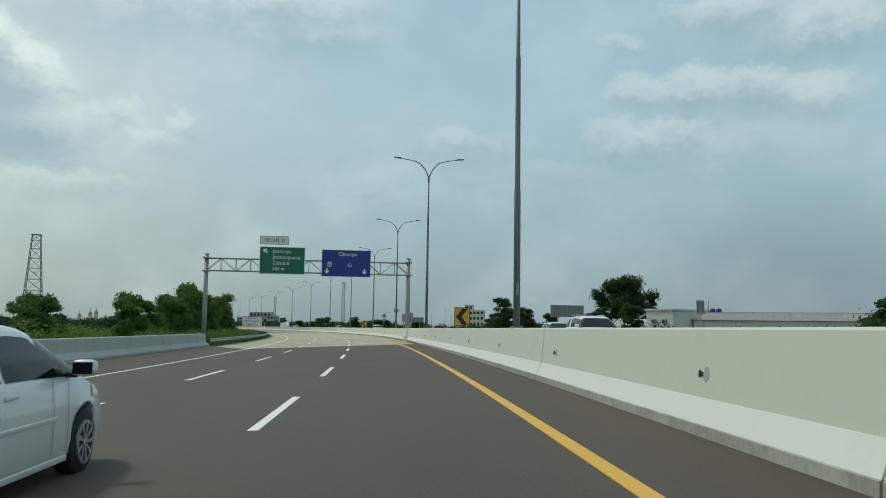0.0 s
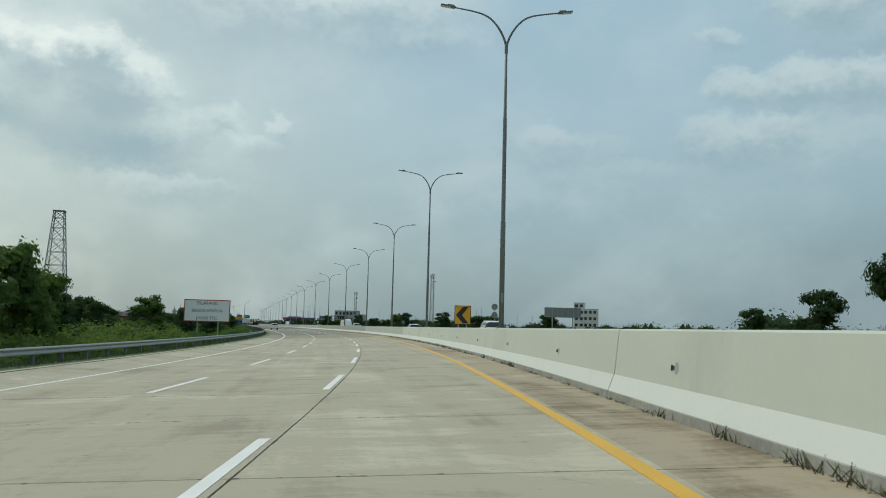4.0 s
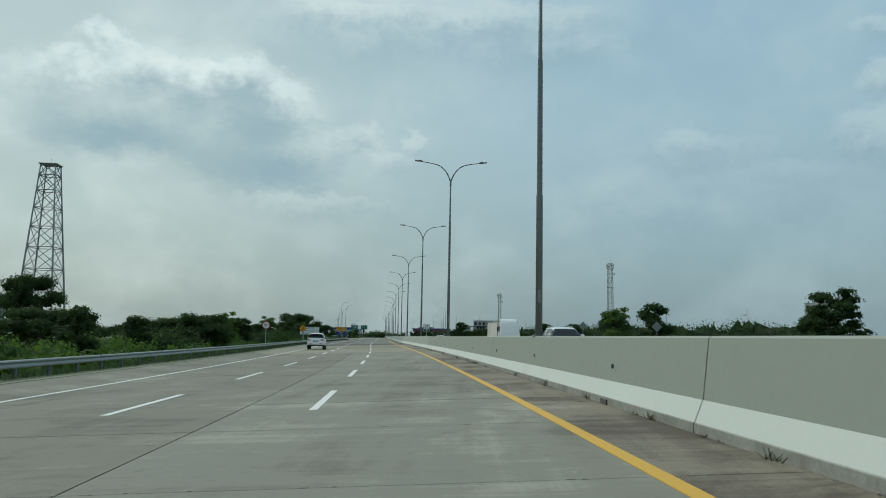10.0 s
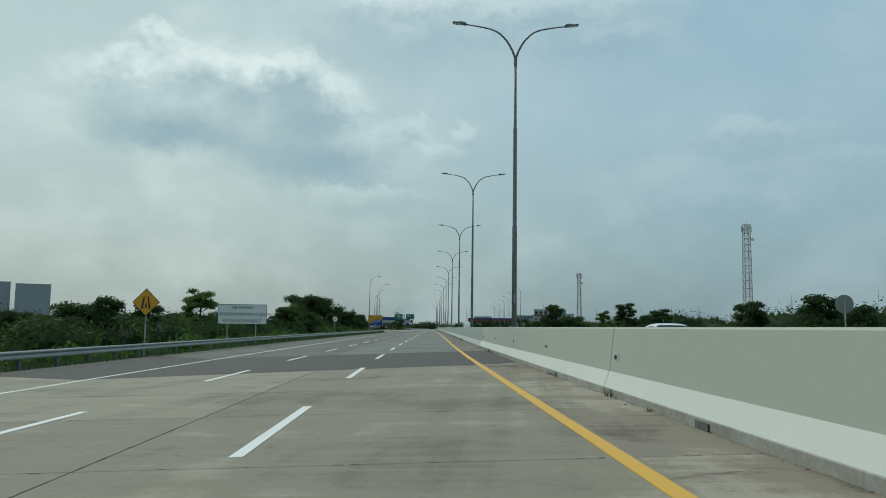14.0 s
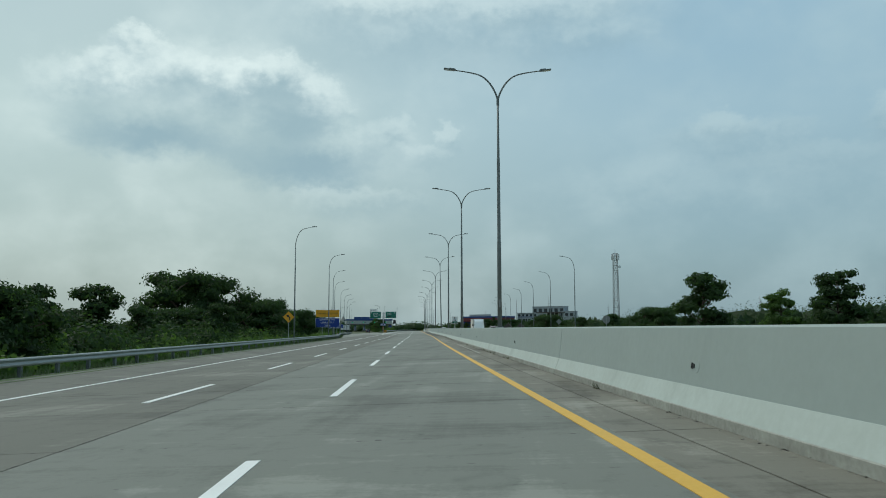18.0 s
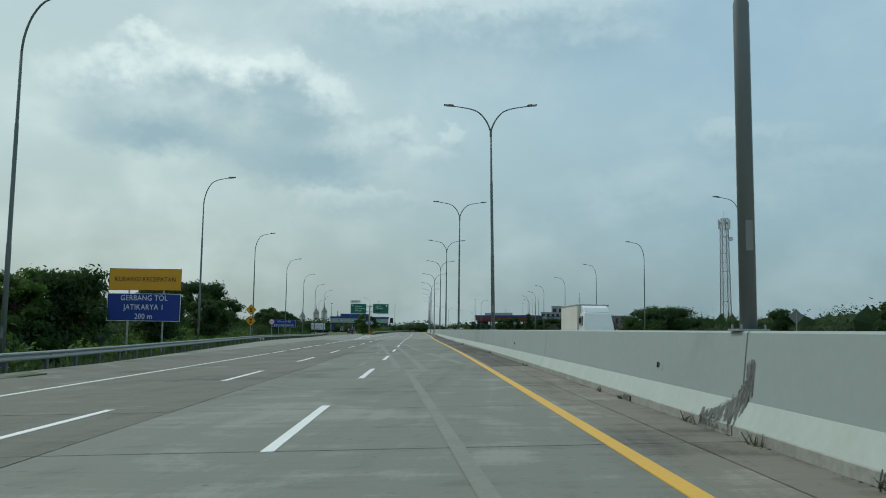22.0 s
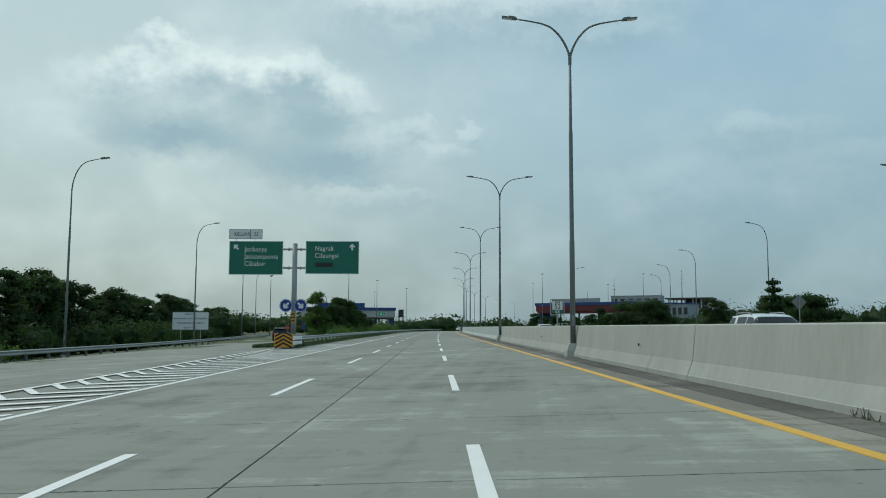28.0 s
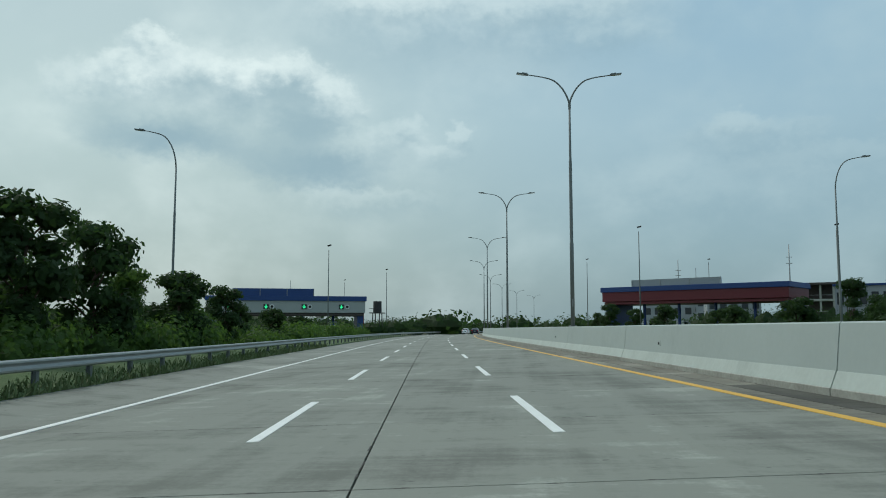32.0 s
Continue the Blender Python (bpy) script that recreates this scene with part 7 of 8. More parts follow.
# across the opposite carriageway
for s, u, h, k in [(67.3, 21.2, 6.2, "airy"), (62, 23, 4.8, "dense"), (71, 23, 5.0, "dense"), (78, 24, 4.6, "airy"), (176, 109, 12.5, "dense"), (160, 83, 9.5, "dense"), (166, 93, 15.0, "dense"), (172, 99, 15.5, "dense"), (9, 20.6, 3.4, "dense"), (58, 26, 4.2, "dense"), (74, 27, 4.6, "dense"), (46, 29, 4.6, "dense"), (-17, 29.5, 4.2, "dense"), (104, 30, 5.6, "dense"), (122, 34, 4.6, "dense"),
                   (180, 30, 4.8, "dense"), (196, 36, 4.6, "dense"), (214, 30, 4.8, "dense"), (240, 34, 5.0, "broad"), (273, 33, 6.2, "tiered"), (282, 36, 5.0, "dense"), (309, 30, 6.9, "dense"), (322, 29, 6.4, "tiered"), (331, 31, 6.6, "dense"), (338, 34, 6.4, "tiered"), (352, 30, 5.0, "dense"), (372, 36, 5.4, "dense"), (387, 32, 5.8, "dense"), (396, 40, 5.2, "dense"), (420, 38, 6.4, "dense"), (433, 30, 5.2, "tiered"), (452, 34, 5.0, "dense"), (478, 40, 5.4, "dense"),
                   (503, 24.5, 7.6, "dense"), (514, 44, 8.6, "tiered"), (520, 40, 6.8, "tiered"), (536, 30, 5.2, "dense"), (548, 34, 5.4, "dense"), (560, 38, 5.8, "dense"), (572, 40, 6.4, "broad"), (590, 36, 5.4, "dense"), (606, 40, 5.6, "dense"), (622, 36, 5.2, "dense"), (655, 33, 6.0, "broad"), (663, 34, 6.4, "broad"), (672, 36, 6.0, "dense"), (700, 50, 5.4, "dense"), (716, 44, 5.0, "dense"), (748, 46, 6.0, "dense"), (768, 48, 6.0, "dense"),
                   (792, 31, 7.4, "conifer"), (808, 40, 6.6, "broad"), (815, 46, 7.0, "dense"), (826, 36, 6.4, "tiered"), (838, 42, 5.6, "conifer"), (850, 33, 7.6, "dense"), (856, 32, 7.2, "broad"), (872, 36, 5.4, "dense"), (888, 31, 6.8, "airy"), (892, 36, 5.6, "dense"), (898, 30, 5.6, "dense"), (910, 28, 5.0, "dense"), (922, 30, 5.0, "dense"), (934, 26, 5.6, "dense"), (946, 24, 5.0, "dense"), (958, 22, 6.0, "dense"), (972, 22, 4.6, "dense"), (866, 30, 5.2, "dense"), (880, 30, 5.0, "dense")]:
    plant(k, s, u, h + 0.8, 1.0 + 0.25 * random.random(), which=1 if k in ("dense", "airy") else None)


# ---- undergrowth and far woods, uncountable ----
def thicket(name, label, spots, mat, size, per, seed, heart=0.76):
    rng = np.random.default_rng(seed)
    b = np.array(spots, float)
    pts = np.concatenate([leaves(rng, b, int(per * len(b)), size, 0.15, 1.5, 0.66), hearts(spots, heart)])
    return tagged(quads_mesh(name, pts, mat), label, "shrubs", kind="stuff")


def shrub_spots(s0, s1, u_lo, u_hi, h_lo, h_hi, step, seed, base=None):
    rng = np.random.default_rng(seed)
    out = []
    s = s0
    while s < s1:
        u = u_lo(s) + (u_hi - 0.0) * rng.random() if callable(u_lo) else u_lo + (u_hi - u_lo) * rng.random()
        h = h_lo + (h_hi - h_lo) * rng.random() ** 1.5
        p = place(s, u, terrain_z(s, u) - 0.2)
        out.append((p.x, p.y, p.z + h * 0.42, h * (0.55 + 0.35 * rng.random()), h * 0.62))
        s += step * (0.5 + rng.random())
    return out


edge_u = lambda s: guard_u(s) - 3.2
deep_u = lambda s: guard_u(s) - 9.0
thicket("undergrowth", "bright green roadside shrubs behind the guard rail", shrub_spots(0, 120, edge_u, -3.0, 1.0, 2.4, 0.55, 1) + shrub_spots(-30, 130, deep_u, -5.0, 2.0, 3.6, 0.6, 2), M["leaf_c"], 0.13, 260, 3, 0.5)
thicket("undergrowth", "green scrub behind the guard rail", shrub_spots(-60, 760, deep_u, -8.0, 1.6, 3.6, 0.9, 4) + shrub_spots(120, 760, edge_u, -3.5, 0.8, 1.9, 1.1, 5), M["leaf_a"], 0.18, 140, 6, 0.55)
thicket("undergrowth", "dark dense scrub below the trees", shrub_spots(300, 900, deep_u, -6.0, 2.4, 4.6, 1.0, 7) + shrub_spots(-40, 330, lambda s: guard_u(s) - 18, -14.0, 2.2, 4.2, 1.3, 8), M["leaf_b"], 0.18, 210, 9, 0.5)
thicket("undergrowth", "shrubs between the main road and the exit ramp", shrub_spots(824, 960, lambda s: -20.2, -5.0, 1.2, 2.8, 0.6, 10) + shrub_spots(808, 826, lambda s: -18.9, -1.2, 1.0, 2.0, 0.5, 17), M["leaf_a"], 0.13, 230, 11, 0.5)
thicket("undergrowth", "scrub beyond the opposite carriageway", shrub_spots(-120, 90, lambda s: 25.0, 18.0, 2.0, 3.6, 1.1, 12) + shrub_spots(90, 340, lambda s: 27.0, 18.0, 1.2, 2.4, 1.8, 24) + shrub_spots(340, 1000, lambda s: 25.0, 18.0, 2.0, 4.2, 1.6, 25), M["leaf_b"], 0.15, 200, 13, 0.7)
thicket("undergrowth", "tall dark scrub far beyond the opposite carriageway", shrub_spots(120, 340, lambda s: 46.0, 30.0, 2.8, 4.4, 1.6, 16) + shrub_spots(340, 1000, lambda s: 46.0, 30.0, 5.4, 7.8, 1.5, 14), M["leaf_b"], 0.19, 290, 15, 0.74)


def woods(seed, n, d0, d1, h0, h1, az0, az1):
    rng = np.random.default_rng(seed)
    out = []
    for _ in range(n):
        s = -100 + 1150 * rng.random()
        side = -1 if rng.random() < 0.5 else 1
        u = side * (d0 + (d1 - d0) * rng.random())
        if s > 880 and side > 0 and u < 120:
            continue
        p = place(s, u, -2.0)
        h = h0 + (h1 - h0) * rng.random()
        out.append((p.x, p.y, p.z + h * 0.5, h * (0.5 + 0.5 * rng.random()), h * 0.55))
    return out


near_woods = woods(21, 520, 50, 150, 4.0, 7.0, 0, 0)
far, ahead = [], []
rng = np.random.default_rng(5)
for k in range(520):
    a = radians(-45 + 100 * rng.random())
    d = 900 + 500 * rng.random()
    h = 7 + 6 * rng.random()
    far.append((-d * math.sin(a) - 60, d * math.cos(a) + 150, h * 0.35 - 2, h * 1.3, h * 0.6))
for k in range(160):
    s = 985 + 260 * rng.random()
    u = -22 - 120 * rng.random()
    p = place(s, u, -1.5)
    h = 3.4 + 2.5 * rng.random()
    ahead.append((p.x, p.y, p.z + h * 0.45, h * 0.9, h * 0.55))
thicket("woodland", "low dark woods ahead beside the road", ahead, M["leaf_b"], 0.2, 420, 26, 0.62)
thicket("woodland", "dark woods beyond the scrub", near_woods, M["leaf_b"], 0.24, 270, 23, 0.74)
thicket("woodland", "dark far treeline along the horizon", far, M["leaf_b"], 1.0, 130, 22, 0.6)


def grass_tufts():
    rng = np.random.default_rng(31)
    n = 34000
    s = np.concatenate([rng.random(n) * 755 + 6, rng.random(22000) ** 1.5 * 120 + 764])
    u = np.array([(guard_u(x) if i < n else -17.1) for i, x in enumerate(s)]) + 0.35 - rng.random(len(s)) ** 1.2 * np.where(np.arange(len(s)) < n, 2.6, 3.4)
    q = np.zeros((len(s), 4, 3))
    for i in range(len(s)):
        p = place(s[i], u[i], ground_z(s[i], u[i]) - 0.16 - max(0, (-18.6 - u[i])) * 0.12 if s[i] < 560 else ground_z(s[i], u[i]) - (0.3 if i < n else -0.02))
        a = rng.random() * math.tau
        h = (0.14 + 0.24 * rng.random()) * (0.8 if i >= n else 1.0)
        w = Vector((math.cos(a), math.sin(a), 0)) * (0.014 + 0.022 * rng.random()) * (1.4 if i >= n else 1.0)
        t = Vector((rng.normal() * 0.1, rng.normal() * 0.1, h))
        q[i] = [p - w, p + w, p + w * 0.3 + t, p - w * 0.3 + t]
    tagged(quads_mesh("grass_tufts", q, M["blade"]), "tufts of rough grass under the guard rail", "grass", kind="stuff")


grass_tufts()

# ---- a cone and a sack left beside the exit lane's rail ----
CONE_S, CONE_U = 645.7, -26.2
tc = tagged(empty("traffic_cone", stand(CONE_S, CONE_U, terrain_z(CONE_S, CONE_U))), "orange traffic cone with a pale band below the guard rail", "traffic cone")
part("base", box(bmesh.new(), (0.42, 0.42, 0.05), (0, 0, 0.025), 0.015), M["cone"], tc)
part("body", rod(bmesh.new(), (0, 0, 0.05), (0, 0, 0.78), 0.17, 0.04, 20), M["cone"], tc)
part("band", rod(bmesh.new(), (0, 0, 0.36), (0, 0, 0.52), 0.121, 0.094, 20), M["white_line"], tc, "pale reflective band")


def sack(s, u):
    th = tagged(empty("sack", stand(s, u, terrain_z(s, u))), "slumped white plastic sack tied at its neck below the guard rail", "sack")
    bm = bmesh.new()
    rows = [(0.0, 0.24), (0.08, 0.31), (0.26, 0.31), (0.42, 0.24), (0.55, 0.12), (0.60, 0.07)]
    ring = []
    for j, (z, r) in enumerate(rows):
        ring.append([bm.verts.new((r * (1 + 0.14 * math.sin(3 * a + j)) * math.cos(a) + 0.06 * j / 5, 0.8 * r * (1 + 0.12 * math.cos(2 * a + 2 * j)) * math.sin(a), z + 0.02 * math.sin(5 * a + j))) for a in (k * math.tau / 14 for k in range(14))])
    for j in range(5):
        for k in range(14):
            bm.faces.new((ring[j][k], ring[j][(k + 1) % 14], ring[j + 1][(k + 1) % 14], ring[j + 1][k]))
    bm.faces.new(ring[0][::-1])
    bm.faces.new(ring[-1])
    part("bag", bm, M["masonry"], th)
    part("neck", rod(bmesh.new(), (0.07, 0, 0.58), (0.12, 0.02, 0.74), 0.05, 0.10, 10), M["masonry"], th)


sack(648.6, -26.4)

# ---- towers, gates and buildings in the distance ----


def frame_at(x, y, turn, z=-1.2):
    return Matrix.Translation((x, y, z)) @ Matrix.Rotation(radians(turn), 4, "Z")


def lattice_tower(name, m, label, H, w0, w1, n, r0=0.12, r1=0.05, antennas=0, k_top=1.0):
    th = tagged(empty(name, m), label, "tower")

    def corner(i, z):
        k = z / H
        w = (w0 + (w1 - w0) * min(1.0, k / k_top)) / 2
        return Vector(((-w, w, w, -w)[i], (-w, -w, w, w)[i], z))
    zs = [H * (1 - (1 - k / n) ** 1.25) for k in range(n + 1)]
    for i in range(4):
        bm = bmesh.new()
        pipe(bm, [corner(i, z) for z in zs], [r0 + (r1 - r0) * z / H for z in zs], 6)
        part("leg", bm, M["truss"], th)
    for a, b in zip(zs, zs[1:]):
        for i in range(4):
            j = (i + 1) % 4
            part("crossbar", rod(bmesh.new(), corner(i, b), corner(j, b), r1 * 0.8, seg=5), M["truss"], th)
            part("brace", rod(bmesh.new(), corner(i, a), corner(j, b), r1 * 0.6, seg=5), M["truss"], th)
            part("brace", rod(bmesh.new(), corner(j, a), corner(i, b), r1 * 0.6, seg=5), M["truss"], th)
    if antennas:
        for k in range(antennas):
            a = k * math.tau / antennas
            rr = w1 / 2 + 0.7
            p = part("antenna", box(bmesh.new(), (0.34, 0.16, 2.4), (rr * math.cos(a), rr * math.sin(a), H - 1.4), 0.03), M["sign_white"], th)
            part("bracket", rod(bmesh.new(), (rr * 0.3 * math.cos(a), rr * 0.3 * math.sin(a), H - 1.2), (rr * math.cos(a), rr * math.sin(a), H - 1.2), 0.05, seg=6), M["truss"], p)
        d = part("dish", rod(bmesh.new(), (w1, -0.3, H - 5.2), (w1, -0.55, H - 5.2), 0.55, seg=16), M["sign_white"], th)
    else:
        part("platform", box(bmesh.new(), (w1 * 1.25, w1 * 1.25, 0.25), (0, 0, H), 0.02), M["truss"], th)
    part("rod", rod(bmesh.new(), (0, 0, H - 0.5), (0, 0, H + 2.0), 0.04, seg=6), M["truss"], th)
    return th


lattice_tower("lattice_tower", stand(466.5, -109.0, -1.8), "tall dark steel lattice tower behind the trees", 54.5, 11.5, 4.4, 9, 0.34, 0.20)
lattice_tower("cell_tower", stand(596.0, 106.5, -1.8), "slim steel mobile phone mast with antennas", 40.5, 2.6, 2.0, 16, 0.13, 0.09, 6)
lattice_tower("cell_tower", stand(735.0, 73.0, -1.8), "slim steel mobile phone mast with a ring of antennas", 32.0, 2.2, 1.5, 14, 0.12, 0.085, 6)


def mast(az, d, top, o=(-60.0, 290.0), w=0.22, label="thin far mast above the trees"):
    x, y = o[0] - d * math.sin(radians(az)), o[1] + d * math.cos(radians(az))
    th = tagged(empty("mast", Matrix.Translation((x, y, -2))), label, "mast", group="far masts")
    part("pole", pipe(bmesh.new(), [(0, 0, 0), (0, 0, top * 0.6), (0, 0, top + 2)], [w * 1.3, w, w * 0.5], 6), M["truss"], th)
    for k in range(2):
        part("crossbar", rod(bmesh.new(), (-0.9, 0, top * (0.93 - 0.07 * k)), (0.9, 0, top * (0.93 - 0.07 * k)), 0.1, seg=5), M["truss"], th)


for az, d, top in [(0.8, 520, 16), (-3.4, 560, 22), (-4.7, 480, 21), (-7.1, 600, 18), (-8.2, 640, 19), (-9.9, 620, 30), (-12.0, 520, 18), (10.6, 760, 26), (12.4, 800, 25), (7.0, 820, 22)]:
    mast(az, d, top)


def block(name, m, label, w, d, h, wall, roof, floors, cols, flat=True, rise=1.5):
    """A simple building with its storeys of window openings and roof."""
    th = tagged(empty(name, m), label, "building")
    body = part("wall", box(bmesh.new(), (w, d, h), (0, d / 2, h / 2), 0.03), wall, th)
    if flat:
        part("roof", box(bmesh.new(), (w + 0.5, d + 0.5, 0.35), (0, d / 2, h + 0.17), 0.03), roof, th)
    else:
        bm = bmesh.new()
        e = 0.5
        v = [bm.verts.new(p) for p in ((-w / 2 - e, -e, h), (w / 2 + e, -e, h), (w / 2 + e, d + e, h), (-w / 2 - e, d + e, h), (-w / 2 - e, d / 2, h + rise), (w / 2 + e, d / 2, h + rise))]
        for f in ((0, 1, 5, 4), (2, 3, 4, 5), (0, 4, 3), (1, 2, 5), (3, 2, 1, 0)):
            bm.faces.new([v[i] for i in f])
        bmesh.ops.recalc_face_normals(bm, faces=bm.faces)
        part("roof", bm, roof, th)
    for j in range(floors):
        for i in range(cols):
            x = -w / 2 + w * (i + 0.5) / cols
            z = h * (j + 0.55) / floors
            win = part("window", box(bmesh.new(), (w / cols * 0.6, 0.08, h / floors * 0.45), (x, -0.02, z)), M["window"], th)
            part("sill", box(bmesh.new(), (w / cols * 0.66, 0.16, 0.1), (x, -0.05, z - h / floors * 0.25)), wall, win)
    return th


# across the road at the start: a white house, a long hipped roof with blue tanks, a low gabled house
wh = block("house", frame_at(46.8, 86.4, -52), "white plastered house with two wall-mounted air units", 5.9, 7.0, 6.55, M["masonry"], M["masonry"], 0, 0)
for x in (-1.1, 1.2):
    ac = part("air_unit", box(bmesh.new(), (0.95, 0.4, 0.75), (x, -0.2, 4.5), 0.04), M["sign_back"], wh)
    part("fan_grille", rod(bmesh.new(), (x - 0.12, -0.4, 4.5), (x - 0.12, -0.43, 4.5), 0.28, seg=18), M["dark"], ac)
    part("bracket", box(bmesh.new(), (0.9, 0.42, 0.06), (x, -0.21, 4.08)), M["galv"], ac)
block("house", frame_at(55.4, 95.0, -26), "pale flat-topped house wall behind the warehouse", 9.0, 6.0, 6.75, M["masonry"], M["masonry"], 0, 0)
w_h = tagged(empty("warehouse", frame_at(68.6, 80.1, -26)), "long low warehouse with a weathered grey hipped roof", "building")
part("wall", box(bmesh.new(), (33.0, 8.4, 4.9), (0, 4.5, 2.45), 0.03), M["masonry"], w_h)
bm = bmesh.new()
v = [bm.verts.new(q) for q in ((-17, -0.2, 4.9), (17, -0.2, 4.9), (17, 9.2, 4.9), (-17, 9.2, 4.9), (-14.3, 4.5, 6.45), (14.3, 4.5, 6.45))]
for f in ((0, 1, 5, 4), (2, 3, 4, 5), (0, 4, 3), (1, 2, 5), (3, 2, 1, 0)):
    bm.faces.new([v[i] for i in f])
bmesh.ops.recalc_face_normals(bm, faces=bm.faces)
hip = part("roof", bm, M["roof_grey"], w_h)
part("ridge_cap", box(bmesh.new(), (28.6, 0.3, 0.1), (0, 4.5, 6.46), 0.03), M["roof_grey"], hip)
for k in range(30):
    x = -13.9 + 28 * k / 29
    part("roof_rib", rod(bmesh.new(), (x, 4.4, 6.45), (x, -0.15, 4.94), 0.035, seg=5), M["roof_grey"], hip)
tk = tagged(empty("water_tank", frame_at(68.6, 80.1, -26) @ Matrix.Translation((-13.4, 5.0, 6.25))), "two blue round water tanks on the warehouse roof", "water tank")
for x in (0.0, 1.15):
    body = part("tank", rod(bmesh.new(), (x, 0, 0), (x, 0, 0.85), 0.52, 0.5, 18), M["toll_blue"], tk)
    part("lid", rod(bmesh.new(), (x, 0, 0.85), (x, 0, 1.0), 0.42, 0.2, 18), M["toll_blue"], body)
ms = tagged(empty("antenna_mast", frame_at(68.6, 80.1, -26) @ Matrix.Translation((-14.2, 4.9, 6.2))), "thin dark antenna mast on the warehouse roof", "antenna")
part("pole", rod(bmesh.new(), (0, 0, 0), (0, 0, 2.6), 0.05, 0.03, 8), M["dark"], ms)
part("foot", box(bmesh.new(), (0.3, 0.3, 0.08), (0, 0, 0.04)), M["dark"], ms)
block("house", frame_at(49.4, 103.1, 9), "low white gabled house with a pale roof", 9.0, 6.0, 3.8, M["masonry"], M["masonry"], 1, 3, False, 1.4)
# left: brick house, grey block behind the tower
block("house", stand(268.0, -49.0, -2.0, turn=30), "low red masonry house in the scrub", 8.5, 7.0, 4.2, M["brick"], M["roof_tile"], 1, 3, False, 1.2)
block("office_block", frame_at(-60 - 760 * math.sin(radians(43.6)), 290 + 760 * math.cos(radians(43.6)), 43.6), "distant blue-grey office block", 26.0, 20.0, 33.0, M["grey_wall"], M["grey_wall"], 0, 0)
block("office_block", frame_at(-60 - 770 * math.sin(radians(45.6)), 290 + 770 * math.cos(radians(45.6)), 44), "distant plain office block beside another", 20.0, 16.0, 34.5, M["grey_wall"], M["grey_wall"], 0, 0)
# far ahead and right
block("apartment_block", stand(1335, 37.6, -2), "distant dark low apartment block", 36.0, 14.0, 26.5, M["grey_wall"], M["grey_wall"], 3, 6)
block("apartment_block", stand(1330, 60.0, -2), "distant dark block with a flat roof", 16.0, 12.0, 21.0, M["grey_wall"], M["grey_wall"], 3, 3)
block("factory", frame_at(60, 716, -14), "pale grey factory silo block", 8.0, 8.0, 26.0, M["masonry"], M["masonry"], 5, 2)
block("factory", frame_at(69, 714, -14), "pale grey factory hall beside the silo", 11.0, 9.0, 21.0, M["masonry"], M["masonry"], 4, 3)


def open_shell(m, w, d, levels, h):
    """A bare concrete frame: slabs on columns, an overhanging roof, railings."""
    th = tagged(empty("unfinished_building", m), "three-storey concrete building shell with open floors", "building")
    for k in range(levels + 1):
        e = 1.6 if k == levels else 0.6 * (k % 2)
        part("slab", box(bmesh.new(), (w + e, d + e, 0.55), (0, d / 2, k * h + 0.1), 0.03), M["wall_raw"] if k < levels else M["roof_tile"], th)
    for k in range(levels):
        for i in range(6):
            for y in (0.4, d - 0.4):
                part("column", box(bmesh.new(), (0.5, 0.5, h - 0.5), (-w / 2 + 0.6 + (w - 1.2) * i / 5, y, k * h + h / 2 + 0.1)), M["wall_raw"], th)
        part("core_wall", box(bmesh.new(), (w * 0.5, d * 0.3, h - 0.5), (w * 0.12, d * 0.6, k * h + h / 2 + 0.1)), M["roof_tile"], th)
        part("railing", box(bmesh.new(), (w, 0.1, 0.12), (0, 0.1, k * h + 1.4)), M["truss"], th)
    return th


open_shell(frame_at(-192.3 - 340 * math.sin(radians(0.75)), 673 + 340 * math.cos(radians(0.75)), -8, 0.0), 17.0, 12.0, 3, 4.3)
block("office_block", frame_at(-163.0 - 440 * math.sin(radians(6.9)), 594 + 440 * math.cos(radians(6.9)), 5), "grey flat-roofed block behind trees", 15.0, 10.0, 14.0, M["grey_wall"], M["grey_wall"], 4, 5)
block("house", stand(741.0, 50.0, -1.4, turn=35), "house with a steep dark tiled roof", 7.2, 7.0, 3.4, M["masonry"], M["roof_tile"], 1, 3, False, 3.4)
for s, u in ((762, 36.5), (764, 42.0), (766, 47.5)):
    block("row_house", stand(s, u, -1.4, turn=80), "small row house with a steep white gable", 4.6, 5.0, 2.0, M["masonry"], M["roof_tile"], 1, 2, False, 2.8)
# pale turrets far behind the left gate
for k, (dx, dy, h) in enumerate(((0, 0, 29.0), (-21, 6, 25.0), (9, 4, 31.0), (24, 10, 22.0))):
    th = tagged(empty("turret", Matrix.Translation((-563 + dx, 1422 + dy, -1.5))), "pale far turret with a pointed roof", "turret", group="far turrets")
    part("shaft", rod(bmesh.new(), (0, 0, 0), (0, 0, h - 9), 3.4, seg=12), M["masonry"], th)
    part("roof", rod(bmesh.new(), (0, 0, h - 9), (0, 0, h - 2.0), 4.2, 0.3, 12), M["roof_grey"], th)
    part("finial", rod(bmesh.new(), (0, 0, h - 2.2), (0, 0, h + 1.5), 0.3, seg=6), M["galv"], th)


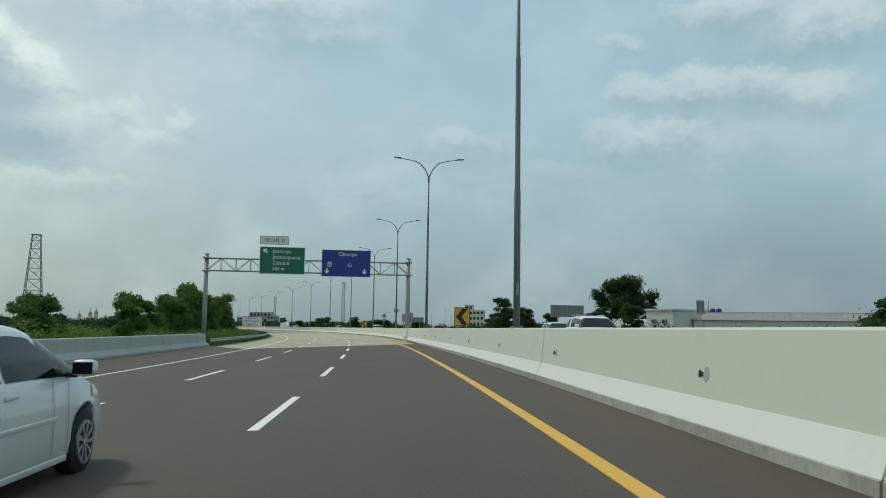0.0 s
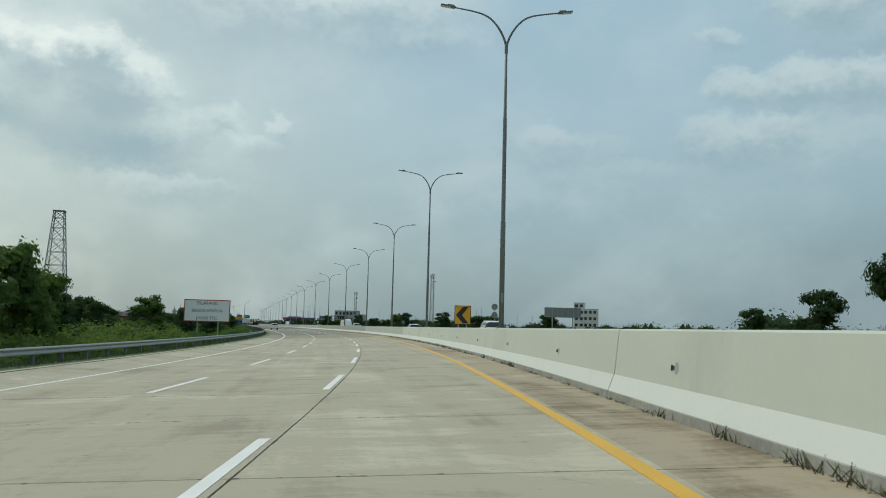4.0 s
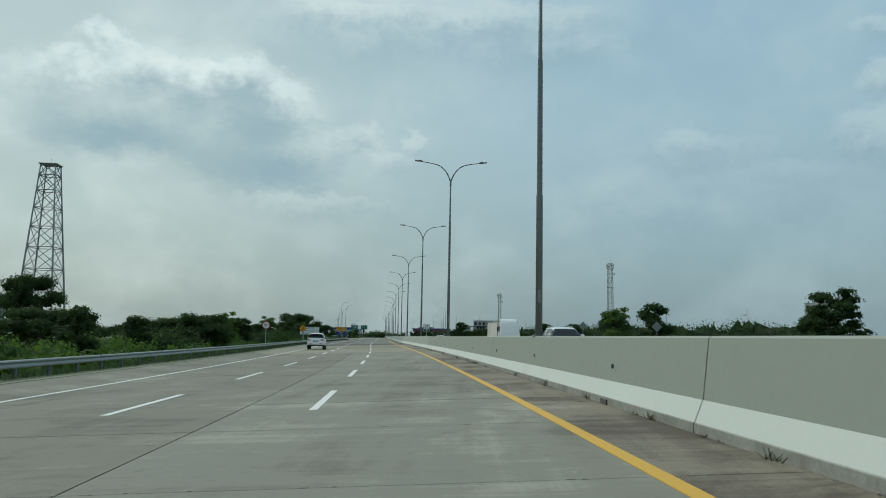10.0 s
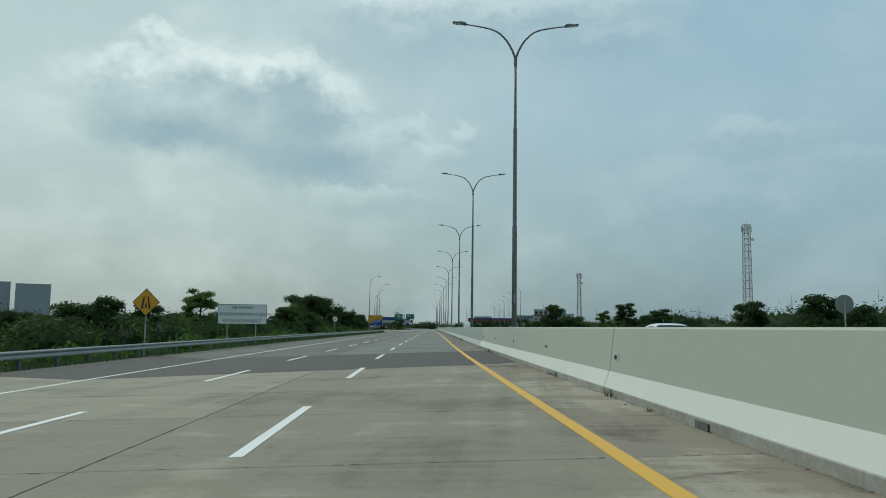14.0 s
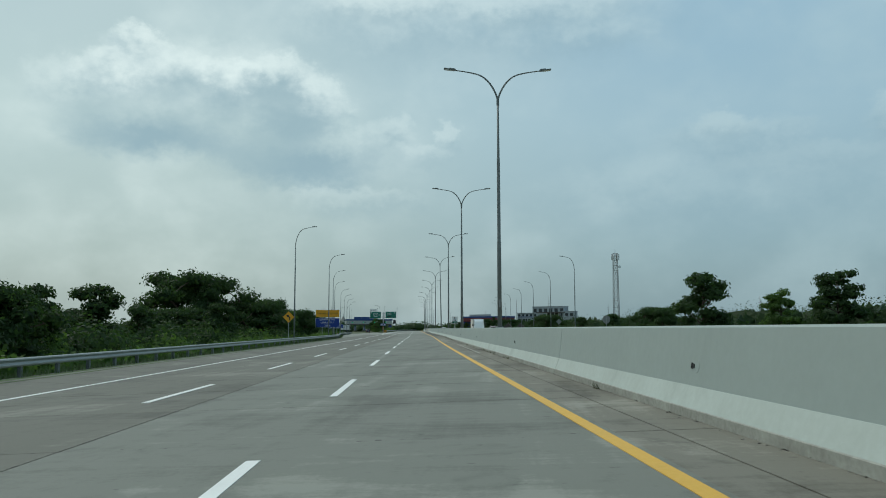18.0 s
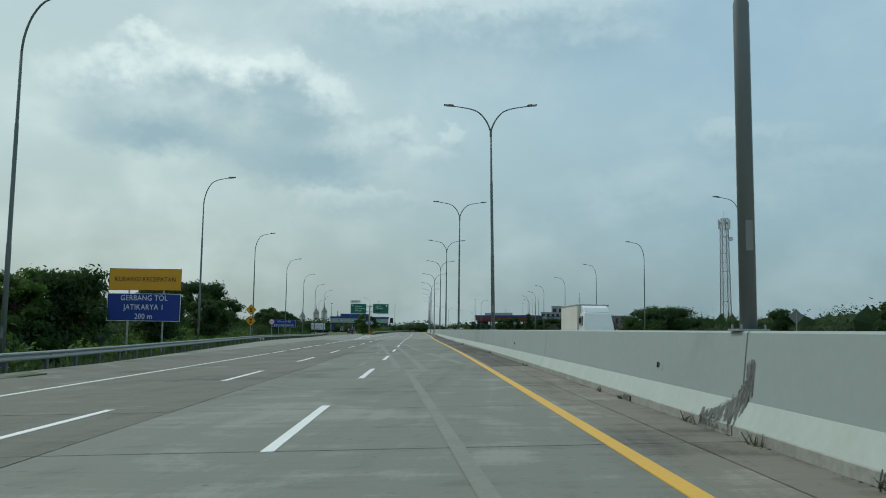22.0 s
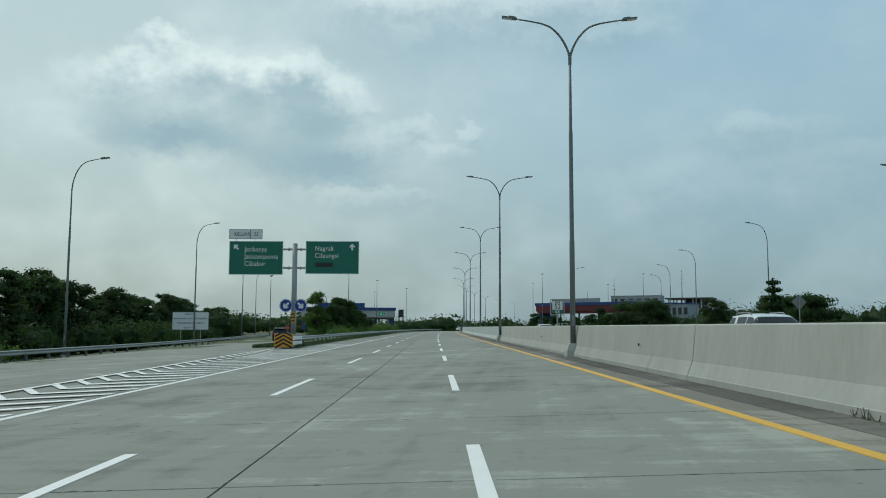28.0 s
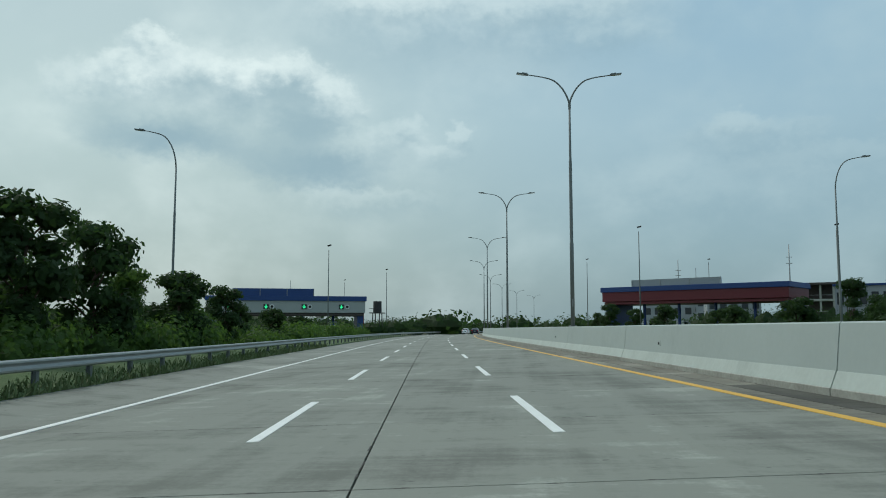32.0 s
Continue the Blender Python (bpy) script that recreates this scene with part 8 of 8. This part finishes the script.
def toll_gate(a, b, label, under, band, fascia, signs, upper, depth=11.0):
    """A toll canopy whose front runs from a to b (x, y), seen from in front."""
    ax, ay = a
    bx, by = b
    L = math.hypot(bx - ax, by - ay)
    turn = math.degrees(math.atan2(by - ay, bx - ax))
    th = tagged(empty("toll_gate", frame_at((ax + bx) / 2, (ay + by) / 2, turn, 0.0)), label, "toll gate")
    part("soffit", box(bmesh.new(), (L - 0.6, depth - 0.6, 0.5), (0, depth / 2, under - 0.2), 0.05), M["toll_red"] if not signs else M["roof_tile"], th)
    f = part("fascia", box(bmesh.new(), (L, depth, band - under), (0, depth / 2, (band + under) / 2 + 0.1), 0.08), fascia, th)
    part("roof", box(bmesh.new(), (L + 0.5, depth + 0.5, 0.95), (0, depth / 2, band + 0.55), 0.06), M["toll_blue"], th)
    u0, u1, uz = upper
    part("upper_fascia", box(bmesh.new(), (u1 - u0, 0.6, uz), ((u0 + u1) / 2, 0.6, band + 1.0 + uz / 2), 0.03), M["toll_blue"] if signs else M["grey_wall"], th)
    for k in range(4):
        part("fascia_post", box(bmesh.new(), (0.12, 0.14, uz), (u0 + (u1 - u0) * k / 3, 0.25, band + 1.0 + uz / 2)), M["galv"], th)
    for sd in (-1, 1):
        x = sd * (L / 2 - 0.9)
        part("end_wall", box(bmesh.new(), (1.2, depth * 0.8, under - 0.2), (x, depth / 2, (under - 0.2) / 2), 0.05), M["toll_blue"], th)
        for k in range(3):
            part("end_fin", box(bmesh.new(), (0.25, 0.5, band - 0.3), (x + sd * 0.62, 1.5 + k * 2.4, band / 2), 0.03), M["toll_red"] if k % 2 == 0 else M["sign_white"], th)
    n = 5
    for k in range(1, n):
        x = -L / 2 + L * k / n
        part("column", rod(bmesh.new(), (x, depth * 0.35, 0), (x, depth * 0.35, under), 0.28, seg=12), M["toll_blue"], th)
        bo = part("booth", box(bmesh.new(), (1.5, 3.0, 2.4), (x, depth * 0.5, 1.45), 0.06), M["sign_white"], th)
        part("booth_window", box(bmesh.new(), (1.56, 1.6, 0.9), (x, depth * 0.5 - 0.5, 1.9)), M["window"], bo)
        part("island", box(bmesh.new(), (1.9, depth, 0.25), (x, depth * 0.5, 0.12), 0.04), M["kerb"], th)
    if signs:
        for k in range(4):
            x = -L / 2 + L * (k + 0.55) / 4.2
            g = panel("lane_signal", 1.0, 0.95, M["sign_black"], th, (x, -0.12, (band + under) / 2 + 0.1))
            arrow(g, (x, -0.14, (band + under) / 2 + 0.1), 0.8, 180, GREEN_LIGHT)
            d = disc("limit_disc", 0.45, M["sign_white"], g, (x + 1.15, -0.12, (band + under) / 2 + 0.1))
            disc("symbol", 0.28, M["sign_black"], d, (0, -0.012, 0), 0.01)
    part("antenna", rod(bmesh.new(), (L * 0.02, 2, band + 1.4), (L * 0.02, 2, band + 4.2), 0.05, seg=6), M["galv"], th)


GREEN_LIGHT = bpy.data.materials.new("green_signal_light")
GREEN_LIGHT.use_nodes = True
_b = GREEN_LIGHT.node_tree.nodes["Principled BSDF"]
_b.inputs["Base Color"].default_value = (0.02, 0.4, 0.15, 1)
_b.inputs["Emission Color"].default_value = (0.05, 0.9, 0.35, 1)
_b.inputs["Emission Strength"].default_value = 0.8
toll_gate((-318.1, 916.6), (-290.7, 931.0), "toll gate canopy with blue roof and grey fascia with lane lights", 4.2, 6.6, M["toll_grey"], True, (-10.5, 5.2, 1.5))
toll_gate((-244.8, 942.5), (-212.0, 928.0), "toll gate canopy with blue roof and red fascia", 6.3, 8.2, M["toll_red"], False, (-11.5, 6.0, 1.3))
block("toll_office", frame_at(-200.0, 931.0, -22, -1.0), "low office with a blue roof beside the toll gate", 9.0, 8.0, 9.4, M["grey_wall"], M["toll_blue"], 2, 5)

for x, y, h in ((-286.5, 904.3, 15.3), (-338.1, 1028.3, 17.5), (-299.9, 967.1, 15.9), (-250.6, 966.9, 17.2), (-235.2, 902.8, 16.4), (-223.9, 970.1, 16.8), (-207.5, 907.3, 16.3), (-274.2, 818.0, 11.3)):
    th = tagged(empty("flood_light", Matrix.Translation((x, y, -0.8))), "slim dark flood light mast with a square head", "flood light", group="flood light masts")
    part("pole", pipe(bmesh.new(), [(0, 0, 0), (0, 0, h)], [0.11, 0.06], 8), M["pole"], th)
    hd = part("lamp_head", box(bmesh.new(), (0.62, 0.34, 0.18), (0.1, 0, h + 0.72), 0.03, Matrix.Rotation(radians(-12), 4, "Y")), M["dark"], th)
    part("lens", box(bmesh.new(), (0.5, 0.26, 0.03), (0.1, 0, h + 0.6), 0.0, Matrix.Rotation(radians(-12), 4, "Y")), M["lens"], hd)
for x, y, turn in ((-259.1, 822.2, 200), (-217.7, 843.0, 17)):
    copy_thing(one, Matrix.Translation((x, y, -0.8)) @ Matrix.Rotation(radians(turn), 4, "Z"))
wt = tagged(empty("water_tank", Matrix.Translation((-297.6, 955.2, -0.8))), "dark water tank on a steel stand", "water tank")
for sx in (-1, 1):
    for sy in (-1, 1):
        part("leg", rod(bmesh.new(), (sx * 0.9, sy * 0.9, 0), (sx * 0.8, sy * 0.8, 5.6), 0.12, seg=6), M["dark"], wt)
part("platform", box(bmesh.new(), (2.9, 2.9, 0.2), (0, 0, 5.6)), M["dark"], wt)
part("tank", rod(bmesh.new(), (0, 0, 5.7), (0, 0, 8.3), 1.0, 0.95, 16), M["dark"], wt)
part("railing", box(bmesh.new(), (2.9, 0.08, 0.08), (0, -1.4, 6.6)), M["dark"], wt)
wl = mesh_part("low_wall", *sweep([(-27.0, -0.5), (-27.0, 1.5), (-27.25, 1.5), (-27.25, -0.5)], stops(985, 1015, 10)), M["masonry"])
tagged(wl, "low white wall beside the water tank", "wall", kind="structure")

# ---- concrete slabs, each its own piece ----
JOINTS = between([3.42, 241.1, 252.5, 268.4, 273.4, 295.9, 301.0, 484.4, 710.0, 715.3, 766.1, 821.0, 1260.0], 5.27)


def lane_joint(s):
    return -6.1 if s < 185 else (-7.84 if s < 345 else (-9.06 if s < 690 else -8.5))


slabs = tagged(empty("pavement"), "weathered grey-beige concrete slabs with sealed joints", "pavement", kind="structure")
gap = 0.013
random.seed(9)
count, spare = 0, []
for a, b in zip(JOINTS, JOINTS[1:]):
    j = lane_joint((a + b) / 2)
    # slabs past 352 are greyer, and darkened to stand for duller light
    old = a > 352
    edge_to = -17.4 if (a < 556 or a > 764) else -18.15
    us = -1.82 if not old else -1.14
    outer = old and a < 650
    cols = [(-0.35, us, "shoulder")] + ([(us, -1.81, "shoulder")] if old else []) + [(-1.81 if old else us, j, "concrete"), (j, -13.5, "concrete"), (-13.5, -15.0, "concrete"), (-15.0, edge_to, "concrete")]
    extra = len(cols) - 5
    for c, (u0, u1, mk) in enumerate(cols):
        c = c - extra if c > extra else 0
        dz = random.uniform(-0.0015, 0.0015)
        g0 = 0.0 if c in (3, 4) or u0 in (-0.35, -1.81, -1.82) else gap
        g1 = 0.0 if c in (2, 3) or u1 in (-1.81, -1.82) else gap
        q = [(a + gap, u0 - g0), (b - gap, u0 - g0), (b - gap, u1 + g1), (a + gap, u1 + g1)]
        top = [place(s, u, road_z(s, u) + dz) for s, u in q]
        low = [p - Vector((0, 0, 0.05)) for p in top]
        faces = [(3, 2, 1, 0)] + [(i, (i + 1) % 4, (i + 1) % 4 + 4, i + 4) for i in range(4)]
        if count < 300 and (c == 1 or (c == 2 and a < 760)):
            o = mesh_part("slab", [v - top[0] for v in top + low], faces, M["concrete_outer" if outer and c > 1 else "concrete_plain" if outer else "concrete_dimmed" if old else ("concrete_brown" if a > 306 and not (c > 1 and a > 322) else "concrete_warm" if a > 283 or 148 < a <= 178 else "mid_outer" if a > 178 and c > 1 and not 322 < a < 340 else "concrete_mid" if a > 165 else "concrete")], slabs)
            o.location = top[0]
            count += 1
        else:
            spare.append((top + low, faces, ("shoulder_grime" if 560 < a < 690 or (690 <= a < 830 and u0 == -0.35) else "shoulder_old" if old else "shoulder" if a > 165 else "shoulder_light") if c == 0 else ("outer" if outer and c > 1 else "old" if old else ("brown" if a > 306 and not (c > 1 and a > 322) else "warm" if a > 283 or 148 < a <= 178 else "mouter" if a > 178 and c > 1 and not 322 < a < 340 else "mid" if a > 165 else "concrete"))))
for mk, key, name, lab in (("concrete", "concrete_far", "outer_slabs", "beige outer concrete slabs of the toll road"), ("warm", "concrete_warm_far", "outer_slabs", "warm grey outer slabs of the toll road"), ("brown", "concrete_brown_far", "outer_slabs", "brown-beige worn slabs of the toll road"), ("mouter", "mid_outer_far", "outer_slabs", "darker worn outer slabs of the toll road"), ("mid", "concrete_mid_far", "outer_slabs", "worn outer concrete slabs of the toll road"), ("old", "concrete_dimmed_far", "outer_slabs", "grey outer concrete slabs of the toll road"), ("shoulder_light", "shoulder_light", "shoulder_slabs", "pale brown-stained shoulder slabs along the barrier"), ("shoulder", "shoulder", "shoulder_slabs", "stained brown shoulder slabs along the barrier"), ("shoulder_old", "shoulder_old", "shoulder_slabs", "stained grey-brown shoulder slabs along the barrier"), ("shoulder_grime", "shoulder_grime", "shoulder_slabs", "dark grimy shoulder slabs along the barrier"), ("outer", "concrete_outer_far", "outer_slabs", "brown-grey outer slabs of the toll road")):
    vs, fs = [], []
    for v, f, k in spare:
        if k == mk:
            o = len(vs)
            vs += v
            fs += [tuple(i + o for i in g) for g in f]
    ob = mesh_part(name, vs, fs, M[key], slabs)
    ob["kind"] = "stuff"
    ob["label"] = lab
# broken edges of the joints: dark chips where the seal has gone
rng = np.random.default_rng(12)
chips = []
for a in JOINTS[:-1]:
    if a > 900:
        break
    for k in range(26):
        u = -0.6 - 14.6 * rng.random()
        w, d = 0.05 + 0.28 * rng.random() ** 2, 0.012 + 0.020 * rng.random()
        o = a + rng.normal() * 0.012
        chips.append([tuple(place(o + ds, u + du, road_z(o, u) + 0.0035)) for du, ds in ((0, -d), (w, -d * 0.6), (w * 0.9, d * 0.8), (w * 0.2, d))])
for k in range(1500):
    a = 5 + 850 * rng.random()
    u = lane_joint(a) + rng.normal() * 0.006
    w, d = 0.1 + 0.6 * rng.random() ** 2, 0.005 + 0.009 * rng.random()
    chips.append([tuple(place(a + ds, u + du, road_z(a, u) + 0.0035)) for du, ds in ((-d, 0), (d * 0.8, w * 0.1), (d, w * 0.9), (-d * 0.5, w))])
tagged(quads_mesh("joint_chips", np.array(chips), M["joint"]), "dark chips along the broken slab joints", "debris", kind="stuff")
# torn joint edges along the barrier foot
bm_pts = []
rng = np.random.default_rng(8)
for k in range(9000):
    s = 3 + 850 * rng.random()
    u = -0.425 - abs(rng.normal()) * 0.05
    p = place(s, u, road_z(s, u) + 0.004)
    w = 0.006 + 0.028 * rng.random() ** 2
    a = rng.random() * 3.1
    d = Vector((math.cos(a), math.sin(a), 0)) * w
    e = Vector((-math.sin(a), math.cos(a), 0)) * w * 0.6
    up = Vector((0, 0, 0.02 * rng.random()))
    bm_pts.append([p - d, p - e + up, p + d, p + e + up * 0.6])
tagged(quads_mesh("debris", np.array([[tuple(v) for v in q] for q in bm_pts]), M["dirt"]), "grit and dry weeds along the barrier foot", "debris", kind="stuff")

# weeds in the crack along the barrier foot, in clumps
rng = np.random.default_rng(17)
weeds = []
for k in range(230):
    s0 = 4 + 150 * rng.random() if k < 130 else 160 + 560 * rng.random()
    big = 0.5 + rng.random() ** 2
    for j in range(int(6 + 10 * big)):
        s = s0 + rng.normal() * 0.16 * big
        u = -0.435 - abs(rng.normal()) * 0.04
        p = np.array(place(s, u, road_z(s, u)))
        a = rng.random() * math.tau
        w = np.array([math.cos(a), math.sin(a), 0]) * 0.010
        t = np.array([rng.normal() * 0.07, rng.normal() * 0.07, (0.06 + 0.10 * rng.random()) * big])
        weeds.append([p - w, p + w, p + t + w * 0.4, p + t - w * 0.4])
tagged(quads_mesh("weeds", np.array(weeds), M["weed"]), "dry grass tufts in the crack below the barrier", "weeds", kind="stuff")
# black rubber scuff left on the barrier
streaks = []


def face_u(z):
    if z > 0.30:
        return -0.272 + (z - 0.27) * 0.1105 - 0.005
    if z > -0.018:
        return -0.278 - (0.30 - z) * 0.378 - 0.004
    return -0.423


for k in range(150):
    f = rng.random()
    s = 542.35 + 1.5 * f ** 1.6 + rng.normal() * 0.05
    z1 = 0.78 * (1 - f) ** 1.8 + 0.02 + 0.10 * rng.random()
    z0 = max(-0.12, z1 - 0.10 - 0.35 * rng.random())
    w = 0.008 + 0.028 * rng.random() ** 2
    zs = [z1, (z0 + z1) / 2, z0]
    for a, b in zip(zs, zs[1:]):
        streaks.append([tuple(place(s - w, face_u(a), a)), tuple(place(s + w, face_u(a), a)), tuple(place(s + w * 0.8 + 0.01, face_u(b), b)), tuple(place(s - w * 0.8 + 0.01, face_u(b), b))])
tagged(quads_mesh("scuff_mark", np.array(streaks), M["scuff"]), "black rubber scuff marks on the grey barrier", "scuff", kind="stuff")

# the plan is drawn in its own units: bring every thing to metres
bpy.context.view_layer.update()
for ob in list(scene.collection.objects):
    if ob.parent is None and ob.type not in {"CAMERA", "LIGHT"}:
        ob.matrix_basis = Matrix.Scale(SCALE, 4) @ ob.matrix_basis
